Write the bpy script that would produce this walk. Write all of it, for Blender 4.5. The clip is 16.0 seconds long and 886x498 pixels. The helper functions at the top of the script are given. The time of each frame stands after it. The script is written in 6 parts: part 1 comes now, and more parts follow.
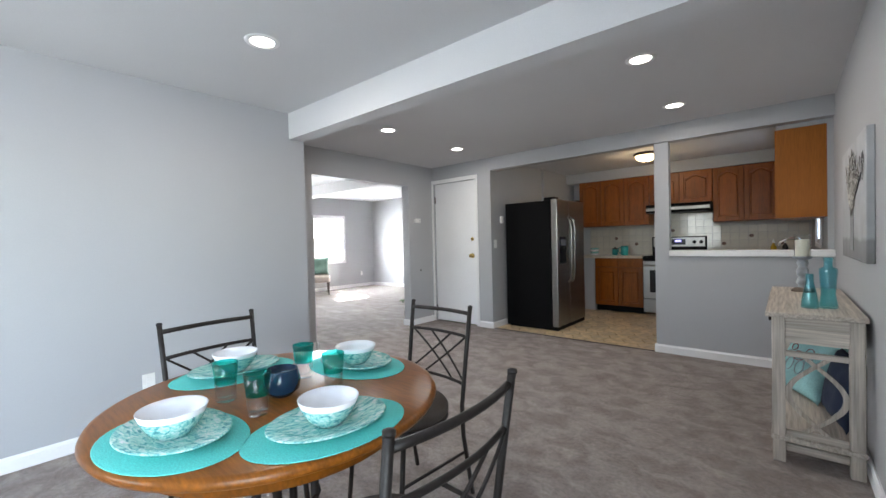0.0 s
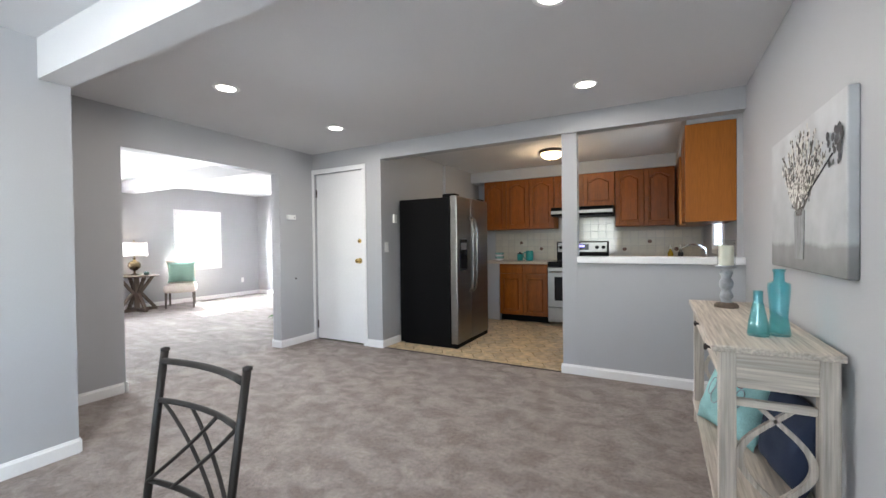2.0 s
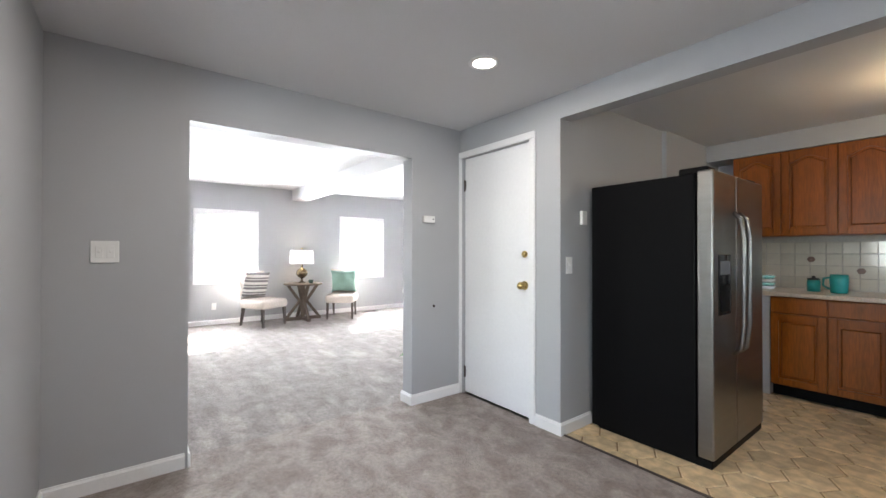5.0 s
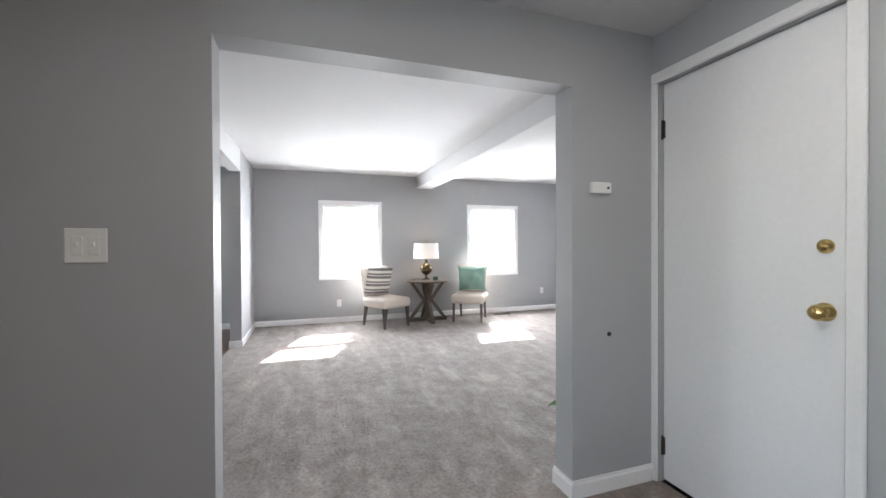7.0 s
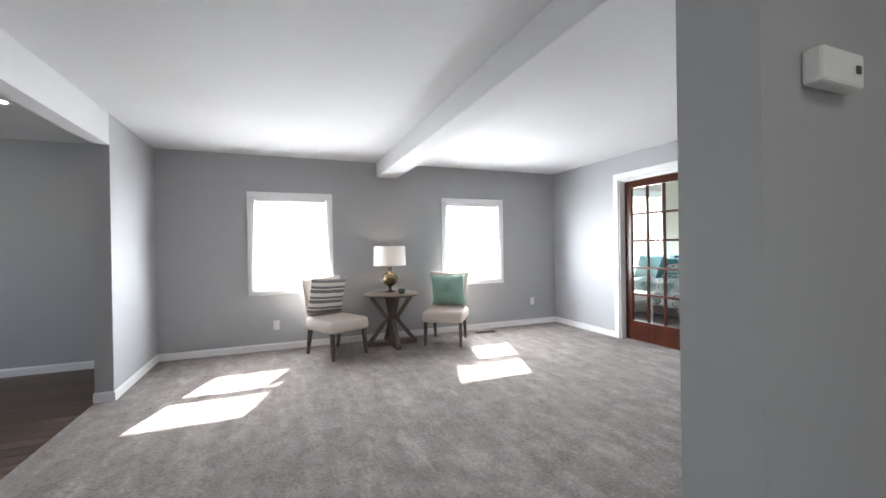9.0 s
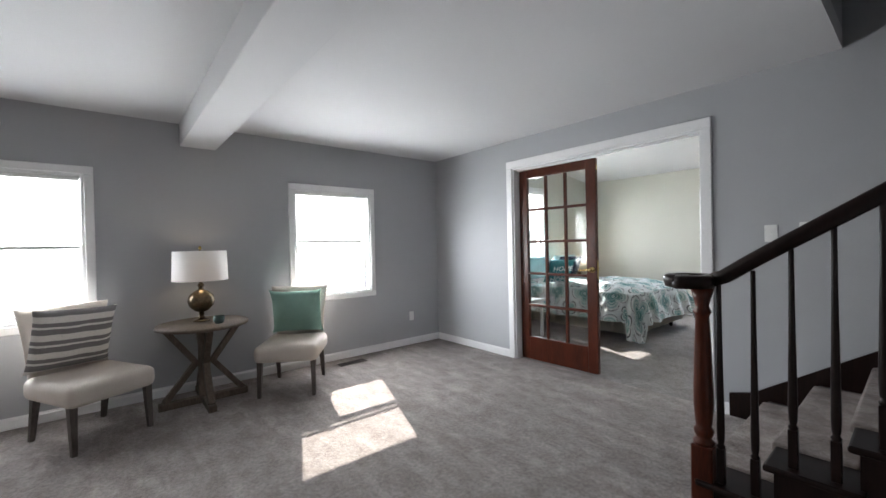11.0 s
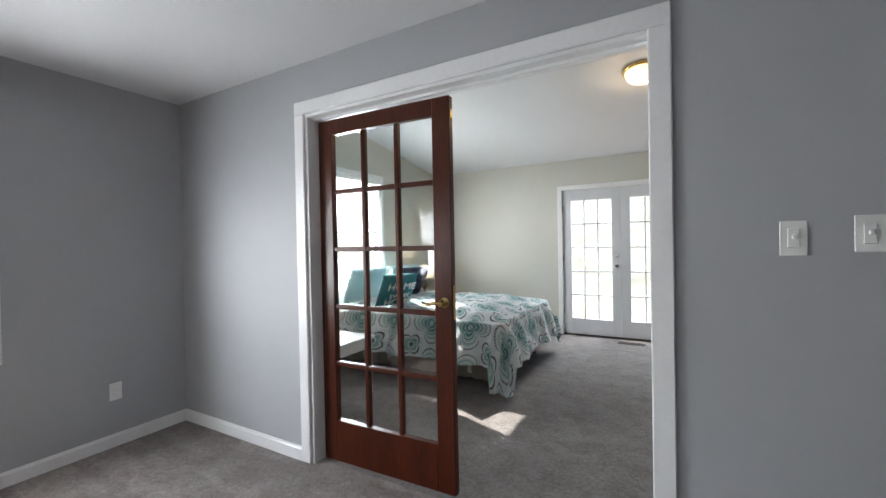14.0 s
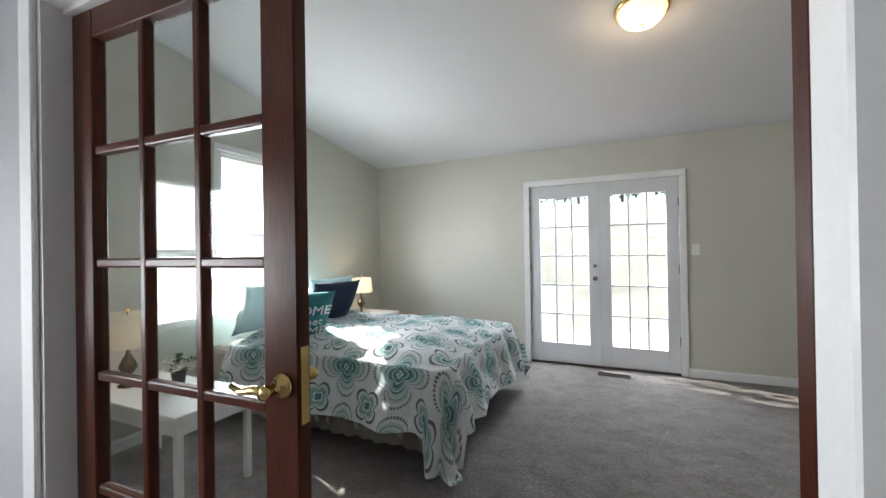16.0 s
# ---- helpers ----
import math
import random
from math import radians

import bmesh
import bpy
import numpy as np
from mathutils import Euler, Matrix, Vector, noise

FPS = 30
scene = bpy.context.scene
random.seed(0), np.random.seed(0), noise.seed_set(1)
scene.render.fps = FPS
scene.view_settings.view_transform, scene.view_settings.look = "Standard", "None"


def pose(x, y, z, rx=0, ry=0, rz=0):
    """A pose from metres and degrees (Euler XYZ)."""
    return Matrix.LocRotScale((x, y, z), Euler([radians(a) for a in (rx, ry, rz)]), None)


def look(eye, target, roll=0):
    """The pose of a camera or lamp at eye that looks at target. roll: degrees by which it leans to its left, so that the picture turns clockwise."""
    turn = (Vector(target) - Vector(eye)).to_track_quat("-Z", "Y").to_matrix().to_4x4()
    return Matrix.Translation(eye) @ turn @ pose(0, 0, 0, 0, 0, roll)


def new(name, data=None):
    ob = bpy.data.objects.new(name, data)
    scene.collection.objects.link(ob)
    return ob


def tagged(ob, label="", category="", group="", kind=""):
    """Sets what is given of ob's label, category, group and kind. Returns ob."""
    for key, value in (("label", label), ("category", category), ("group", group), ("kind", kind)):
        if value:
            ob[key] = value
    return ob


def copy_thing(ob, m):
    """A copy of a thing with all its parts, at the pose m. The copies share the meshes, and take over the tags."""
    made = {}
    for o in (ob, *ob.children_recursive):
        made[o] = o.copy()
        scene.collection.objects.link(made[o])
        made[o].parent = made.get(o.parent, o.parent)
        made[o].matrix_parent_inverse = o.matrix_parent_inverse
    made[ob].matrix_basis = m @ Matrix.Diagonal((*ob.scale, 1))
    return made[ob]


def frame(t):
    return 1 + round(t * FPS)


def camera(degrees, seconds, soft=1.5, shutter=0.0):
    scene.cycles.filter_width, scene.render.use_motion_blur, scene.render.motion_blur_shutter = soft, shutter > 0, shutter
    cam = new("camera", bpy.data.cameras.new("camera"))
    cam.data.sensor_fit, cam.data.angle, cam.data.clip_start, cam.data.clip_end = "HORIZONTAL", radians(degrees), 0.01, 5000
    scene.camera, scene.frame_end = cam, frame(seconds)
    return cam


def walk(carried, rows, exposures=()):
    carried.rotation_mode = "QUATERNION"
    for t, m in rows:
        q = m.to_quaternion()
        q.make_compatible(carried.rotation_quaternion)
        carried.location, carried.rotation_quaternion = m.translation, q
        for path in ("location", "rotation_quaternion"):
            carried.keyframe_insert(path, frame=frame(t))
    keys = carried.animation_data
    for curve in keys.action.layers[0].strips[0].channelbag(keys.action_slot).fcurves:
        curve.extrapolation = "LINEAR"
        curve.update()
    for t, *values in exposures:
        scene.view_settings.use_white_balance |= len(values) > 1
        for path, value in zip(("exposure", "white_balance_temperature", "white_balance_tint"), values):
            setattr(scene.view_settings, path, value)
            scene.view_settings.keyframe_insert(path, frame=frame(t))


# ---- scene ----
cam = camera(95.8, 16.0)
PATH = [
    (0, (-0.274, 0.741, 1.205), (-1.575, 2.26, 1.170), -1.4),
    (0.5, (-0.318, 0.932, 1.208), (-1.504, 2.542, 1.166), -1.0),
    (1, (-0.367, 1.149, 1.203), (-1.444, 2.833, 1.164), -0.8),
    (1.5, (-0.438, 1.368, 1.190), (-1.426, 3.107, 1.164), -0.65),
    (2, (-0.535, 1.636, 1.191), (-1.485, 3.396, 1.165), -0.7),
    (2.5, (-0.627, 1.91, 1.191), (-1.597, 3.659, 1.171), -0.8),
    (3, (-0.782, 2.17, 1.203), (-1.823, 3.877, 1.193), -0.85),
    (3.5, (-0.961, 2.441, 1.226), (-2.132, 4.062, 1.219), -0.7),
    (4, (-1.147, 2.672, 1.236), (-2.478, 4.165, 1.242), -0.6),
    (4.5, (-1.386, 2.868, 1.242), (-2.859, 4.221, 1.258), -0.3),
    (5, (-1.648, 3.04, 1.251), (-3.237, 4.254, 1.267), 0.1),
    (5.2, (-1.744, 3.098, 1.250), (-3.384, 4.243, 1.268), 0.2),
    (7.5, (-3.084, 3.74, 1.245), (-4.99, 4.347, 1.224), -0.4),
    (8, (-3.414, 3.88, 1.244), (-5.316, 4.5, 1.226), -0.8),
    (8.2, (-3.540, 3.942, 1.242), (-5.438, 4.573, 1.226), -0.85),
    (10.3, (-4.812, 4.612, 1.300), (-6.506, 5.675, 1.284), -1.0),
    (10.5, (-4.924, 4.700, 1.302), (-6.584, 5.816, 1.281), -1.0),
    (11, (-5.193, 4.897, 1.293), (-6.732, 6.174, 1.272), -1.25),
    (11.5, (-5.414, 5.144, 1.313), (-6.850, 6.536, 1.275), -1.3),
    (12, (-5.626, 5.398, 1.321), (-6.976, 6.873, 1.277), -1.3),
    (12.5, (-5.808, 5.709, 1.323), (-7.075, 7.256, 1.287), -1.3),
    (13, (-5.989, 6.022, 1.335), (-7.141, 7.657, 1.292), -1.2),
    (13.5, (-6.122, 6.332, 1.331), (-7.187, 8.025, 1.296), -1.2),
    (14, (-6.232, 6.648, 1.322), (-7.208, 8.393, 1.301), -1.1),
    (14.5, (-6.355, 6.949, 1.331), (-7.234, 8.745, 1.325), -0.8),
    (15, (-6.436, 7.242, 1.337), (-7.262, 9.063, 1.333), -0.7),
    (15.5, (-6.483, 7.514, 1.332), (-7.304, 9.338, 1.344), -0.85),
    (16, (-6.515, 7.772, 1.328), (-7.343, 9.592, 1.336), -0.9),
]
EXPOSURES = [(0, 3.46), (1, 3.74), (2, 3.98), (3.5, 4.06), (5.2, 3.98), (7.3, 3.25), (8.2, 3.2), (10.3, 2.05), (12.5, 1.92), (13.5, 1.8), (14, 1.86), (15, 1.88), (16, 1.78)]
walk(cam, [(t, look(eye, target, roll)) for t, eye, target, roll in PATH], EXPOSURES)

# ---- world, sun and window light ----
SUN_WAY = Vector((1.2, -0.43, -1.0)).normalized()
world = bpy.data.worlds.new("world")
scene.world = world
world.use_nodes = True
wn = world.node_tree
sky = wn.nodes.new("ShaderNodeTexSky")
sky.sky_type, sky.sun_disc = "NISHITA", False
sky.sun_elevation, sky.sun_rotation = radians(37.6), radians(-70.3)
wn.links.new(sky.outputs[0], wn.nodes["Background"].inputs[0])
wn.nodes["Background"].inputs[1].default_value = 0.15
sun = new("sun", bpy.data.lights.new("sun", "SUN"))
sun.data.energy, sun.data.angle, sun.data.color = 5.0, radians(0.5), (1.0, 0.95, 0.88)
sun.matrix_world = look((0, 0, 12), Vector((0, 0, 12)) + SUN_WAY)


def window_light(name, eye, target, w, h, power, colour=(0.915, 0.95, 1.0)):
    lamp = bpy.data.lights.new(name, "AREA")
    lamp.shape, lamp.size, lamp.size_y, lamp.energy, lamp.color = "RECTANGLE", w, h, power, colour
    ob = new(name, lamp)
    ob.matrix_world = look(eye, target)
    return ob


window_light("skylight", (-9.68, 4.28, 1.34), (-8, 4.28, 1.34), 0.9, 1.15, 26)
window_light("skylight", (-9.68, 6.88, 1.34), (-8, 6.88, 1.34), 0.9, 1.15, 34)
window_light("skylight", (-9.83, 10.565, 1.54), (-8, 10.565, 1.54), 0.9, 1.3, 38)
window_light("skylight", (-6.78, 13.6, 2.8), (-6.78, 11.0, 0.4), 1.6, 1.2, 82)
window_light("skylight", (-2.45, -1.735, 1.45), (-2.45, 1.0, 1.45), 1.25, 1.15, 4.5, (0.84, 0.92, 1.0))
# fill for the dining bay, behind the added side window
window_light("skylight", (0.175, -0.45, 1.1), (-1.7, -0.45, 1.1), 1.6, 1.8, 8.5, (0.84, 0.92, 1.0))
window_light("skylight", (0.19, 6.55, 1.5), (-1, 6.55, 1.4), 0.8, 0.8, 0.35)
# fill for the dark entry, behind the added window there
window_light("skylight", (-8.3, -0.74, 1.3), (-8.3, 1, 1.1), 0.9, 1.3, 3.0)


def lamp_light(name, place, power, size=0.1, colour=(1.0, 0.935, 0.87), down=True):
    lamp = bpy.data.lights.new(name, "AREA" if down else "POINT")
    lamp.energy, lamp.color = power, colour
    if down:
        lamp.shape, lamp.size = "DISK", size
    else:
        lamp.shadow_soft_size = size
    ob = new(name, lamp)
    ob.location = place
    return ob


# ---- materials ----
def material(name, colour, rough=0.6, metal=0.0, grain=30.0, vary=0.08, blotch=2.0, blot=0.06, bump=0.0, bump_scale=None, stretch=(1, 1, 1), island=0.0, spec=0.5):
    m = bpy.data.materials.new(name)
    m.use_nodes = True
    nt = m.node_tree
    b = nt.nodes["Principled BSDF"]
    b.inputs["Roughness"].default_value, b.inputs["Metallic"].default_value = rough, metal
    b.inputs["Specular IOR Level"].default_value = spec
    tc = nt.nodes.new("ShaderNodeTexCoord")
    mp = nt.nodes.new("ShaderNodeMapping")
    mp.inputs["Scale"].default_value = stretch
    nt.links.new(tc.outputs["Object"], mp.inputs[0])
    fine, wide = nt.nodes.new("ShaderNodeTexNoise"), nt.nodes.new("ShaderNodeTexNoise")
    fine.inputs["Scale"].default_value, fine.inputs["Detail"].default_value = grain, 5
    wide.inputs["Scale"].default_value, wide.inputs["Detail"].default_value = blotch, 4
    for n in (fine, wide):
        nt.links.new(mp.outputs[0], n.inputs["Vector"])
    value = None
    for n, amount in ((fine, vary), (wide, blot)):
        mr = nt.nodes.new("ShaderNodeMapRange")
        mr.inputs["From Min"].default_value, mr.inputs["From Max"].default_value = 0.3, 0.7
        mr.inputs["To Min"].default_value, mr.inputs["To Max"].default_value = 1 - amount, 1 + amount
        nt.links.new(n.outputs[0], mr.inputs["Value"])
        if value is None:
            value = mr.outputs[0]
        else:
            mu = nt.nodes.new("ShaderNodeMath")
            mu.operation = "MULTIPLY"
            nt.links.new(value, mu.inputs[0])
            nt.links.new(mr.outputs[0], mu.inputs[1])
            value = mu.outputs[0]
    if island:
        oi = nt.nodes.new("ShaderNodeObjectInfo")
        mr = nt.nodes.new("ShaderNodeMapRange")
        mr.inputs["To Min"].default_value, mr.inputs["To Max"].default_value = 1 - island, 1 + island
        nt.links.new(oi.outputs["Random"], mr.inputs["Value"])
        mu = nt.nodes.new("ShaderNodeMath")
        mu.operation = "MULTIPLY"
        nt.links.new(value, mu.inputs[0])
        nt.links.new(mr.outputs[0], mu.inputs[1])
        value = mu.outputs[0]
    hv = nt.nodes.new("ShaderNodeHueSaturation")
    hv.inputs["Color"].default_value = (*colour, 1)
    nt.links.new(value, hv.inputs["Value"])
    nt.links.new(hv.outputs[0], b.inputs["Base Color"])
    if bump:
        bp = nt.nodes.new("ShaderNodeBump")
        bp.inputs["Strength"].default_value, bp.inputs["Distance"].default_value = bump, 0.01
        src = fine
        if bump_scale:
            src = nt.nodes.new("ShaderNodeTexNoise")
            src.inputs["Scale"].default_value, src.inputs["Detail"].default_value = bump_scale, 6
            nt.links.new(mp.outputs[0], src.inputs["Vector"])
        nt.links.new(src.outputs[0], bp.inputs["Height"])
        nt.links.new(bp.outputs[0], b.inputs["Normal"])
    return m


def glowing(name, colour, strength):
    m = bpy.data.materials.new(name)
    m.use_nodes = True
    b = m.node_tree.nodes["Principled BSDF"]
    b.inputs["Base Color"].default_value = (0.9, 0.9, 0.88, 1)
    b.inputs["Emission Color"].default_value = (*colour, 1)
    b.inputs["Emission Strength"].default_value = strength
    return m


def clear(name, colour, rough=0.0, ior=1.45):
    """Thin clear glass: tinted see-through, glossier at a glancing angle."""
    m = bpy.data.materials.new(name)
    m.use_nodes = True
    nt = m.node_tree
    tr, gl, mx, fr = (nt.nodes.new("ShaderNode" + k) for k in ("BsdfTransparent", "BsdfGlossy", "MixShader", "LayerWeight"))
    tr.inputs["Color"].default_value = (*colour, 1)
    gl.inputs["Roughness"].default_value = rough
    fr.inputs["Blend"].default_value = 0.5
    edge, gain, base = (nt.nodes.new("ShaderNodeMath") for _ in range(3))
    edge.operation, gain.operation, base.operation = "POWER", "MULTIPLY", "ADD"
    edge.inputs[1].default_value, gain.inputs[1].default_value, base.inputs[1].default_value = 4.0, 0.7, (ior - 1) ** 2 / (ior + 1) ** 2
    nt.links.new(fr.outputs["Facing"], edge.inputs[0])
    nt.links.new(edge.outputs[0], gain.inputs[0])
    nt.links.new(gain.outputs[0], base.inputs[0])
    nt.links.new(base.outputs[0], mx.inputs[0])
    nt.links.new(tr.outputs[0], mx.inputs[1])
    nt.links.new(gl.outputs[0], mx.inputs[2])
    nt.links.new(mx.outputs[0], nt.nodes["Material Output"].inputs[0])
    return m


WALL = material("grey_wall_paint", (0.405, 0.412, 0.426), 0.55, grain=180, vary=0.015, blotch=0.8, blot=0.025, bump=0.06, bump_scale=220)
CREAM = material("cream_wall_paint", (0.57, 0.56, 0.50), 0.6, grain=180, vary=0.015, blotch=0.8, blot=0.025, bump=0.06, bump_scale=220)
CEILING = material("white_ceiling_paint", (0.64, 0.64, 0.65), 0.8, grain=150, vary=0.02, blotch=1.0, blot=0.02, bump=0.12, bump_scale=160)
TRIM = material("white_gloss_trim", (0.80, 0.80, 0.80), 0.35, grain=60, vary=0.02, blotch=3, blot=0.02)
DOORWHITE = material("white_door_paint", (0.80, 0.80, 0.81), 0.42, grain=40, vary=0.02, blotch=1.5, blot=0.03, bump=0.03)
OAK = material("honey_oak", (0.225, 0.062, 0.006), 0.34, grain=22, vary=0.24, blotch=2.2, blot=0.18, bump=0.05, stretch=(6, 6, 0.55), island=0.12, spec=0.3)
# lighter copy of honey oak: light falling on the end panels, put into the colour
OAKLIT = material("lit_oak_veneer_side", (0.29, 0.095, 0.009), 0.42, grain=20, vary=0.12, blotch=2, blot=0.1, stretch=(6, 6, 0.5), spec=0.25)
MAHOGANY = material("dark_mahogany", (0.060, 0.0115, 0.004), 0.3, grain=20, vary=0.25, blotch=2.5, blot=0.25, stretch=(6, 6, 0.6), bump=0.04, spec=0.3)
STAIRWOOD = material("near_black_stair_wood", (0.010, 0.004, 0.003), 0.33, grain=18, vary=0.3, blotch=3, blot=0.2, stretch=(5, 5, 0.7), spec=0.25)
TABLEWOOD = material("brown_table_wood", (0.195, 0.064, 0.008), 0.3, grain=14, vary=0.26, blotch=1.6, blot=0.2, stretch=(1, 9, 6), spec=0.28)
WASHED = material("whitewashed_wood", (0.47, 0.42, 0.36), 0.7, grain=8, vary=0.26, blotch=2.5, blot=0.2, bump=0.2, stretch=(12, 0.5, 12))
WASHED_UP = material("whitewashed_upright_wood", (0.47, 0.42, 0.36), 0.7, grain=8, vary=0.26, blotch=2.5, blot=0.2, bump=0.2, stretch=(12, 12, 0.5))
GREYWOOD = material("weathered_grey_wood", (0.105, 0.078, 0.056), 0.65, grain=14, vary=0.35, blotch=4, blot=0.2, bump=0.2, stretch=(6, 6, 1.5))
DARKLEG = material("grey_brown_chair_leg", (0.085, 0.07, 0.06), 0.5, grain=20, vary=0.25, stretch=(5, 5, 1))
IRON = material("dark_bronze_metal", (0.016, 0.012, 0.010), 0.5, 0.2, grain=90, vary=0.2, bump=0.05)
SEATCLOTH = material("dark_brown_seat_fabric", (0.05, 0.038, 0.03), 0.8, grain=250, vary=0.25, bump=0.2)
BLACK = material("black_textured_enamel", (0.005, 0.005, 0.0055), 0.42, grain=300, vary=0.2, bump=0.04, bump_scale=400, spec=0.06)
BLACKGLASS = material("black_oven_glass", (0.008, 0.008, 0.009), 0.12, spec=0.25)
STEEL = material("brushed_stainless_steel", (0.28, 0.27, 0.255), 0.30, 1.0, grain=60, vary=0.06, blotch=1.5, blot=0.06, stretch=(1, 1, 14))
CHROME = material("chrome", (0.75, 0.75, 0.75), 0.12, 1.0)
BRASS = material("polished_brass", (0.75, 0.55, 0.22), 0.18, 1.0)
WHITEPLASTIC = material("white_plastic", (0.78, 0.78, 0.76), 0.35, vary=0.02)
COUNTER = material("speckled_beige_laminate", (0.50, 0.42, 0.34), 0.35, grain=160, vary=0.3, blotch=8, blot=0.1)
TILEWHITE = material("glazed_cream_tile", (0.52, 0.485, 0.41), 0.08, grain=20, vary=0.03, blotch=3, blot=0.04, island=0.05)
FLOORGROUT = material("brown_floor_joint", (0.27, 0.19, 0.11), 0.8, grain=60, vary=0.1)
GROUT = material("grey_grout", (0.42, 0.40, 0.37), 0.9, grain=90, vary=0.1)
TILEMOTIF = material("brown_tile_motif", (0.12, 0.06, 0.04), 0.3, grain=60, vary=0.4)
LINEN = material("cream_linen_upholstery", (0.62, 0.56, 0.50), 0.85, grain=320, vary=0.12, blotch=4, blot=0.06, bump=0.2)
MERCURY = material("antique_mercury_glass", (0.15, 0.11, 0.065), 0.25, 0.85, grain=40, vary=0.4, blotch=14, blot=0.3)
SAGE = material("sage_green_pillow_cloth", (0.24, 0.40, 0.34), 0.75, grain=260, vary=0.12, blotch=5, blot=0.08, bump=0.15)
TEAL = material("turquoise_woven_placemat", (0.085, 0.50, 0.46), 0.8, grain=260, vary=0.22, blotch=5, blot=0.06, bump=0.3)
TEALCLOTH = material("teal_pillow_cloth", (0.02, 0.17, 0.20), 0.8, grain=260, vary=0.15, bump=0.15)
NAVY = material("navy_pillow_cloth", (0.008, 0.018, 0.05), 0.8, grain=260, vary=0.15, bump=0.15)
BOWLWHITE = material("white_glazed_bowl", (0.80, 0.80, 0.82), 0.22, vary=0.02)
TEALGLASS = clear("teal_glass", (0.16, 0.80, 0.76), 0.02)
AQUAGLASS = clear("aqua_bottle_glass", (0.62, 0.92, 0.96), 0.03, 1.9)
CLEARGLASS = clear("clear_glass", (0.97, 0.98, 0.98))
PANE = clear("window_glass", (0.98, 0.99, 0.99), 0.0, 1.45)
LENS = glowing("lit_lens", (1.0, 0.95, 0.88), 1.2)
WARMGLOBE = glowing("lit_warm_globe", (1.0, 0.70, 0.36), 0.55)
LEAF = material("green_leaf", (0.05, 0.12, 0.03), 0.5, grain=30, vary=0.3, island=0.2)
PETAL = material("white_petal", (0.75, 0.73, 0.66), 0.6, vary=0.1)
DARKGREY = material("charcoal_ceramic", (0.03, 0.032, 0.035), 0.4, vary=0.2)
RED = material("red_towel_cloth", (0.22, 0.008, 0.02), 0.9, grain=260, vary=0.2, bump=0.3)
SILVERGREY = material("grey_distressed_paint", (0.26, 0.28, 0.30), 0.6, grain=25, vary=0.35, blotch=10, blot=0.2, bump=0.1)
WAX = material("ivory_wax", (0.72, 0.69, 0.58), 0.5, vary=0.04)
SKIRT = material("cream_bed_skirt", (0.55, 0.52, 0.46), 0.9, grain=200, vary=0.08, bump=0.15)
VENTBROWN = material("brown_register_metal", (0.06, 0.045, 0.04), 0.45, 0.5)
BLIND = material("white_blind_slat", (0.82, 0.82, 0.80), 0.5, vary=0.02)
TURQ = material("turquoise_enamel", (0.02, 0.28, 0.27), 0.3, vary=0.1)


def mix_nodes(m):
    nt = m.node_tree
    return nt, nt.nodes["Principled BSDF"]


def math_node(nt, op, a, b=None):
    n = nt.nodes.new("ShaderNodeMath")
    n.operation = op
    for i, v in enumerate((a, b)):
        if v is None:
            continue
        if isinstance(v, (int, float)):
            n.inputs[i].default_value = v
        else:
            nt.links.new(v, n.inputs[i])
    return n.outputs[0]


def ramp_node(nt, fac, stops, interp="LINEAR"):
    r = nt.nodes.new("ShaderNodeValToRGB")
    r.color_ramp.interpolation = interp
    while len(r.color_ramp.elements) < len(stops):
        r.color_ramp.elements.new(0.5)
    for e, (p, c) in zip(r.color_ramp.elements, stops):
        e.position, e.color = p, (*c, 1)
    nt.links.new(fac, r.inputs[0])
    return r.outputs[0]


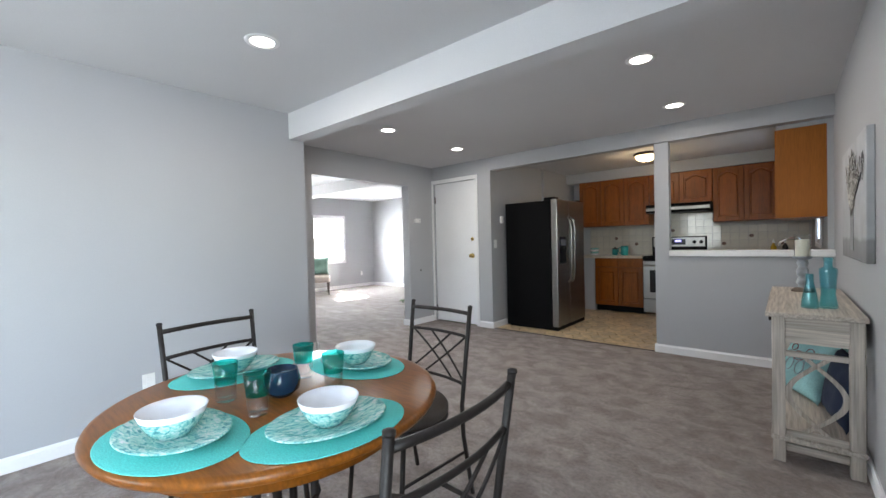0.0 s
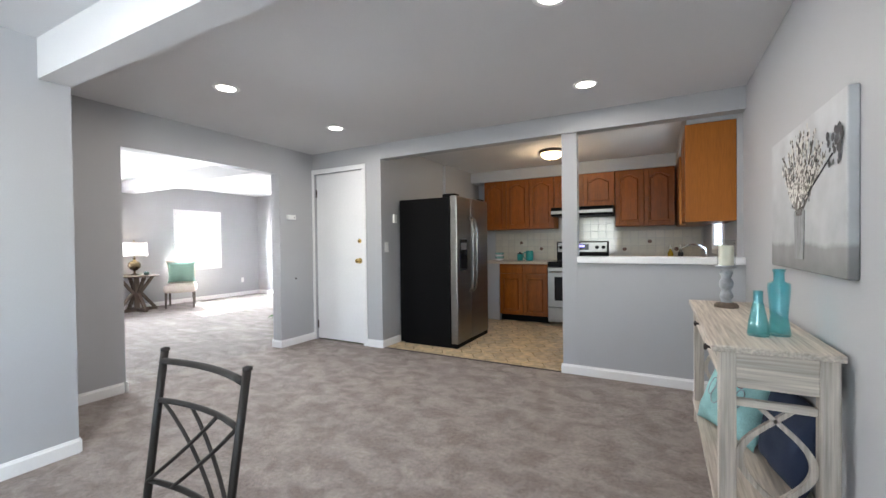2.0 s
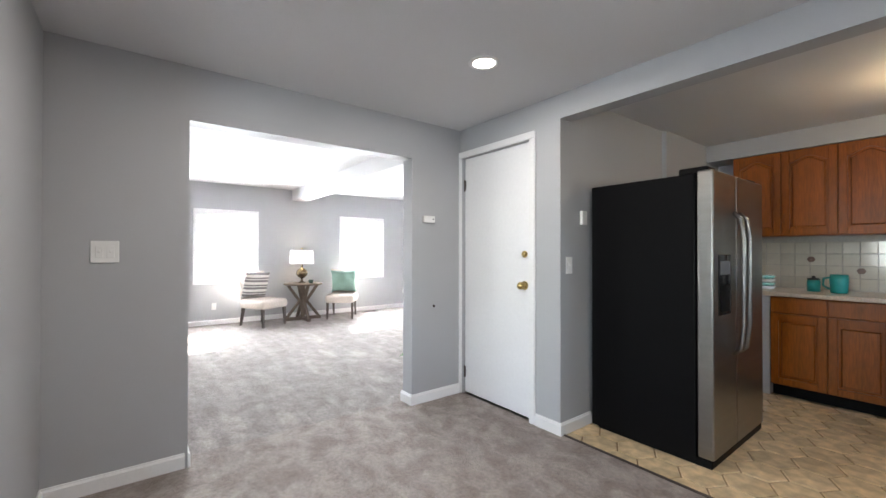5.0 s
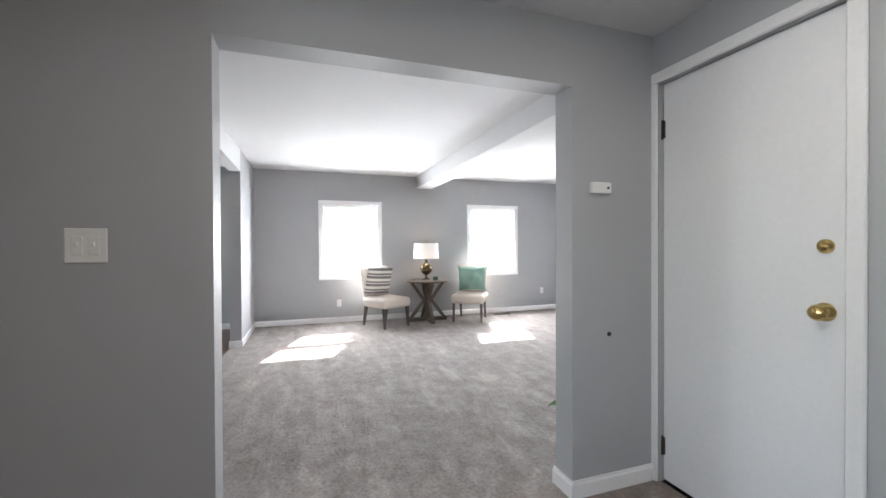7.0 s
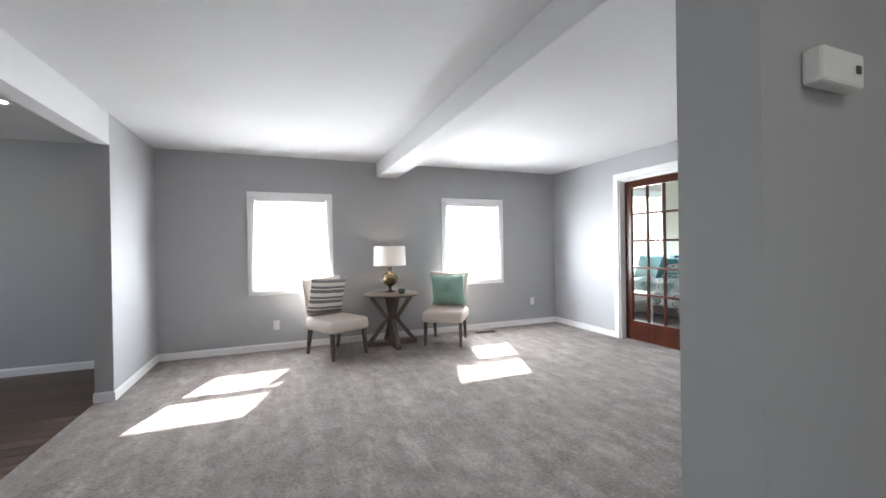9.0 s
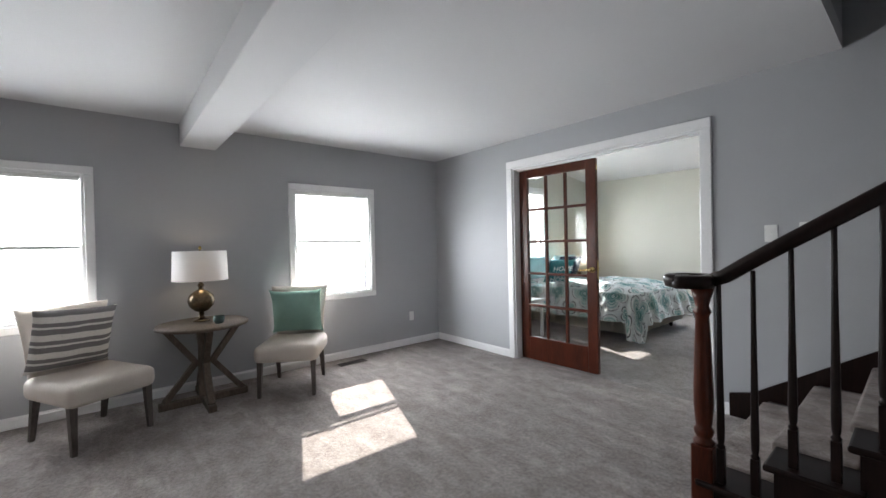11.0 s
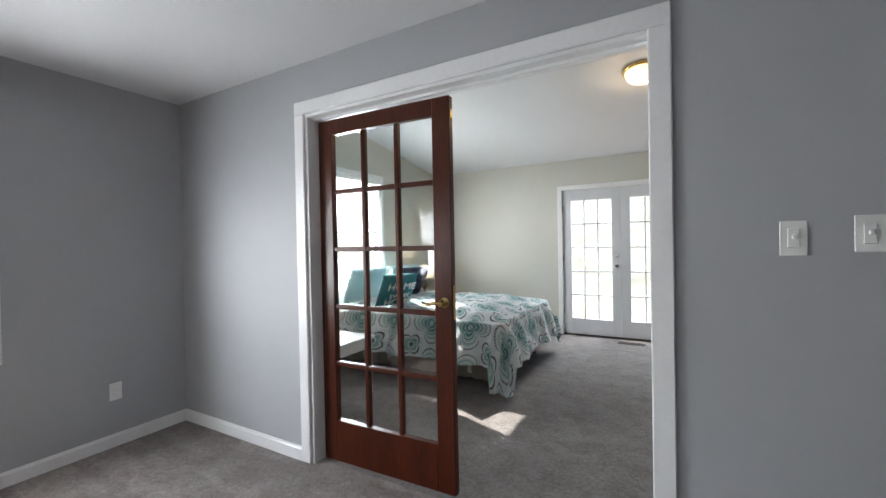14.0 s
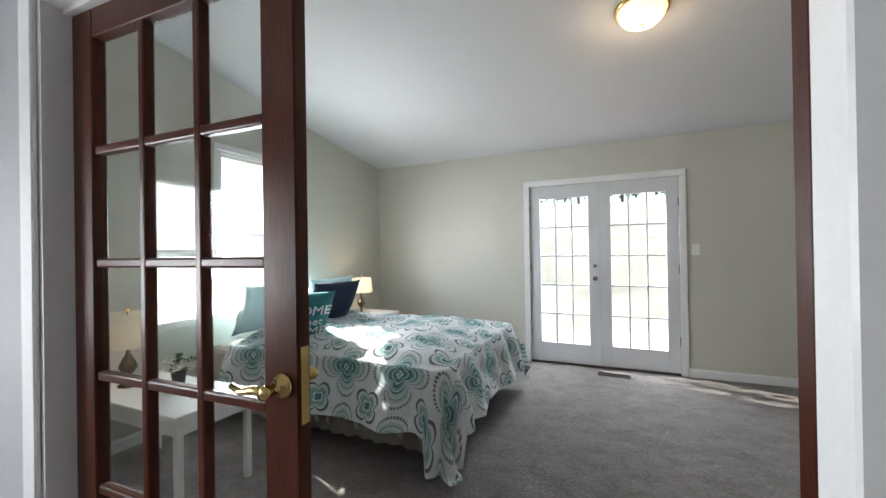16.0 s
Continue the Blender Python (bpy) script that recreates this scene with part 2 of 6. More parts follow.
def carpet_material(name, gain, streaks=0.0, saturation=1.0, mottle=1.0, pile=0.2):
    """Cut-pile carpet: fibre grain, brushed patches where the pile lies the other way, and vacuum strokes."""
    m = bpy.data.materials.new(name)
    m.use_nodes = True
    nt, b = mix_nodes(m)
    tc = nt.nodes.new("ShaderNodeTexCoord")

    def field(scale, detail, warp, stretch=None, turn=0.0):
        n = nt.nodes.new("ShaderNodeTexNoise")
        n.inputs["Scale"].default_value, n.inputs["Detail"].default_value, n.inputs["Distortion"].default_value = scale, detail, warp
        if stretch:
            mp = nt.nodes.new("ShaderNodeMapping")
            mp.inputs["Scale"].default_value = stretch
            mp.inputs["Rotation"].default_value = (0, 0, radians(turn))
            nt.links.new(tc.outputs["Object"], mp.inputs[0])
            nt.links.new(mp.outputs[0], n.inputs["Vector"])
        else:
            nt.links.new(tc.outputs["Object"], n.inputs["Vector"])
        return n.outputs[0]

    def spread(value, lo, hi, a, b_):
        r = nt.nodes.new("ShaderNodeMapRange")
        for key, v in (("From Min", lo), ("From Max", hi), ("To Min", a), ("To Max", b_)):
            r.inputs[key].default_value = v
        nt.links.new(value, r.inputs["Value"])
        return r.outputs[0]
    fibre, tuft, clump = field(420, 3, 0.0), field(48, 5, 0.4), field(13, 5, 0.6)
    patch = spread(field(5.6, 7, 0.5, (1.0, 1.3, 1.0), 25), 0.0, 1.0, 0.5 - mottle / 2, 0.5 + mottle / 2)
    shade = ramp_node(nt, patch, [(0.34, (0.200, 0.160, 0.143)), (0.46, (0.240, 0.197, 0.178)), (0.54, (0.296, 0.250, 0.228)), (0.66, (0.338, 0.290, 0.266))])
    v = math_node(nt, "MULTIPLY", spread(fibre, 0.3, 0.7, 0.84, 1.16), spread(tuft, 0.3, 0.7, 1 - pile, 1 + pile))
    v = math_node(nt, "MULTIPLY", v, spread(clump, 0.35, 0.65, 0.92, 1.08))
    if streaks:
        for turn, size in ((38, 1.0), (-20, 0.8)):
            v = math_node(nt, "MULTIPLY", v, spread(field(1.1 * size, 2, 0.3, (1.0, 6.0, 1.0), turn), 0.52, 0.60, 1 - streaks * 0.4, 1 + streaks * 1.6))
    v = math_node(nt, "MULTIPLY", v, gain)
    hv = nt.nodes.new("ShaderNodeHueSaturation")
    hv.inputs["Saturation"].default_value = saturation
    nt.links.new(shade, hv.inputs["Color"])
    nt.links.new(v, hv.inputs["Value"])
    nt.links.new(hv.outputs[0], b.inputs["Base Color"])
    b.inputs["Roughness"].default_value = 0.95
    b.inputs["Sheen Weight"].default_value = 0.15
    bp = nt.nodes.new("ShaderNodeBump")
    bp.inputs["Strength"].default_value, bp.inputs["Distance"].default_value = 0.8, 0.014
    nt.links.new(math_node(nt, "ADD", math_node(nt, "ADD", tuft, clump), math_node(nt, "MULTIPLY", fibre, 0.6)), bp.inputs["Height"])
    nt.links.new(bp.outputs[0], b.inputs["Normal"])
    return m


CARPET = carpet_material("taupe_cut_pile_carpet", 1.05, mottle=0.85)
LIVINGCARPET = carpet_material("taupe_vacuumed_carpet", 0.93, 0.085, 0.8, 0.5, 0.27)
GREYCARPET = carpet_material("grey_cut_pile_carpet", 0.8, 0.0, 0.55, 0.4, 0.27)


# ---- mesh helpers ----
def box(bm, a, b, bev=0.0, seg=1):
    size = [abs(q - p) for p, q in zip(a, b)]
    mid = [(p + q) / 2 for p, q in zip(a, b)]
    r = bmesh.ops.create_cube(bm, size=1, matrix=Matrix.Translation(mid) @ Matrix.Diagonal((*size, 1)))
    if bev:
        es = list({e for v in r["verts"] for e in v.link_edges})
        bmesh.ops.bevel(bm, geom=es, offset=min(bev, min(size) * 0.45), segments=seg, affect="EDGES", profile=0.5)
    return bm


def rod(bm, p, q, r0, r1=None, n=12):
    p, q = Vector(p), Vector(q)
    d = q - p
    m = Matrix.Translation((p + q) / 2) @ d.to_track_quat("Z", "Y").to_matrix().to_4x4()
    r = bmesh.ops.create_cone(bm, cap_ends=True, segments=n, radius1=r0, radius2=r0 if r1 is None else r1, depth=d.length, matrix=m)
    for f in {f for v in r["verts"] for f in v.link_faces}:
        f.smooth = len(f.verts) == 4
    return bm


def bar(bm, p, q, w, h, bev=0.0, up="Y"):
    """A straight squared bar from p to q, w wide and h thick."""
    p, q = Vector(p), Vector(q)
    d = q - p
    m = Matrix.Translation((p + q) / 2) @ d.to_track_quat("Z", up).to_matrix().to_4x4() @ Matrix.Diagonal((w, h, d.length, 1))
    r = bmesh.ops.create_cube(bm, size=1, matrix=m)
    if bev:
        bmesh.ops.bevel(bm, geom=list({e for v in r["verts"] for e in v.link_edges}), offset=bev, segments=2, affect="EDGES")
    return bm


def lathe(bm, profile, n=28, at=(0, 0, 0), squash=(1, 1)):
    rings = []
    for r, z in profile:
        if r < 1e-5:
            rings.append([bm.verts.new((at[0], at[1], at[2] + z))])
        else:
            rings.append([bm.verts.new((at[0] + r * squash[0] * math.cos(2 * math.pi * i / n), at[1] + r * squash[1] * math.sin(2 * math.pi * i / n), at[2] + z)) for i in range(n)])
    for a, b in zip(rings, rings[1:]):
        for i in range(n):
            j = (i + 1) % n
            if len(a) == 1 and len(b) == 1:
                continue
            vs = [a[0], b[i], b[j]] if len(a) == 1 else [a[i], b[0], a[j]] if len(b) == 1 else [a[i], a[j], b[j], b[i]]
            bm.faces.new(vs if len(a) > 1 or len(b) == 1 else [a[0], b[j], b[i]][::-1]).smooth = True
    bmesh.ops.recalc_face_normals(bm, faces=bm.faces)
    return bm


def tube(bm, pts, r, n=10, closed=False):
    pts = [Vector(p) for p in pts]
    rings = []
    for i, p in enumerate(pts):
        a = pts[i - 1] if i or closed else p
        c = pts[(i + 1) % len(pts)] if i < len(pts) - 1 or closed else p
        q = (c - a).to_track_quat("Z", "Y")
        rr = r[i] if isinstance(r, (list, tuple)) else r
        rings.append([bm.verts.new(p + q @ Vector((rr * math.cos(2 * math.pi * k / n), rr * math.sin(2 * math.pi * k / n), 0))) for k in range(n)])
    pairs = list(zip(rings, rings[1:])) + ([(rings[-1], rings[0])] if closed else [])
    for a, b in pairs:
        off = min(range(n), key=lambda o: sum((a[k].co - b[(k + o) % n].co).length for k in range(n)))
        for k in range(n):
            bm.faces.new((a[k], a[(k + 1) % n], b[(k + 1 + off) % n], b[(k + off) % n])).smooth = True
    if not closed:
        bm.faces.new(rings[0][::-1])
        bm.faces.new(rings[-1])
    bmesh.ops.recalc_face_normals(bm, faces=bm.faces)
    return bm


def prism(bm, outline, axis, a, b):
    """An outline of 2D points drawn out along an axis from a to b."""
    def at(p, w):
        return {"x": (w, *p), "y": (p[0], w, p[1]), "z": (*p, w)}[axis]
    lo, hi = [bm.verts.new(at(p, a)) for p in outline], [bm.verts.new(at(p, b)) for p in outline]
    bm.faces.new(lo)
    bm.faces.new(hi[::-1])
    n = len(outline)
    for i in range(n):
        bm.faces.new((lo[i], hi[i], hi[(i + 1) % n], lo[(i + 1) % n]))
    bmesh.ops.recalc_face_normals(bm, faces=bm.faces)
    return bm


def cushion(bm, w, h, t, n=16, pinch=0.06, wrinkle=0.0, seed=0):
    """A stuffed square cushion in the xz plane, thickness along y."""
    grid = {}
    for side in (1, -1):
        for i in range(n + 1):
            for j in range(n + 1):
                u, v = 2 * i / n - 1, 2 * j / n - 1
                edge = i in (0, n) or j in (0, n)
                if edge and side < 0:
                    grid[side, i, j] = grid[1, i, j]
                    continue
                puff = (max(0.0, 1 - abs(u) ** 2.6) * max(0.0, 1 - abs(v) ** 2.6)) ** 0.45
                k = 1 - pinch * (1 - abs(u) ** 4) * abs(v) ** 6
                k2 = 1 - pinch * (1 - abs(v) ** 4) * abs(u) ** 6
                y = side * t / 2 * puff
                if wrinkle and not edge:
                    y += wrinkle * noise.noise(Vector((u * 2.5 + seed, v * 2.5, side)))
                grid[side, i, j] = bm.verts.new((u * w / 2 * k2, y, h / 2 + v * h / 2 * k))
    for side in (1, -1):
        for i in range(n):
            for j in range(n):
                q = [grid[side, i, j], grid[side, i + 1, j], grid[side, i + 1, j + 1], grid[side, i, j + 1]]
                bm.faces.new(q if side < 0 else q[::-1]).smooth = True
    return bm


def part(name, bm, mat, parent, label=""):
    me = bpy.data.meshes.new(name)
    bm.to_mesh(me)
    bm.free()
    me.materials.append(mat)
    ob = new(name, me)
    ob.parent = parent
    if label:
        tagged(ob, label)
    return ob


def share(name, me, m, parent):
    ob = new(name, me)
    ob.parent = parent
    ob.matrix_basis = m
    return ob


def thing(name, m, label, category, group="", kind=""):
    ob = new(name)
    ob.empty_display_size = 0.1
    ob.matrix_basis = m
    return tagged(ob, label, category, group, kind)


def solid(name, bm, mat, label, category, group="", kind=""):
    return tagged(part(name, bm, mat, None), label, category, group, kind)


def B():
    return bmesh.new()


def setting(name, bm, mat, label, category):
    return solid(name, bm, mat, label, category, kind="structure")


def wall_boxes(bm, axis, a, b, u0, u1, z0, z1, holes=()):
    """A wall between the planes a and b of an axis, from u0 to u1, pierced by holes (u, u, z, z)."""
    def put(p, q, r, s):
        if q - p > 1e-4 and s - r > 1e-4:
            box(bm, (a, p, r) if axis == "x" else (p, a, r), (b, q, s) if axis == "x" else (q, b, s))
    at = u0
    for p, q, r, s in sorted(holes):
        put(at, p, z0, z1)
        put(p, q, z0, r)
        put(p, q, s, z1)
        at = q
    put(at, u1, z0, z1)
    return bm


# ---- the plan ----
XA, XA2 = -4.41, -4.545      # wall between dining area and living room
YK, YK2 = 5.345, 5.465       # door wall, header and half wall before the kitchen
XR = 0.04                    # wall with the canvas
XL = -3.52                   # dining bay's side wall
YB0 = -1.6                   # dining bay's back wall
XW = -9.515                  # window wall
YL = 8.375                   # wall before the bedroom
YL2 = 8.495
XB = -9.66                   # bedroom's window wall
YF = 12.535                  # bedroom's far wall
CD, CL = 2.342, 2.442        # ceilings
KY = 8.10                    # kitchen's back wall
XK = -3.34                   # kitchen's side wall beside the refrigerator
XKR = 0.0


def bed_ceiling(y):
    return 2.49 + 0.15 * (YF - y)


# floors
fl = box(B(), (XA2, YB0 - 0.2, -0.12), (XR + 0.2, YK + 0.02, 0))
setting("floor_dining", fl, CARPET, "taupe cut-pile carpet with brushed patches in the dining area", "carpet")
fl = box(B(), (XW - 0.2, 2.70, -0.12), (XA2, YL + 0.06, 0))
setting("floor_living", fl, LIVINGCARPET, "taupe cut-pile carpet with vacuum tracks in the living room", "carpet")
fl = box(B(), (XB - 0.2, YL + 0.06, -0.12), (-4.2, YF + 0.15, 0))
setting("floor_bedroom", fl, GREYCARPET, "grey cut-pile carpet in the bedroom", "carpet")
floor_kitchen = setting("floor_kitchen", box(B(), (XK - 0.12, YK + 0.02, -0.12), (XKR + 0.1, KY + 0.1, -0.008)), FLOORGROUT, "grout bed under the beige kitchen tiles", "floor")
floor_foyer = setting("floor_foyer", box(B(), (XW - 0.2, -0.6, -0.12), (XA2, 2.70, -0.012)), STAIRWOOD, "dark subfloor under the entry planks", "floor")

# ceilings
setting("ceiling_dining", box(B(), (XA2, YB0 - 0.2, CD), (XR + 0.2, YK + 0.12, CD + 0.12)), CEILING, "flat white painted ceiling over the dining area", "ceiling")
setting("ceiling_kitchen", box(B(), (XK - 0.12, YK + 0.12, 2.36), (XKR + 0.2, KY + 0.12, 2.48)), CEILING, "flat white kitchen ceiling", "ceiling")
cb = B()
box(cb, (XW - 0.2, -0.7, CL), (-5.51, YL, CL + 0.12))
box(cb, (-5.51, -0.7, CL), (XA2, 6.86, CL + 0.12))
box(cb, (-5.51, 6.86, CL), (XA, 6.98, CL + 0.118))
setting("ceiling_living", cb, CEILING, "white living room ceiling cut away over the stairs", "ceiling")
cb = B()
prism(cb, [(YL2, bed_ceiling(YL2)), (YF, bed_ceiling(YF)), (YF, bed_ceiling(YF) + 0.12), (YL2, bed_ceiling(YL2) + 0.12)], "x", XB - 0.15, -4.2)
setting("ceiling_bedroom", cb, CEILING, "white sloping bedroom ceiling", "ceiling")
setting("ceiling_stairwell", box(B(), (-5.63, 6.86, 4.9), (-3.3, YL2, 5.0)), CEILING, "plain ceiling high over the stairwell", "ceiling")

# walls
setting("wall_opening", wall_boxes(B(), "x", XA2, XA, 2.53, YK, 0, CL, [(3.28, 4.83, 0, 2.022)]), WALL, "grey painted wall with a wide cased-free opening", "wall")
setting("wall_living_stair", box(B(), (XA2, YK, 0), (XA, 6.98, CL)), WALL, "grey painted wall beside the stairs", "wall")
setting("wall_closet", wall_boxes(B(), "y", YK, YK2, XA, XK, 0, CD, [(-4.38, -3.606, 0, 2.085)]), WALL, "grey painted wall around the white door", "wall")
setting("wall_closet_back", box(B(), (XA, 6.3, 0), (XK - 0.12, 6.4, CD)), WALL, "plain wall behind the closed door", "wall")
setting("wall_header", box(B(), (XK, YK, 2.172), (XR, YK2, CD)), WALL, "grey painted header over the kitchen opening", "wall")
setting("wall_column", box(B(), (-1.312, YK + 0.022, 0), (-1.18, YK2, 2.172)), WALL, "narrow grey painted post beside the half wall", "wall")
setting("wall_half", box(B(), (-1.18, YK + 0.025, 0), (XR, YK2, 1.004)), WALL, "grey painted half wall below the ledge", "wall")
lg = box(B(), (-1.18, YK - 0.005, 1.004), (XR - 0.002, YK2 + 0.04, 1.062), 0.006)
setting("ledge", lg, TRIM, "white painted ledge on the half wall", "ledge")
setting("wall_kitchen_side", box(B(), (XK - 0.12, YK2, 0), (XK, KY, 2.36)), WALL, "grey kitchen wall beside the refrigerator", "wall")
setting("wall_kitchen_back", box(B(), (XK - 0.12, KY, 0), (XKR + 0.12, KY + 0.12, 2.36)), WALL, "painted kitchen wall behind the cabinets", "wall")
setting("wall_kitchen_window", wall_boxes(B(), "x", XKR, XKR + 0.14, YK2, KY, 0, 2.36, [(6.15, 6.95, 1.10, 2.0)]), WALL, "painted kitchen wall with the sink window", "wall")
setting("wall_canvas", wall_boxes(B(), "x", XR, XR + 0.12, YB0, YK2, 0, CD, [(-1.3, 0.4, 0.15, 2.05)]), WALL, "plain grey wall behind the console table", "wall")
setting("wall_bay", box(B(), (XL - 0.12, YB0, 0), (XL, 2.53, CD)), WALL, "plain grey side wall of the dining bay", "wall")
setting("wall_return", box(B(), (XA, 2.53, 0), (XL, 2.665, CD)), WALL, "short grey return wall under the beam end", "wall")
setting("wall_bay_back", wall_boxes(B(), "y", YB0 - 0.12, YB0, XL - 0.12, XR + 0.12, 0, CD, [(-3.1, -1.8, 0.85, 2.05)]), WALL, "grey back wall of the dining bay with a wide window", "wall")
setting("beam_dining", prism(B(), [(XL, 2.525), (XR, 2.585), (XR, 2.725), (XL, 2.665)], "z", 2.12, CD), CEILING, "boxed white ceiling beam across the dining area", "beam")
setting("wall_windows", wall_boxes(B(), "x", XW - 0.15, XW, -0.6, YL, 0, CL, [(3.84, 4.74, 0.755, 1.925), (6.42, 7.33, 0.755, 1.925)]), WALL, "grey painted wall with two windows", "wall")
setting("wall_stub", box(B(), (XW, 2.70, 0), (-8.24, 2.83, CL)), WALL, "short grey painted wing wall", "wall")
setting("beam_foyer", box(B(), (-8.24, 2.70, 2.17), (XA2, 2.83, CL), 0.003), CEILING, "white painted header between entry and living room", "beam")
setting("beam_living", box(B(), (XW, 5.40, 2.24), (XA2, 5.69, CL), 0.004), CEILING, "boxed white ceiling beam across the living room", "beam")
setting("wall_foyer", wall_boxes(B(), "y", -0.7, -0.6, XW, XA2, 0, CL, [(-8.8, -7.8, 0.6, 2.0)]), WALL, "plain grey entry wall", "wall")
setting("wall_foyer_side", box(B(), (XA2, -0.6, 0), (XA, 2.53, CL)), WALL, "plain grey entry side wall", "wall")
doorway = [(-8.14, -6.257, 0, 2.127)]
setting("wall_bedroom_living_side", wall_boxes(B(), "y", YL, YL + 0.06, XW - 0.15, -3.3, 0, 5.0, doorway), WALL, "grey painted wall around the double doorway", "wall")
setting("wall_bedroom_inner_side", wall_boxes(B(), "y", YL + 0.06, YL2, XB - 0.15, -4.2, 0, 5.0, doorway), CREAM, "cream bedroom side of the double doorway wall", "wall")
setting("wall_bedroom_window", wall_boxes(B(), "x", XB - 0.15, XB, YL2, YF, 0, 3.35, [(10.10, 11.03, 0.86, 2.215)]), CREAM, "cream bedroom wall with one window", "wall")
setting("wall_bedroom_far", wall_boxes(B(), "y", YF, YF + 0.15, XB - 0.15, -4.2, 0, 2.75, [(-7.545, -6.005, 0, 2.065)]), CREAM, "cream bedroom wall with the glazed doors", "wall")
setting("wall_bedroom_side", box(B(), (-4.2, YL2, 0), (-4.08, YF + 0.15, 3.35)), CREAM, "plain cream bedroom wall", "wall")
setting("wall_stair_upper", box(B(), (-5.51, 6.86, CL + 0.12), (-3.3, 6.98, 4.9)), WALL, "plain wall above the stairs", "wall")
setting("wall_stair_upper_front", box(B(), (-5.63, 6.86, CL + 0.12), (-5.51, YL, 4.9)), WALL, "plain wall over the stairwell edge", "wall")
setting("wall_stair_inner", box(B(), (XA, 6.86, 0), (-3.462, 6.98, CL + 0.12)), WALL, "plain wall on the closet side of the stairs", "wall")
setting("ceiling_closet", box(B(), (XA2, YK2, CL + 0.001), (-3.3, 6.86, CL + 0.12)), CEILING, "plain ceiling over the closet", "ceiling")
setting("wall_stair_end", box(B(), (-3.461, 6.86, 0), (-3.30, YL, 4.9)), WALL, "plain wall at the head of the stairs", "wall")


def baseboard(p, q, out, h=0.085, t=0.014):
    """A white baseboard along the floor from p to q, standing out of the wall towards out."""
    bm = B()
    p, q, o = Vector((*p, 0)), Vector((*q, 0)), Vector((*out, 0))
    prof = [(0, 0), (t, 0), (t, h * 0.8), (t * 0.55, h * 0.9), (t * 0.45, h), (0, h)]
    a = [bm.verts.new(p + o * u + Vector((0, 0, v))) for u, v in prof]
    b = [bm.verts.new(q + o * u + Vector((0, 0, v))) for u, v in prof]
    bm.faces.new(a)
    bm.faces.new(b[::-1])
    for i in range(len(prof)):
        j = (i + 1) % len(prof)
        bm.faces.new((a[i], b[i], b[j], a[j]))
    bmesh.ops.recalc_face_normals(bm, faces=bm.faces)
    return setting("baseboard", bm, TRIM, "white moulded baseboard along the wall", "baseboard")


for p, q, o in (((XL, YB0), (XL, 2.665), (1, 0)), ((XL, 2.665), (XA, 2.665), (0, 1)), ((XA, 2.665), (XA, 3.266), (1, 0)), ((XA + 0.014, 3.28), (XA2 - 0.014, 3.28), (0, 1)),
                ((XA + 0.014, 4.83), (XA2 - 0.014, 4.83), (0, -1)), ((XA, 4.83), (XA, YK), (1, 0)), ((-3.55, YK), (XK + 0.014, YK), (0, -1)), ((XK, YK), (XK, 5.7), (1, 0)),
                ((-1.326, YK + 0.022), (XR, YK + 0.022), (0, -1)), ((-1.312, YK + 0.022), (-1.312, YK2), (-1, 0)), ((XR, YB0), (XR, YK), (-1, 0)),
                ((XW, 2.83), (XW, YL), (1, 0)), ((XW, 2.83), (-8.226, 2.83), (0, 1)), ((-8.24, 2.70), (-8.24, 2.83), (1, 0)), ((XW, -0.6), (XW, 2.70), (1, 0)),
                ((XW, YL), (-8.222, YL), (0, -1)), ((-6.21, YL), (-6.115, YL), (0, -1)), ((XA2, 2.83), (XA2, 3.28), (-1, 0)), ((XA2, 4.83), (XA2, 6.98), (-1, 0)),
                ((XB, YF), (-7.612, YF), (0, -1)), ((-5.938, YF), (-4.2, YF), (0, -1)), ((XB, YL2), (XB, YF), (1, 0)), ((XW, 2.70), (-8.24, 2.70), (0, -1))):
    baseboard(p, q, o)


def casing(name, axis, plane, out, u0, u1, top, w=0.08, t=0.018, bottom=0.0, sill=False, label="white moulded casing"):
    """Trim round an opening whose clear edges are u0, u1 and top; out is the side it stands on."""
    bm = B()

    def put(p, q, r, s):
        a, b = sorted((plane, plane + out * t))
        box(bm, (a, p, r) if axis == "x" else (p, a, r), (b, q, s) if axis == "x" else (q, b, s), 0.005)
    put(u0 - w, u0, bottom, top)
    put(u1, u1 + w, bottom, top)
    put(u0 - w, u1 + w, top, top + w)
    if sill:
        put(u0 - w, u1 + w, bottom - w, bottom)
    return setting(name, bm, TRIM, label, "door trim" if not sill else "window trim")


casing("trim_door", "y", YK, -1, -4.38, -3.606, 2.085, 0.055)
casing("trim_double_doors", "y", YL, -1, -8.14, -6.288, 2.127, 0.08)
casing("trim_double_doors_inner", "y", YL2, 1, -8.14, -6.257, 2.127, 0.07)
casing("trim_glazed_doors", "y", YF, -1, -7.545, -6.005, 2.065, 0.066)
casing("trim_window", "x", XW, 1, 3.84, 4.74, 1.925, 0.062, bottom=0.755, sill=True)
casing("trim_window", "x", XW, 1, 6.42, 7.33, 1.925, 0.062, bottom=0.755, sill=True)
casing("trim_window", "x", XB, 1, 10.10, 11.03, 2.215, 0.062, bottom=0.86, sill=True)
casing("trim_window", "x", XKR, -1, 6.15, 6.95, 2.0, 0.05, bottom=1.10, sill=True)
casing("trim_window", "y", YB0, 1, -3.1, -1.8, 2.05, 0.07, bottom=0.85, sill=True)
jb = B()
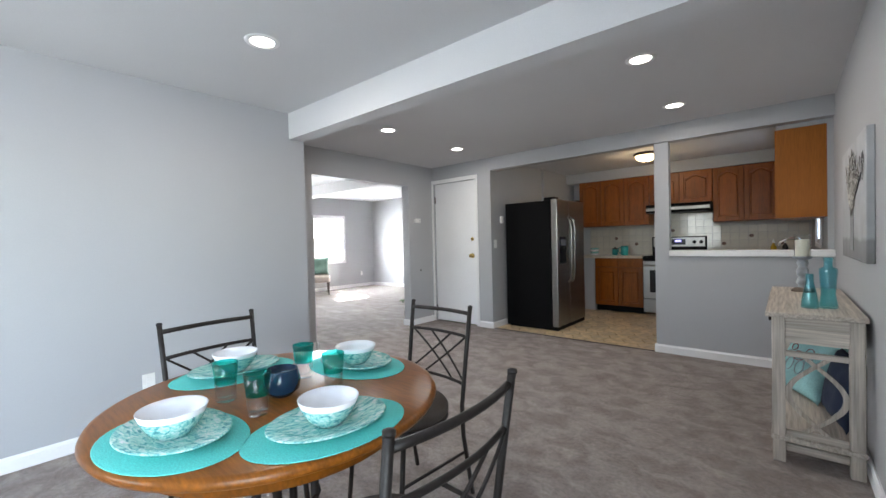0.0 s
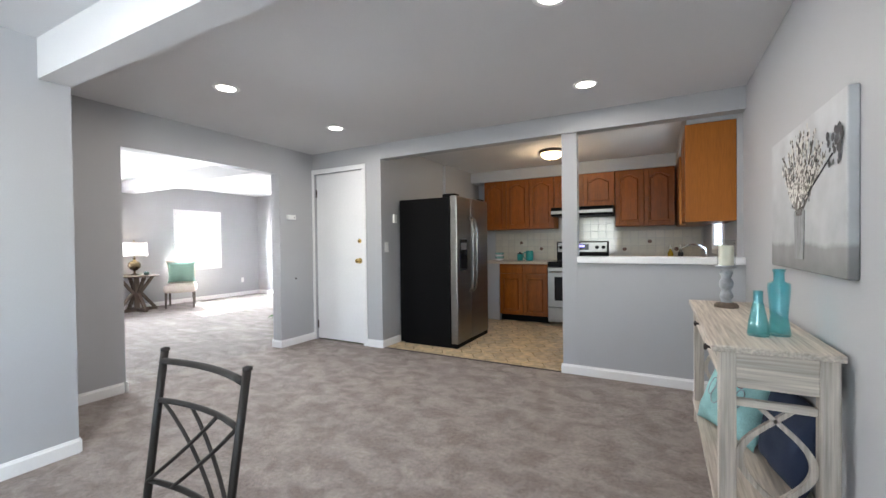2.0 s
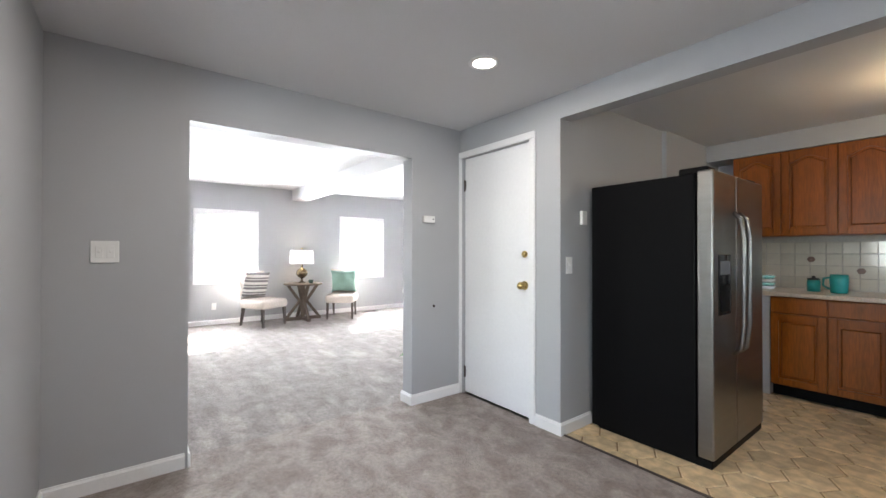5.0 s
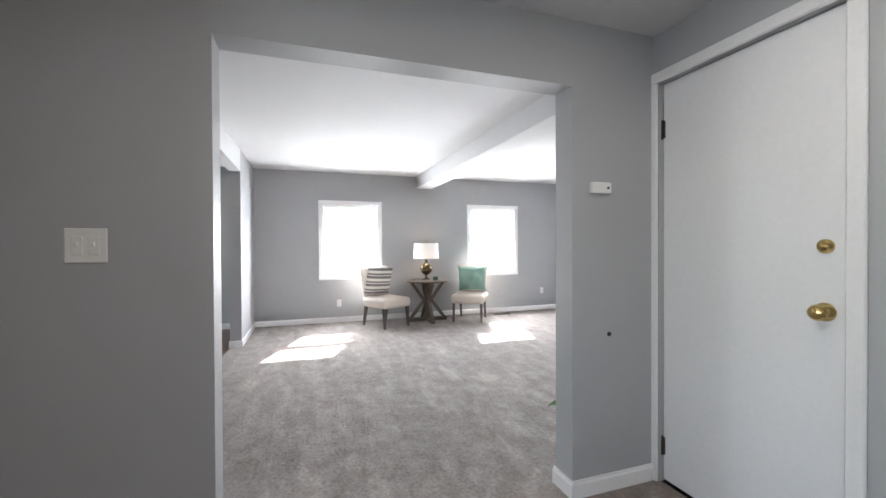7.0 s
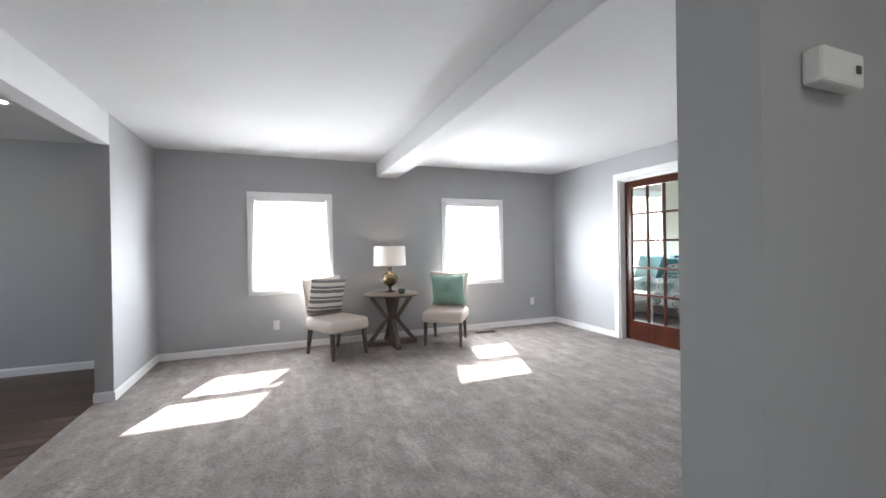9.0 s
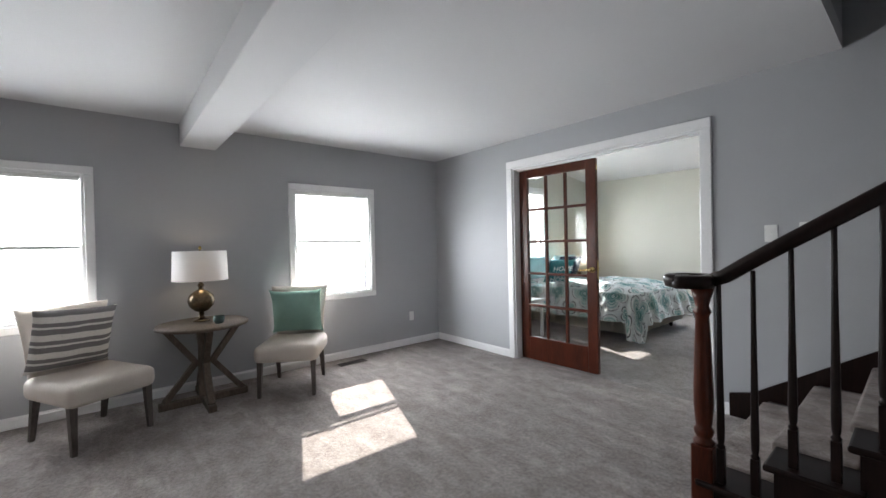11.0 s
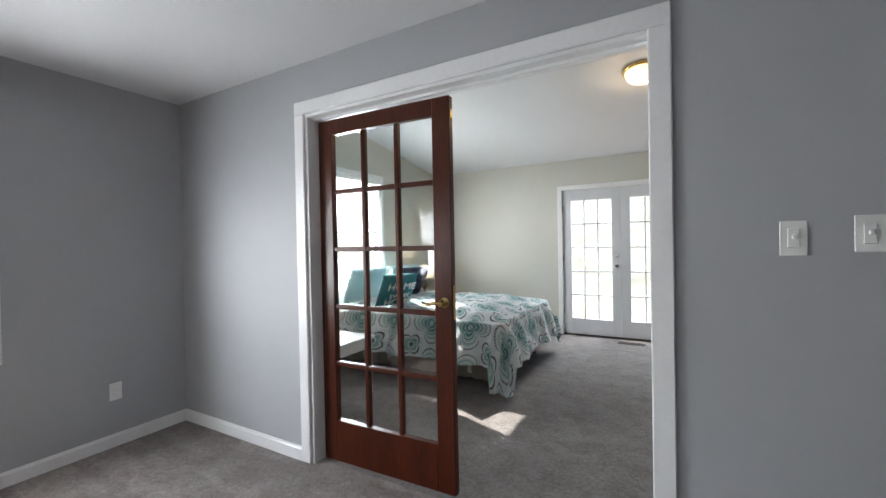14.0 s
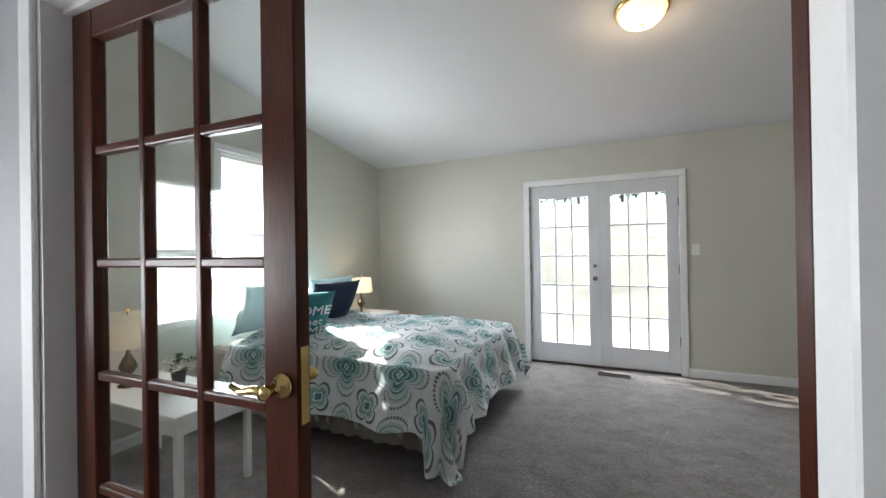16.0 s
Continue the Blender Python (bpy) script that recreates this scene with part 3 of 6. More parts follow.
for x0, x1, z0, z1 in ((-8.14, -8.122, 0, 2.127), (-6.275, -6.257, 0, 2.127), (-8.122, -6.275, 2.109, 2.127)):
    box(jb, (x0, YL - 0.001, z0), (x1, YL2 + 0.001, z1))
box(jb, (-8.122, YL + 0.055, 2.095), (-6.275, YL + 0.068, 2.109))
setting("trim_jamb", jb, TRIM, "white painted jamb lining of the double doorway", "door trim")


def sash_window(name, axis_y0, axis_y1, z0, z1, label, blind_to=None, x=XW):
    """A double-hung window in a wall of constant x, glass 0.1 m behind the wall's face."""
    w = thing(name, pose(x - 0.15, (axis_y0 + axis_y1) / 2, z0), label, "window", kind="structure")
    hw, h = (axis_y1 - axis_y0) / 2, z1 - z0
    fr = B()
    for a, b in (((0, -hw, 0), (0.15, -hw + 0.02, h)), ((0, hw - 0.02, 0), (0.15, hw, h)), ((0, -hw + 0.02, h - 0.02), (0.15, hw - 0.02, h)), ((0, -hw + 0.02, 0), (0.15, hw - 0.02, 0.02))):
        box(fr, a, b)
    part("window_frame", fr, TRIM, w)
    for nm, x0, b0, b1 in (("sash", 0.05, 0.02, h / 2 + 0.015), ("sash", 0.018, h / 2 - 0.015, h - 0.02)):
        s = B()
        f = 0.042
        for a, b in (((x0, -hw + 0.02, b0), (x0 + 0.03, -hw + 0.02 + f, b1)), ((x0, hw - 0.02 - f, b0), (x0 + 0.03, hw - 0.02, b1)),
                     ((x0, -hw + 0.02 + f, b0), (x0 + 0.03, hw - 0.02 - f, b0 + f)), ((x0, -hw + 0.02 + f, b1 - f), (x0 + 0.03, hw - 0.02 - f, b1))):
            box(s, a, b, 0.003)
        so = part(nm, s, TRIM, w)
        g = part("pane", box(B(), (x0 + 0.012, -hw + 0.02 + f, b0 + f), (x0 + 0.017, hw - 0.02 - f, b1 - f)), PANE, so)
        g.visible_shadow = False
    if blind_to is not None:
        bl = thing("blind", pose(x - 0.03, (axis_y0 + axis_y1) / 2, z0), "white horizontal slat blind lowered over the upper sash", "blind", "window blinds")
        part("headrail", box(B(), (-0.02, -hw + 0.025, h - 0.055), (0.02, hw - 0.025, h - 0.022), 0.004), BLIND, bl)
        z = h - 0.07
        slat = None
        tilt = math.degrees(math.atan2(1.0, 1.2))
        while z > blind_to:
            m = pose(0, 0, z, 0, tilt, 0)
            if slat is None:
                sb = B()
                for s0, s1, d in ((-0.0115, -0.004, 0.0), (-0.004, 0.004, 0.0012), (0.004, 0.0115, 0.0)):
                    box(sb, (s0, -hw + 0.03, d - 0.0004), (s1, hw - 0.03, d + 0.0004))
                slat = part("slat", sb, BLIND, bl)
                slat.matrix_basis = m
            else:
                share("slat", slat.data, m, bl)
            z -= 0.022
        part("bottom_rail", box(B(), (-0.012, -hw + 0.03, blind_to - 0.032), (0.012, hw - 0.03, blind_to - 0.004), 0.003), BLIND, bl)
    return w


sash_window("window_1", 3.84, 4.74, 0.755, 1.925, "white double-hung window with a lowered blind", 0.60)
sash_window("window_2", 6.42, 7.33, 0.755, 1.925, "white double-hung window with a half-lowered blind", 0.62)
sash_window("window_3", 10.10, 11.03, 0.86, 2.215, "white double-hung bedroom window with a half-lowered blind", 0.66, XB)
kw = thing("window_4", pose(XKR, 6.55, 1.1), "small white framed window over the kitchen sink", "window", kind="structure")
wf = B()
for a, b in (((0, -0.4, 0), (0.14, -0.36, 0.9)), ((0, 0.36, 0), (0.14, 0.4, 0.9)), ((0, -0.36, 0), (0.14, 0.36, 0.04)), ((0, -0.36, 0.86), (0.14, 0.36, 0.9)), ((0.05, -0.02, 0.04), (0.09, 0.02, 0.86))):
    box(wf, a, b)
part("window_frame", wf, TRIM, kw)
part("pane", box(B(), (0.06, -0.36, 0.04), (0.065, 0.36, 0.86)), PANE, kw).visible_shadow = False
# unseen window, added so that its lamp can brighten the dining bay
dw = thing("window_5", pose(XR, -0.45, 0.15, 0, 0, -90), "added unseen dining window, white framed, that admits fill light", "window", kind="structure")
wf = B()
for a, b in (((-0.85, 0, 0), (-0.8, 0.12, 1.9)), ((0.8, 0, 0), (0.85, 0.12, 1.9)), ((-0.8, 0, 0), (0.8, 0.12, 0.05)), ((-0.8, 0, 1.85), (0.8, 0.12, 1.9)), ((-0.03, 0.03, 0.05), (0.03, 0.09, 1.85))):
    box(wf, a, b)
part("window_frame", wf, TRIM, dw)
part("pane", box(B(), (-0.8, 0.055, 0.05), (0.8, 0.06, 1.85)), PANE, dw).visible_shadow = False
dw = thing("window_7", pose(-2.45, YB0 - 0.12, 0.85), "white framed window in the dining bay's back wall", "window", kind="structure")
wf = B()
for a, b in (((-0.65, 0, 0), (-0.60, 0.12, 1.2)), ((0.60, 0, 0), (0.65, 0.12, 1.2)), ((-0.60, 0, 0), (0.60, 0.12, 0.05)), ((-0.60, 0, 1.15), (0.60, 0.12, 1.2)), ((-0.03, 0.03, 0.05), (0.03, 0.09, 1.15)), ((-0.60, 0.045, 0.59), (0.60, 0.075, 0.62))):
    box(wf, a, b)
part("window_frame", wf, TRIM, dw)
part("pane", box(B(), (-0.60, 0.055, 0.05), (0.60, 0.06, 1.15)), PANE, dw).visible_shadow = False

# entry's real light source is unknown; this unseen window is added for its lamp
ew = thing("window_6", pose(-8.3, -0.7, 0.6), "added unseen white framed window that lights the entry", "window", kind="structure")
wf = B()
for a, b in (((-0.5, 0, 0), (-0.45, 0.1, 1.4)), ((0.45, 0, 0), (0.5, 0.1, 1.4)), ((-0.45, 0, 0), (0.45, 0.1, 0.05)), ((-0.45, 0, 1.35), (0.45, 0.1, 1.4)), ((-0.45, 0.03, 0.68), (0.45, 0.07, 0.72))):
    box(wf, a, b)
part("window_frame", wf, TRIM, ew)
part("pane", box(B(), (-0.45, 0.045, 0.05), (0.45, 0.05, 1.35)), PANE, ew).visible_shadow = False

# outdoors
gb = B()
N = 40
verts = {}
for i in range(N + 1):
    for j in range(N + 1):
        u, v = (i / N * 2 - 1), (j / N * 2 - 1)
        x, y = -5 + math.copysign(abs(u) ** 3, u) * 900, 6 + math.copysign(abs(v) ** 3, v) * 900
        rise = max(0.0, min(y, 48) - 17) * 0.20 if y > 17 else 0.0
        verts[i, j] = gb.verts.new((x, y, -0.25 + rise + (0.3 * noise.noise(Vector((x * 0.1, y * 0.1, 0))) if rise else 0)))
for i in range(N):
    for j in range(N):
        gb.faces.new((verts[i, j], verts[i + 1, j], verts[i + 1, j + 1], verts[i, j + 1])).smooth = True
GRASS = material("dry_lawn_grass", (0.25, 0.24, 0.185), 0.9, grain=14, vary=0.3, blotch=0.5, blot=0.25, bump=0.3)
setting("ground", gb, GRASS, "sunlit pale lawn rising to a bank", "ground")

# ---- more materials ----
def striped_material(name, a, b, axis, period, wobble=0.0):
    m = bpy.data.materials.new(name)
    m.use_nodes = True
    nt, bs = mix_nodes(m)
    tc, sp = nt.nodes.new("ShaderNodeTexCoord"), nt.nodes.new("ShaderNodeSeparateXYZ")
    nt.links.new(tc.outputs["Object"], sp.inputs[0])
    n = nt.nodes.new("ShaderNodeTexNoise")
    n.inputs["Scale"].default_value = 180
    nt.links.new(tc.outputs["Object"], n.inputs["Vector"])
    v = math_node(nt, "ADD", sp.outputs[axis], math_node(nt, "MULTIPLY", n.outputs[0], wobble))
    v = math_node(nt, "FRACT", math_node(nt, "DIVIDE", v, period))
    col = ramp_node(nt, v, [(0.0, a), (0.26, b), (0.58, a), (0.70, b), (0.92, a)], "CONSTANT")
    hv = nt.nodes.new("ShaderNodeHueSaturation")
    nt.links.new(col, hv.inputs["Color"])
    nt.links.new(math_node(nt, "ADD", math_node(nt, "MULTIPLY", n.outputs[0], 0.6), 0.7), hv.inputs["Value"])
    nt.links.new(hv.outputs[0], bs.inputs["Base Color"])
    bs.inputs["Roughness"].default_value = 0.9
    return m


STRIPES = striped_material("grey_and_white_striped_cloth", (0.74, 0.72, 0.68), (0.21, 0.20, 0.20), 2, 0.125, 0.006)


def medallion_material():
    """White quilt cloth printed with teal and charcoal medallions."""
    m = bpy.data.materials.new("medallion_print_quilt")
    m.use_nodes = True
    nt, bs = mix_nodes(m)
    uv = nt.nodes.new("ShaderNodeUVMap")
    uv.uv_map = "cloth"
    sp = nt.nodes.new("ShaderNodeSeparateXYZ")
    nt.links.new(uv.outputs[0], sp.inputs[0])

    def cell(off):
        x = math_node(nt, "SUBTRACT", math_node(nt, "FRACT", math_node(nt, "ADD", math_node(nt, "DIVIDE", sp.outputs[0], 0.42), off)), 0.5)
        y = math_node(nt, "SUBTRACT", math_node(nt, "FRACT", math_node(nt, "ADD", math_node(nt, "DIVIDE", sp.outputs[1], 0.42), off)), 0.5)
        r = math_node(nt, "SQRT", math_node(nt, "ADD", math_node(nt, "MULTIPLY", x, x), math_node(nt, "MULTIPLY", y, y)))
        return r, math_node(nt, "ARCTAN2", y, x)

    def lobed(r, a, low, high):
        """Radius as a share of a four-lobed outline that dips to low between the lobes."""
        c = math_node(nt, "POWER", math_node(nt, "ABSOLUTE", math_node(nt, "COSINE", math_node(nt, "MULTIPLY", a, 2.0))), 0.55)
        return math_node(nt, "DIVIDE", r, math_node(nt, "ADD", math_node(nt, "MULTIPLY", c, high - low), low))
    white, char, teal, mint, pale = (0.62, 0.67, 0.69), (0.12, 0.14, 0.15), (0.06, 0.19, 0.20), (0.22, 0.38, 0.38), (0.40, 0.52, 0.53)
    r, a = cell(0.0)
    q = lobed(r, a, 0.20, 0.485)
    body = ramp_node(nt, q, [(0.0, mint), (0.07, white), (0.11, teal), (0.22, pale), (0.27, teal), (0.36, mint), (0.44, white), (0.47, teal), (0.52, pale), (0.61, white), (0.65, mint), (0.70, pale), (0.77, white)], "CONSTANT")
    edge = ramp_node(nt, q, [(0.0, (0, 0, 0)), (0.87, (1, 1, 1)), (0.95, (0, 0, 0))], "CONSTANT")
    dots = math_node(nt, "GREATER_THAN", math_node(nt, "SINE", math_node(nt, "MULTIPLY", a, 72.0)), -0.5)
    mx0 = nt.nodes.new("ShaderNodeMixRGB")
    nt.links.new(math_node(nt, "MULTIPLY", edge, dots), mx0.inputs[0])
    nt.links.new(body, mx0.inputs[1])
    mx0.inputs[2].default_value = (*char, 1)
    r2, a2 = cell(0.5)
    q2 = lobed(r2, math_node(nt, "ADD", a2, math.pi / 4), 0.13, 0.27)
    col2 = ramp_node(nt, q2, [(0.0, teal), (0.22, white), (0.32, mint), (0.55, pale), (0.66, white), (0.80, char), (0.95, white)], "CONSTANT")
    mx = nt.nodes.new("ShaderNodeMixRGB")
    nt.links.new(math_node(nt, "LESS_THAN", q2, 1.0), mx.inputs[0])
    nt.links.new(mx0.outputs[0], mx.inputs[1])
    nt.links.new(col2, mx.inputs[2])
    n = nt.nodes.new("ShaderNodeTexNoise")
    n.inputs["Scale"].default_value = 60
    nt.links.new(uv.outputs[0], n.inputs["Vector"])
    hv = nt.nodes.new("ShaderNodeHueSaturation")
    nt.links.new(mx.outputs[0], hv.inputs["Color"])
    nt.links.new(math_node(nt, "ADD", math_node(nt, "MULTIPLY", n.outputs[0], 0.4), 0.8), hv.inputs["Value"])
    nt.links.new(hv.outputs[0], bs.inputs["Base Color"])
    bs.inputs["Roughness"].default_value = 0.8
    return m


QUILT = medallion_material()


def marbled_material():
    """Plates glazed in streaks of teal, mint and white."""
    m = bpy.data.materials.new("teal_marbled_glaze")
    m.use_nodes = True
    nt, bs = mix_nodes(m)
    tc, mp, n = nt.nodes.new("ShaderNodeTexCoord"), nt.nodes.new("ShaderNodeMapping"), nt.nodes.new("ShaderNodeTexNoise")
    mp.inputs["Scale"].default_value = (22, 60, 60)
    n.inputs["Scale"].default_value, n.inputs["Detail"].default_value, n.inputs["Distortion"].default_value = 1.6, 5, 1.2
    nt.links.new(tc.outputs["Object"], mp.inputs[0])
    nt.links.new(mp.outputs[0], n.inputs["Vector"])
    col = ramp_node(nt, n.outputs[0], [(0.30, (0.05, 0.20, 0.24)), (0.42, (0.16, 0.44, 0.42)), (0.53, (0.32, 0.60, 0.53)), (0.66, (0.52, 0.66, 0.65)), (0.74, (0.66, 0.72, 0.73))])
    nt.links.new(col, bs.inputs["Base Color"])
    bs.inputs["Roughness"].default_value = 0.18
    return m


MARBLED = marbled_material()


# ---- doors ----
d1 = thing("door_1", pose(-3.993, YK + 0.03, 0.0), "closed flat white painted door with brass hardware", "door", kind="structure")
part("door_slab", box(B(), (-0.384, 0, 0.012), (0.384, 0.035, 2.082), 0.003), DOORWHITE, d1)
for z, nm in ((1.0, "door_knob"), (1.237, "deadbolt")):
    kb = B()
    if nm == "door_knob":
        lathe(kb, [(0, 0), (0.032, 0), (0.034, 0.006), (0.014, 0.012), (0.011, 0.03), (0.024, 0.038), (0.029, 0.052), (0.022, 0.066), (0, 0.07)], 20)
    else:
        lathe(kb, [(0, 0), (0.026, 0), (0.026, 0.008), (0.018, 0.014), (0.018, 0.02), (0, 0.022)], 20)
    bmesh.ops.rotate(kb, verts=kb.verts, matrix=Matrix.Rotation(radians(90), 3, "X"))
    bmesh.ops.translate(kb, verts=kb.verts, vec=(0.312, 0, z))
    part(nm, kb, BRASS, d1, "polished metal " + nm.replace("_", " "))
for z in (1.845, 0.19):
    h = B()
    rod(h, (-0.386, -0.006, z - 0.05), (-0.386, -0.006, z + 0.05), 0.007)
    box(h, (-0.40, -0.012, z - 0.045), (-0.37, -0.002, z + 0.045))
    part("hinge", h, VENTBROWN, d1)


def glazed_leaf(parent, w, z1, depth, stile, top, bottom, rows, mat, lite, bar_w=0.026, name="glass_door_leaf"):
    """A door leaf with a grid of panes, its hinge edge on local x = 0, opening along +x; returns its frame."""
    f = B()
    box(f, (0, 0, 0.012), (stile, depth, z1), 0.004)
    box(f, (w - stile, 0, 0.012), (w, depth, z1), 0.004)
    box(f, (stile, 0.001, z1 - top), (w - stile, depth - 0.001, z1), 0.003)
    box(f, (stile, 0.001, 0.012), (w - stile, depth - 0.001, bottom), 0.003)
    fr = part("door_frame", f, mat, parent)
    gw, gh = w - 2 * stile, z1 - top - bottom
    for k in (1, 2):
        x = stile + gw * k / 3
        part("muntin", box(B(), (x - bar_w / 2, 0.004, bottom), (x + bar_w / 2, depth - 0.004, z1 - top), 0.006, 2), mat, fr)
    for k in range(1, rows):
        z = bottom + gh * k / rows
        part("muntin", box(B(), (stile, 0.006, z - bar_w / 2), (w - stile, depth - 0.006, z + bar_w / 2), 0.006, 2), mat, fr)
    for i in range(3):
        for j in range(rows):
            x0, x1 = stile + gw * i / 3, stile + gw * (i + 1) / 3
            za, zb = bottom + gh * j / rows, bottom + gh * (j + 1) / rows
            p = part("pane", box(B(), (x0 + bar_w / 2 - 0.003, depth / 2 - 0.002, za + bar_w / 2 - 0.003), (x1 - bar_w / 2 + 0.003, depth / 2 + 0.002, zb - bar_w / 2 + 0.003)), lite, fr)
            p.visible_shadow = False
    return fr


def lever(parent, x, y, z, side, mat, turn):
    bm = B()
    lathe(bm, [(0, 0), (0.03, 0), (0.031, 0.006), (0.024, 0.012), (0.012, 0.018), (0.012, 0.045), (0.016, 0.05), (0.016, 0.062), (0, 0.066)], 20)
    bmesh.ops.rotate(bm, verts=bm.verts, matrix=Matrix.Rotation(radians(90 * side), 3, "X"))
    tube(bm, [(0, -side * 0.054, 0), (turn * 0.03, -side * 0.056, 0.004), (turn * 0.07, -side * 0.056, -0.006), (turn * 0.105, -side * 0.052, 0.004)], [0.011, 0.010, 0.009, 0.007], 10)
    bmesh.ops.translate(bm, verts=bm.verts, vec=(x, y, z))
    return part("door_handle", bm, mat, parent, "polished brass lever handle")


d2 = thing("door_2", pose(-8.105, YL + 0.068, 0.0, 0, 0, 1.5), "mahogany french door leaf with fifteen clear panes, slightly ajar", "door", kind="structure")
glazed_leaf(d2, 0.906, 2.092, 0.042, 0.105, 0.09, 0.262, 5, MAHOGANY, PANE, 0.028)
lever(d2, 0.86, 0.0, 1.02, 1, BRASS, -1)
lever(d2, 0.86, 0.042, 1.02, -1, BRASS, -1)
lp = box(B(), (0.9055, 0.008, 0.93), (0.9075, 0.034, 1.11))
box(lp, (0.9055, 0.012, 1.98), (0.909, 0.03, 2.02))
part("latch_plate", lp, BRASS, d2)
d3 = thing("door_3", pose(-6.264, YL2 + 0.035, 0.0, 0, 0, 14), "mahogany french door leaf swung wide open into the bedroom", "door", kind="structure")
glazed_leaf(d3, 0.93, 2.092, 0.042, 0.105, 0.09, 0.262, 5, MAHOGANY, PANE, 0.028)
lever(d3, 0.875, 0.042, 1.02, -1, BRASS, -1)
PATIOWHITE = material("grey_white_door_paint", (0.66, 0.67, 0.69), 0.4, vary=0.02)
for nm, x0, w in (("door_4", -7.5445, 0.770), ("door_5", -6.7735, 0.768)):
    d = thing(nm, pose(x0, YF + 0.02, 0.0), "closed white glazed patio door with fifteen panes", "door", "patio doors", "structure")
    glazed_leaf(d, w, 2.0645, 0.045, 0.115, 0.15, 0.24, 5, PATIOWHITE, PANE, 0.018)
    for z in (0.35, 1.1, 1.8):
        hx = -0.001 if nm == "door_4" else w + 0.001
        part("hinge", rod(B(), (hx, -0.006, z - 0.045), (hx, -0.006, z + 0.045), 0.007, n=8), VENTBROWN, d)
    if nm == "door_4":
        kb = B()
        for z, r in ((0.99, 0.026), (1.13, 0.022)):
            rod(kb, (w - 0.05, -0.012, z), (w - 0.05, 0.0, z), r, n=16)
            rod(kb, (w - 0.05, -0.05, z), (w - 0.05, -0.012, z), r * 0.8, n=16)
        part("door_knob", kb, CHROME, d, "round metal knob and deadbolt")
setting("threshold", box(B(), (-7.543, YF - 0.01, 0), (-6.007, YF + 0.14, 0.018), 0.004), VENTBROWN, "dark metal threshold under the patio doors", "threshold")


# ---- lights ----
def recessed_light(x, y, z, power):
    t = thing("recessed_light", pose(x, y, z), "round white recessed ceiling light, lit", "ceiling light", "recessed lights")
    part("trim_ring", lathe(B(), [(0.062, -0.001), (0.066, -0.006), (0.088, -0.004), (0.092, -0.0005)], 32), TRIM, t)
    part("lens", lathe(B(), [(0, -0.0025), (0.063, -0.0025)], 32), LENS, t, "glowing lamp lens")
    lamp_light("downlight", (x, y, z - 0.012), power, 0.11)


for x, y in ((-3.332, 4.622), (-3.30, 3.47), (-1.0, 4.72), (-0.97, 3.54), (-2.475, 1.81)):
    recessed_light(x, y, CD, 0.6)
recessed_light(-8.18, 2.15, CL, 0.9)


def dome_light(x, y, z, tilt, rim, power):
    t = thing("ceiling_light", pose(x, y, z, tilt), "flush dome ceiling light with a metal rim, glowing warm", "ceiling light")
    part("rim", lathe(B(), [(0, 0), (0.15, 0), (0.158, -0.012), (0.15, -0.034), (0.138, -0.036), (0.138, -0.02)], 36), rim, t)
    part("dome", lathe(B(), [(0.137, -0.03), (0.132, -0.055), (0.11, -0.085), (0.07, -0.104), (0.03, -0.11), (0, -0.111)], 32), WARMGLOBE, t, "frosted glass dome, lit")
    part("finial", lathe(B(), [(0.008, -0.11), (0.01, -0.12), (0.005, -0.128), (0, -0.13)], 12), rim, t)
    lamp_light("bulb", (x, y, z - 0.2), power, 0.09, (1.0, 0.72, 0.42), False)


dome_light(-1.73, 6.79, 2.36, 0, VENTBROWN, 0.48)
dome_light(-6.40, 10.50, bed_ceiling(10.50), -8.5, BRASS, 1.2)


# ---- wall fittings ----
def plate(m, label, category, rockers=1, kind_of="switch"):
    """A small wall plate facing local -y."""
    t = thing("light_switch" if kind_of == "switch" else "wall_outlet", m, label, category, "wall plates")
    w = 0.072 + 0.046 * (rockers - 1)
    part("cover_plate", box(B(), (-w / 2, -0.006, -0.058), (w / 2, 0, 0.058), 0.003), WHITEPLASTIC, t)
    for k in range(rockers):
        x = (k - (rockers - 1) / 2) * 0.046
        if kind_of == "switch":
            bm = box(B(), (x - 0.016, -0.009, -0.032), (x + 0.016, -0.005, 0.032), 0.002)
            box(bm, (x - 0.005, -0.018, -0.004), (x + 0.005, -0.008, 0.012), 0.002)
            part("toggle", bm, WHITEPLASTIC, t)
        else:
            for z in (-0.02, 0.02):
                part("socket", box(B(), (x - 0.014, -0.008, z - 0.014), (x + 0.014, -0.005, z + 0.014), 0.004), WHITEPLASTIC, t)
    return t


plate(pose(XA, 2.905, 1.25, 0, 0, 90), "white double wall switch on the grey wall", "switch", 2)
plate(pose(XK, 5.44, 1.16, 0, 0, 90), "white wall switch beside the refrigerator", "switch")
plate(pose(-5.866, YL, 1.322), "white wall switch above the stair rail", "switch")
plate(pose(-5.683, YL, 1.332), "white wall switch near the stairs", "switch")
plate(pose(-5.865, YF, 1.30), "white wall switch beside the patio doors", "switch")
for m in (pose(XW, 7.918, 0.37, 0, 0, 90), pose(XW, 4.094, 0.31, 0, 0, 90), pose(XL, 1.47, 0.315, 0, 0, 90)):
    plate(m, "white wall outlet low on the grey wall", "outlet", 1, "outlet")
th = thing("thermostat", pose(XA, 4.986, 1.528, 0, 0, 90), "small white thermostat box on the grey wall", "thermostat")
part("housing", box(B(), (-0.058, -0.03, -0.028), (0.058, 0, 0.028), 0.006, 2), WHITEPLASTIC, th)
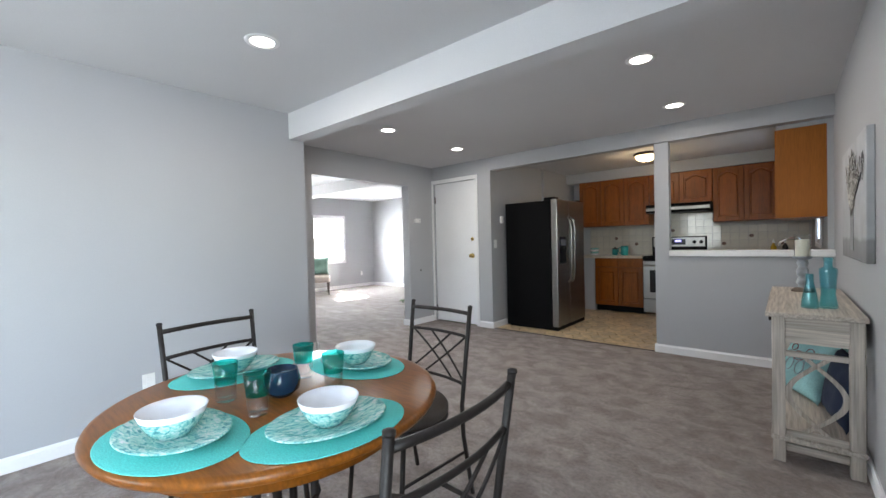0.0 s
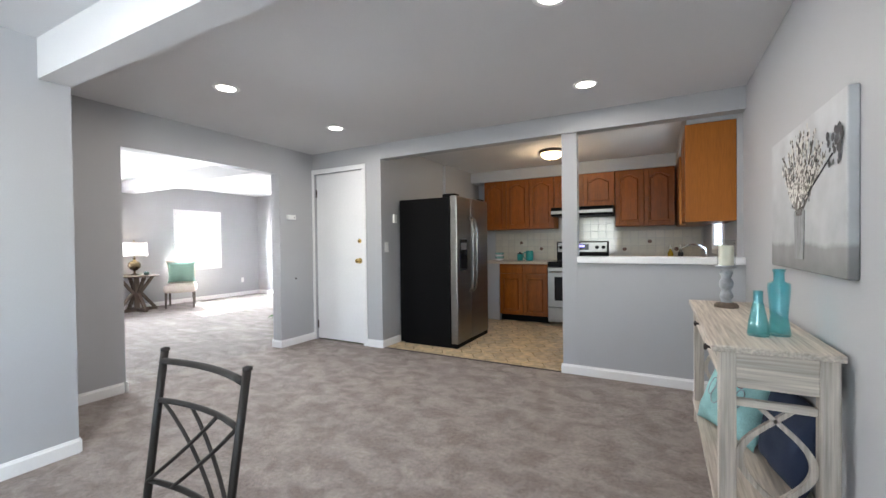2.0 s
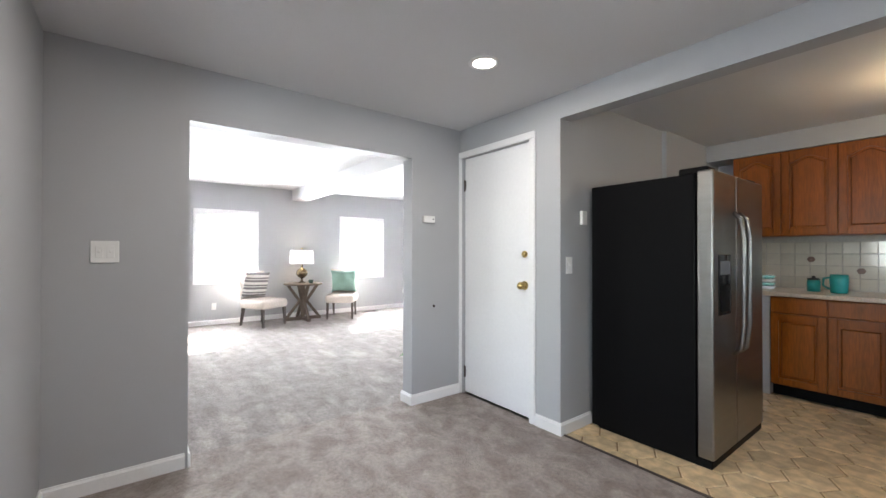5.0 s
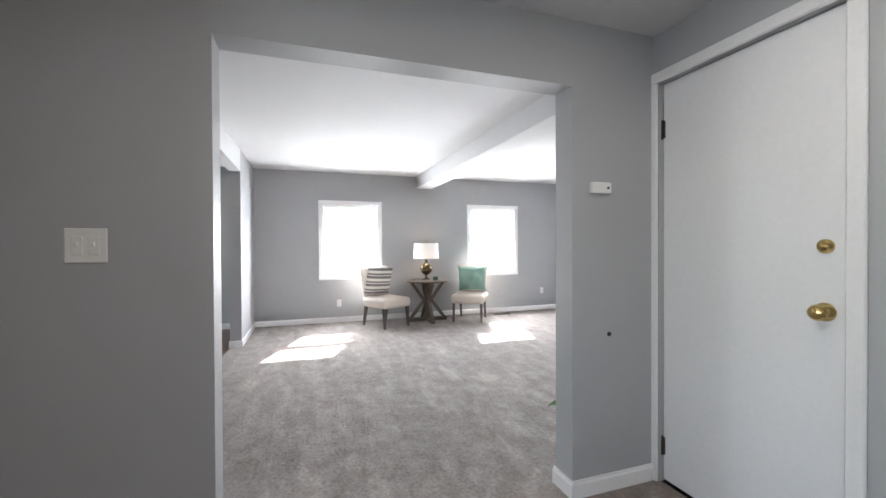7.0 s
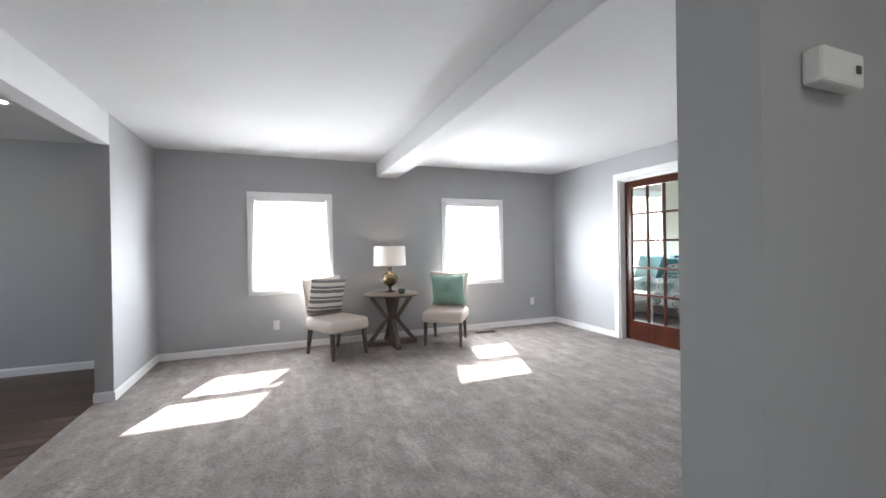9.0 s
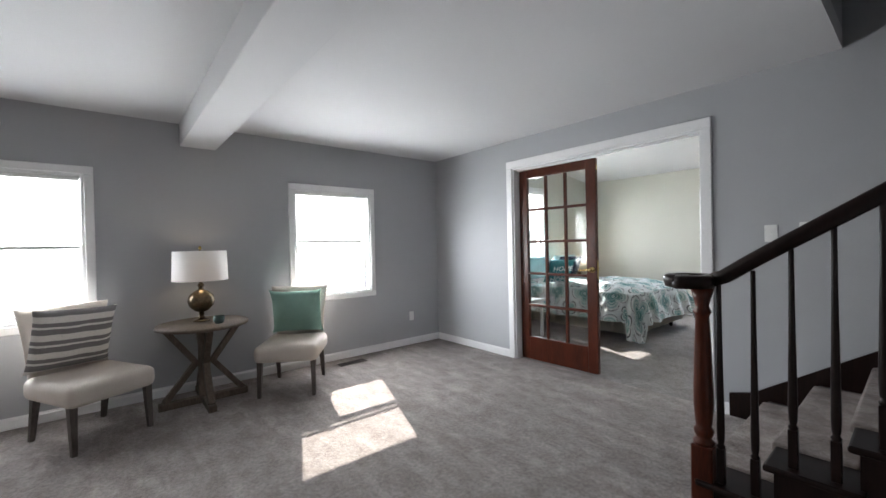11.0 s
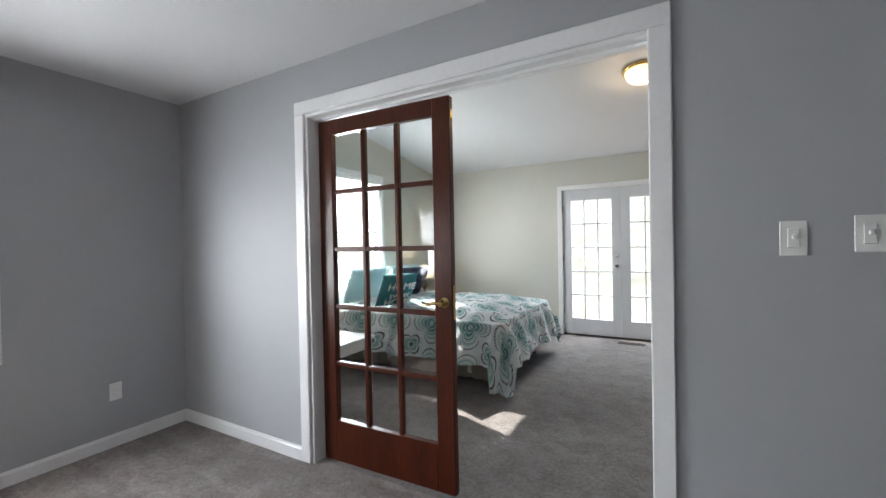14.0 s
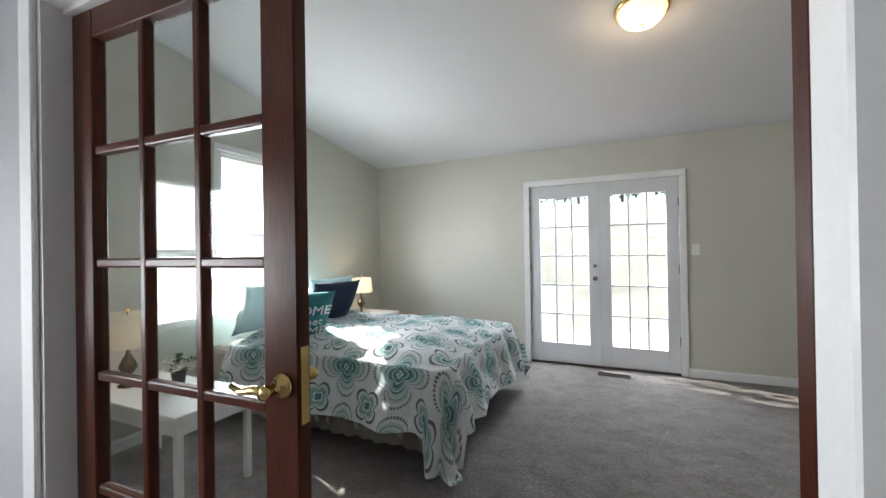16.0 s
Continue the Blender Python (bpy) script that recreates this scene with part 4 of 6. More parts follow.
part("dial", box(B(), (0.03, -0.032, -0.006), (0.042, -0.029, 0.006)), DARKGREY, th)
solid("wall_bumper", lathe(B(), [(0, 0), (0.012, 0), (0.010, 0.008), (0, 0.010)], 14), VENTBROWN, "small dark door bumper screwed to the wall", "door stop").matrix_basis = pose(XA, 5.052, 0.793, 0, 90, 0)
bx = thing("chime_box", pose(XK, 5.60, 1.5, 0, 0, 90), "small white wall box beside the refrigerator", "wall box")
part("housing", box(B(), (-0.03, -0.025, -0.05), (0.03, 0, 0.05), 0.004), WHITEPLASTIC, bx)


def floor_register(m):
    t = thing("floor_register", m, "brown slotted metal heating register in the carpet", "floor vent", "floor registers")
    f = B()
    for a, b in (((-0.16, -0.055, 0), (0.16, -0.042, 0.006)), ((-0.16, 0.042, 0), (0.16, 0.055, 0.006)), ((-0.16, -0.042, 0), (-0.145, 0.042, 0.006)), ((0.145, -0.042, 0), (0.16, 0.042, 0.006))):
        box(f, a, b, 0.002)
    part("frame", f, VENTBROWN, t)
    part("backing", box(B(), (-0.145, -0.042, 0.0005), (0.145, 0.042, 0.002)), BLACK, t)
    for k in range(16):
        x = -0.135 + k * 0.018
        part("slat", box(B(), (x, -0.042, 0.002), (x + 0.006, 0.042, 0.005)), VENTBROWN, t)


floor_register(pose(-9.28, 6.94, 0, 0, 0, 90))
floor_register(pose(-6.64, 12.30, 0, 0, 0, -4))

# ---- dining area ----
TZ, TX, TY = 0.73, -1.535, 1.385
tb = thing("dining_table", pose(TX, TY, 0), "round brown wooden dining table on dark iron legs", "table")
part("tabletop", lathe(B(), [(0, TZ - 0.034), (0.95, TZ - 0.034), (0.985, TZ - 0.028), (1.0, TZ - 0.014), (0.99, TZ - 0.004), (0.965, TZ), (0, TZ)], 72, squash=(0.505, 0.505)), TABLEWOOD, tb)
part("apron", lathe(B(), [(0.80, TZ - 0.034), (0.80, TZ - 0.10), (0.77, TZ - 0.10), (0.77, TZ - 0.034)], 48, squash=(0.505, 0.505)), TABLEWOOD, tb)
for k in range(4):
    a = radians(45 + 90 * k)
    c, s = math.cos(a), math.sin(a)
    part("leg", tube(B(), [(c * r, s * r * 0.9, z) for r, z in ((0.36, TZ - 0.04), (0.20, 0.60), (0.10, 0.45), (0.10, 0.30), (0.22, 0.12), (0.36, 0.012))], 0.014, 10), IRON, tb)
part("ring", tube(B(), [(0.105 * math.cos(a * math.pi / 10), 0.1 * math.sin(a * math.pi / 10), 0.38) for a in range(20)], 0.010, 8, True), IRON, tb)


def bistro_chair(m):
    """Iron chair facing local -y, its backrest at +y."""
    t = thing("dining_chair", m, "dark bronze metal dining chair with crossed back bars", "chair", "chairs round the table")
    part("seat", lathe(B(), [(0, 0.425), (0.96, 0.425), (1.0, 0.44), (1.0, 0.462), (0.95, 0.478), (0, 0.488)], 4 * 9, squash=(0.215, 0.215)), SEATCLOTH, t, "dark brown padded seat")
    f = B()
    tube(f, [(0.205 * math.cos(a * math.pi / 14), 0.205 * math.sin(a * math.pi / 14), 0.415) for a in range(28)], 0.010, 8, True)
    part("seat_frame", f, IRON, t)

    def back(x, z):
        return (x, 0.20 + max(0, z - 0.45) * 0.14 + 0.025 * (1 - (x / 0.2) ** 2), z)
    for s in (-1, 1):
        part("back_leg", tube(B(), [(s * 0.205, 0.26, 0.0), (s * 0.20, 0.205, 0.30), (s * 0.20, 0.20, 0.45), (s * 0.205, 0.235, 0.70), (s * 0.21, 0.265, 0.905)], 0.011, 8), IRON, t)
        part("front_leg", tube(B(), [(s * 0.19, -0.20, 0.0), (s * 0.18, -0.16, 0.42)], 0.0115, 8), IRON, t)
        part("finial", lathe(B(), [(0, -0.004), (0.0125, 0), (0.0125, 0.008), (0, 0.012)], 10, (s * 0.21, 0.266, 0.903)), IRON, t)
    xs = [-0.205 + 0.41 * k / 8 for k in range(9)]
    for z, r in ((0.875, 0.010), (0.765, 0.008), (0.545, 0.008)):
        part("rail", tube(B(), [back(x, z) for x in xs], r, 8), IRON, t)
    for x0, x1 in ((-0.20, 0.10), (-0.08, 0.20)):
        for s in (1, -1):
            pts = [back(s * (x0 + (x1 - x0) * k / 6), 0.765 - 0.22 * k / 6) for k in range(7)]
            part("cross_bar", tube(B(), [(x, y + 0.006 * s, z) for x, y, z in pts], 0.0055, 6), IRON, t)
    for z in (0.22,):
        part("stretcher", tube(B(), [(-0.19, -0.18, z), (-0.20, 0.215, z)], 0.007, 6), IRON, t)
        part("stretcher", tube(B(), [(0.19, -0.18, z), (0.20, 0.215, z)], 0.007, 6), IRON, t)
    for c in t.children:
        c.data.transform(Matrix.Diagonal((0.93, 0.97, 0.985, 1)))
    return t


ch = bistro_chair(pose(-1.62, 2.01, 0, 0, 0, -2))
copy_thing(ch, pose(-1.995, 1.44, 0, 0, 0, 95))
copy_thing(ch, pose(-1.03, 1.37, 0, 0, 0, -90))


def place_setting(x, y, turn):
    m = pose(x, y, TZ, 0, 0, turn)
    mat = thing("placemat", m, "oval turquoise woven placemat on the table", "placemat", "place settings")
    part("mat", lathe(B(), [(0, 0.0005), (0.985, 0.0005), (1, 0.002), (0.985, 0.0035), (0, 0.0035)], 48, squash=(0.215, 0.15)), TEAL, mat)
    pl = thing("plate", pose(x, y, TZ + 0.0036, 0, 0, turn), "oval plate glazed in teal and white streaks", "plate", "place settings")
    part("dish", lathe(B(), [(0, 0.002), (0.5, 0.002), (0.62, 0.006), (0.97, 0.018), (1.0, 0.021), (0.985, 0.024), (0.62, 0.011), (0.5, 0.007), (0, 0.007)], 44, squash=(0.158, 0.118)), MARBLED, pl)
    bw = thing("bowl", pose(x, y, TZ + 0.0108, 0, 0, turn), "white bowl with a teal streaked outside", "bowl", "place settings")
    part("outside", lathe(B(), [(0, 0), (0.036, 0), (0.039, 0.006), (0.048, 0.012), (0.0485, 0.016), (0.056, 0.020), (0.0565, 0.025), (0.062, 0.029), (0.0625, 0.034), (0.067, 0.038), (0.0675, 0.043), (0.0715, 0.047), (0.072, 0.052)], 36), MARBLED, bw)
    part("inside", lathe(B(), [(0.072, 0.052), (0.078, 0.068), (0.076, 0.0695), (0.067, 0.050), (0.052, 0.026), (0.03, 0.012), (0, 0.010)], 36), BOWLWHITE, bw, "white glazed inside and rim")


for x, y, turn in ((-1.44, 1.05, 10), (-1.185, 1.33, 82), (-1.56, 1.70, 5), (-1.86, 1.37, 85)):
    place_setting(x, y, turn)
for x, y in ((-1.60, 1.235), (-1.415, 1.25), (-1.60, 1.50), (-1.415, 1.50)):
    g = thing("tumbler", pose(x, y, TZ), "drinking glass, teal above and clear below", "glass", "place settings")
    part("clear_base", lathe(B(), [(0, 0.0005), (0.027, 0.0005), (0.029, 0.006), (0.031, 0.055), (0.028, 0.055), (0.026, 0.014), (0, 0.012)], 28), CLEARGLASS, g)
    part("teal_rim", lathe(B(), [(0.031, 0.055), (0.037, 0.118), (0.035, 0.119), (0.028, 0.055)], 28), TEALGLASS, g, "teal tinted upper glass")
cbw = thing("candle_bowl", pose(-1.50, 1.365, TZ), "dark blue glass bowl candle holder on the table", "candle holder")
NAVYGLASS = material("dark_blue_glass", (0.012, 0.03, 0.06), 0.08)
part("bowl", lathe(B(), [(0, 0.0005), (0.032, 0.0005), (0.053, 0.02), (0.058, 0.048), (0.050, 0.082), (0.046, 0.085), (0.052, 0.048), (0.045, 0.02), (0, 0.012)], 28), NAVYGLASS, cbw)
part("candle", lathe(B(), [(0, 0.012), (0.038, 0.014), (0.041, 0.06), (0, 0.062)], 24), WAX, cbw)

# console table against the wall
CX0, CX1, CY0, CY1, CZ = -0.345, 0.024, 3.48, 4.775, 0.795
WASHED_X = material("whitewashed_cross_wood", (0.47, 0.42, 0.36), 0.7, grain=8, vary=0.26, blotch=2.5, blot=0.2, bump=0.2, stretch=(0.5, 12, 12))
ct = thing("console_table", pose(CX0, CY0, 0), "whitewashed wooden console table with oval end fretwork", "console table")
W, L = CX1 - CX0, CY1 - CY0
part("top", box(B(), (-0.015, -0.02, CZ - 0.026), (W, L + 0.02, CZ), 0.004), WASHED, ct)
for x in (0.01, W - 0.065):
    for y in (0.0, L - 0.055):
        part("leg", box(B(), (x, y, 0), (x + 0.055, y + 0.055, CZ - 0.026), 0.004), WASHED_UP, ct)
ap = B()
box(ap, (0.065, 0.008, CZ - 0.16), (W - 0.065, 0.03, CZ - 0.026), 0.002)
box(ap, (0.065, L - 0.03, CZ - 0.16), (W - 0.065, L - 0.008, CZ - 0.026), 0.002)
box(ap, (W - 0.04, 0.055, CZ - 0.16), (W - 0.018, L - 0.055, CZ - 0.026), 0.002)
box(ap, (0.035, 0.055, CZ - 0.16), (0.05, L - 0.055, CZ - 0.026), 0.002)
part("apron", ap, WASHED_X, ct)
for y0, y1 in ((0.065, L / 2 - 0.01), (L / 2 + 0.01, L - 0.065)):
    dr = part("drawer_front", box(B(), (0.018, y0, CZ - 0.15), (0.036, y1, CZ - 0.036), 0.004), WASHED, ct)
    part("knob", lathe(B(), [(0, 0), (0.008, 0), (0.006, 0.012), (0.016, 0.02), (0.014, 0.028), (0, 0.03)], 14), IRON, dr, "dark round knob").matrix_basis = pose(0.018, (y0 + y1) / 2, CZ - 0.093, 0, -90, 0)
part("lower_shelf", box(B(), (0.004, -0.006, 0.115), (W - 0.004, L + 0.006, 0.14), 0.003), WASHED, ct)
for y in (0.02, L - 0.045):
    for da, za, zb in ((0.0, CZ - 0.235, CZ - 0.205), (0.0, 0.14, 0.175), (-0.006, 0.06, 0.10)):
        part("end_rail", box(B(), (0.065, y + da, za), (W - 0.065, y + 0.022, zb), 0.003), WASHED_X, ct)
    cx, z0, z1 = W / 2, 0.175, CZ - 0.235
    mid, hh = (z0 + z1) / 2, (z1 - z0) / 2
    for s in (-1, 1):
        pts = []
        for k in range(25):
            v = -1 + k / 12
            pts.append((cx + s * (0.11 * math.cos(v * 1.963)), y + 0.011, mid + v * hh))
        fb = B()
        rings = [[fb.verts.new((px + a, py + b, pz)) for a, b in ((-0.012, -0.011), (0.012, -0.011), (0.012, 0.011), (-0.012, 0.011))] for px, py, pz in pts]
        for p, q in zip(rings, rings[1:]):
            for e in range(4):
                fb.faces.new((p[e], p[(e + 1) % 4], q[(e + 1) % 4], q[e]))
        bmesh.ops.recalc_face_normals(fb, faces=fb.faces)
        part("fretwork_curve", fb, WASHED_UP, ct)
cv = thing("canvas_picture", pose(XR - 0.001, 3.42, 1.055), "grey canvas of dried white flowers in a vase", "picture")
CW, CH = 1.0, 0.64


def canvas_material():
    m = bpy.data.materials.new("pale_grey_painted_canvas")
    m.use_nodes = True
    nt, bs = mix_nodes(m)
    tc, sp, n = nt.nodes.new("ShaderNodeTexCoord"), nt.nodes.new("ShaderNodeSeparateXYZ"), nt.nodes.new("ShaderNodeTexNoise")
    nt.links.new(tc.outputs["Object"], sp.inputs[0])
    nt.links.new(tc.outputs["Object"], n.inputs["Vector"])
    n.inputs["Scale"].default_value, n.inputs["Detail"].default_value = 7, 6
    z = math_node(nt, "ADD", sp.outputs[2], math_node(nt, "MULTIPLY", n.outputs[0], 0.05))
    col = ramp_node(nt, z, [(0.0, (0.17, 0.17, 0.17)), (0.13, (0.24, 0.24, 0.24)), (0.15, (0.40, 0.41, 0.42)), (0.5, (0.46, 0.47, 0.485)), (0.7, (0.52, 0.53, 0.54))])
    hv = nt.nodes.new("ShaderNodeHueSaturation")
    nt.links.new(col, hv.inputs["Color"])
    nt.links.new(math_node(nt, "ADD", math_node(nt, "MULTIPLY", n.outputs[0], 0.5), 0.75), hv.inputs["Value"])
    nt.links.new(hv.outputs[0], bs.inputs["Base Color"])
    bs.inputs["Roughness"].default_value = 0.7
    return m


part("canvas", box(B(), (-0.03, 0, 0), (0, CW, CH), 0.003), canvas_material(), cv)
GREYPAINT = material("grey_brown_brush_paint", (0.16, 0.145, 0.13), 0.7, grain=60, vary=0.4)
OFFWHITE = material("off_white_brush_paint", (0.56, 0.54, 0.50), 0.7, grain=60, vary=0.25)
DARKPAINT = material("dark_brush_paint", (0.05, 0.05, 0.055), 0.7, grain=60, vary=0.4)
rng = random.Random(4)
vase = prism(B(), [(0.45, 0.05), (0.57, 0.05), (0.585, 0.26), (0.56, 0.27), (0.46, 0.27), (0.435, 0.26)], "x", -0.0325, -0.0302)
part("painted_vase", vase, material("grey_vase_paint", (0.25, 0.255, 0.26), 0.7, grain=14, vary=0.35, stretch=(1, 8, 1)), cv)
stems, blooms, darks = B(), B(), B()
for k in range(64):
    a = rng.uniform(-1.0, 1.0)
    ln = rng.uniform(0.14, 0.37)
    p = (-0.031 - k * 0.00001, 0.51 + rng.uniform(-0.04, 0.04), 0.24)
    q = (p[0], p[1] + math.sin(a) * ln * 1.1, min(0.61, p[2] + math.cos(a * 0.8) * ln))
    bar(stems, p, q, 0.0008, 0.003, up="X")
    for j in range(20):
        u = rng.uniform(0.35, 1.05)
        c = (p[0] - 0.0009 - 0.0001 * j, p[1] + (q[1] - p[1]) * u + rng.uniform(-0.02, 0.02), p[2] + (q[2] - p[2]) * u + rng.uniform(-0.018, 0.018))
        if not (0.02 < c[1] < CW - 0.02 and c[2] < CH - 0.02):
            continue
        r, pick = rng.uniform(0.005, 0.013), rng.random()
        tgt = blooms if pick < 0.58 else (stems if pick < 0.9 else darks)
        bmesh.ops.create_circle(tgt, cap_ends=True, segments=6, radius=r, matrix=Matrix.Translation(c) @ Matrix.Rotation(radians(-90), 4, "Y") @ Matrix.Diagonal((1, rng.uniform(0.5, 1.2), 1, 1)))
for k in range(22):
    c = (-0.0335 - 0.00004 * k, 0.10 + rng.uniform(-0.07, 0.07), 0.46 + rng.uniform(-0.06, 0.07))
    bmesh.ops.create_circle(darks, cap_ends=True, segments=7, radius=rng.uniform(0.008, 0.02), matrix=Matrix.Translation(c) @ Matrix.Rotation(radians(-90), 4, "Y"))
bar(darks, (-0.0325, 0.45, 0.30), (-0.0325, 0.12, 0.44), 0.0008, 0.006, up="X")
tagged(part("painted_stems", stems, GREYPAINT, cv), kind="stuff")
tagged(part("painted_blooms", blooms, OFFWHITE, cv), kind="stuff")
tagged(part("painted_dark_leaves", darks, DARKPAINT, cv), kind="stuff")

cd = thing("candle_stand", pose(-0.185, 4.52, CZ), "grey turned wooden candle stand with ivory pillar candle", "candle holder")
part("foot", lathe(B(), [(0, 0), (0.062, 0), (0.062, 0.012), (0.05, 0.024), (0.03, 0.03)], 28), GREYWOOD, cd, "brown wooden foot")
part("stem", lathe(B(), [(0.03, 0.03), (0.024, 0.045), (0.036, 0.062), (0.03, 0.085), (0.022, 0.10), (0.034, 0.12), (0.036, 0.15), (0.022, 0.175), (0.03, 0.19), (0.034, 0.205), (0.025, 0.22), (0.055, 0.235), (0.058, 0.246), (0, 0.247)], 28), SILVERGREY, cd)
part("candle", lathe(B(), [(0, 0.248), (0.036, 0.248), (0.038, 0.252), (0.038, 0.36), (0.034, 0.366), (0, 0.362)], 28), WAX, cd)
part("glass_sleeve", lathe(B(), [(0.046, 0.248), (0.046, 0.40), (0.0445, 0.40), (0.0445, 0.248)], 28), CLEARGLASS, cd)
for x, y, prof in ((-0.176, 3.705, [(0, 0.001), (0.050, 0.001), (0.053, 0.008), (0.046, 0.06), (0.026, 0.135), (0.021, 0.150), (0.028, 0.156), (0.021, 0.161), (0.024, 0.168), (0.024, 0.186), (0.021, 0.187), (0.019, 0.15), (0.042, 0.06), (0.047, 0.012), (0, 0.010)]),
                   (-0.10, 3.745, [(0, 0.001), (0.052, 0.001), (0.055, 0.01), (0.042, 0.08), (0.054, 0.20), (0.052, 0.215), (0.026, 0.225), (0.026, 0.262), (0.03, 0.264), (0.03, 0.274), (0.023, 0.275), (0.023, 0.226), (0.046, 0.205), (0.038, 0.08), (0.049, 0.014), (0, 0.012)])):
    bo = thing("glass_bottle", pose(x, y, CZ), "aqua glass bottle vase on the console", "vase", "aqua bottles")
    part("bottle", lathe(B(), prof, 32, squash=(0.72, 0.72)), AQUAGLASS, bo)
pw = thing("shelf_pillow", pose(-0.07, 3.90, 0.142, -12, 0, -82), "dark navy pillow standing on the console shelf", "pillow")
part("cover", cushion(B(), 0.44, 0.38, 0.12, wrinkle=0.01), NAVY, pw)
pw2 = thing("shelf_pillow", pose(-0.235, 4.27, 0.142, -24, 0, -62), "aqua pillow with a stitched crab motif on the shelf", "pillow")
AQUAPRINT = material("faded_aqua_cloth", (0.26, 0.48, 0.48), 0.85, grain=200, vary=0.15, blotch=7, blot=0.3)
part("cover", cushion(B(), 0.44, 0.42, 0.15, wrinkle=0.01, seed=3), AQUAPRINT, pw2)


def stitched_loop(cx, cz, rx, rz, mat, r=0.0025):
    """A closed cord sewn on the pillow's face."""
    pts = []
    for k in range(18):
        u, v = cx + rx * math.cos(k * math.pi / 9), cz + rz * math.sin(k * math.pi / 9)
        fu, fv = u / 0.22, (v - 0.21) / 0.21
        puff = (max(0.0, 1 - abs(fu) ** 2.6) * max(0.0, 1 - abs(fv) ** 2.6)) ** 0.45
        pts.append((u, -0.075 * puff - 0.006, v))
    part("stitched_motif", tube(B(), pts, r, 6, True), mat, pw2)


for cx, cz, rx, rz, mat in ((0.0, 0.24, 0.055, 0.03, RED), (0.0, 0.24, 0.035, 0.016, RED), (-0.075, 0.285, 0.03, 0.022, RED), (0.075, 0.285, 0.03, 0.022, RED), (0.05, 0.17, 0.035, 0.045, SILVERGREY), (-0.05, 0.17, 0.035, 0.045, SILVERGREY), (-0.10, 0.21, 0.025, 0.05, SILVERGREY), (0.10, 0.21, 0.025, 0.05, SILVERGREY)):
    stitched_loop(cx, cz, rx, rz, mat)

# ---- kitchen ----
def cabinet_door(parent, w, h, arched, m, handle=True):
    """A framed oak door facing local -y, its lower left corner at the origin, with a raised panel, arched on wall units."""
    fr = B()
    s = 0.055
    box(fr, (0, 0, 0), (s, 0.02, h), 0.003)
    box(fr, (w - s, 0, 0), (w, 0.02, h), 0.003)
    box(fr, (s, 0.0005, 0), (w - s, 0.0195, s), 0.002)
    top = [(s, h - s * 0.9)]
    rise = 0.055 if arched else 0.0
    n = 14
    for k in range(n + 1):
        u = k / n
        top.append((s + (w - 2 * s) * u, h - s - 0.004 - rise + rise * (math.sin(math.pi * u) ** 1.6)))
    top.append((w - s, h - s * 0.9))
    out = [(s, h), (w - s, h)] + [p for p in reversed(top[1:-1])]
    prism(fr, out, "y", 0.0005, 0.0195)
    d = part("cabinet_door", fr, OAK, parent)
    d.matrix_basis = m
    pa = B()
    inset = 0.017
    pts = [(s + inset, s + inset), (w - s - inset, s + inset)]
    for k in range(n, -1, -1):
        u = k / n
        pts.append((s + inset + (w - 2 * s - 2 * inset) * u, h - s - 0.004 - rise - inset + rise * (math.sin(math.pi * u) ** 1.6)))
    prism(pa, pts, "y", 0.003, 0.018)
    bmesh.ops.bevel(pa, geom=[e for e in pa.edges if all(v.co.y < 0.0035 for v in e.verts)], offset=0.009, segments=1, affect="EDGES")
    part("raised_panel", pa, OAK, d)
    part("backing", box(B(), (s - 0.005, 0.0165, s - 0.005), (w - s + 0.005, 0.0193, h - s + 0.003)), OAK, d)
    return d


def cabinet(name, x0, x1, z0, z1, depth, doors, arched, label, m, drawers=0.0, toe=False):
    """A cabinet unit whose front faces local -y; y runs back from the front."""
    t = thing(name, m, label, "cabinet", "kitchen cabinets")
    bz = z0 + (0.1 if toe else 0)
    body = box(B(), (x0 + 0.001, 0.021, bz), (x1 - 0.001, depth, z1), 0.002)
    part("body", body, OAK, t)
    if toe:
        part("toe_kick", box(B(), (x0 + 0.004, 0.075, 0.0), (x1 - 0.004, depth, bz)), BLACK, t, "dark recessed toe kick")
    w = (x1 - x0) / doors
    for k in range(doors):
        g = 0.004
        hz = z1 - bz - (drawers + 0.012 if drawers else 0) - 0.016
        cabinet_door(t, w - 2 * g, hz, arched, pose(x0 + k * w + g, 0, bz + 0.008))
        if drawers:
            part("drawer_front", box(B(), (x0 + k * w + g, 0, z1 - drawers - 0.008), (x0 + (k + 1) * w - g, 0.02, z1 - 0.008), 0.005), OAK, t)
    return t


UY = 7.78
cabinet("wall_cabinet", -3.07, -1.935, 1.405, 2.19, KY - UY, 3, True, "honey oak wall cabinet with arched doors", pose(0, UY, 0))
cabinet("wall_cabinet", -1.93, -1.085, 1.705, 2.19, KY - UY, 2, True, "short honey oak wall cabinet above the range hood", pose(0, UY, 0))
cabinet("wall_cabinet", -1.08, -0.345, 1.405, 2.19, KY - UY, 2, True, "honey oak wall cabinet with arched doors", pose(0, UY, 0))
sidecab = cabinet("wall_cabinet", -0.90, -0.02, 1.385, 2.19, 0.32, 2, True, "honey oak corner wall cabinet beside the sink window", pose(-0.32, 7.18, 0, 0, 0, -90))
part("end_panel", box(B(), (-0.0185, 0.001, 1.385), (-0.0005, 0.32, 2.19)), OAKLIT, sidecab, "plain oak side panel, window light put into its colour")
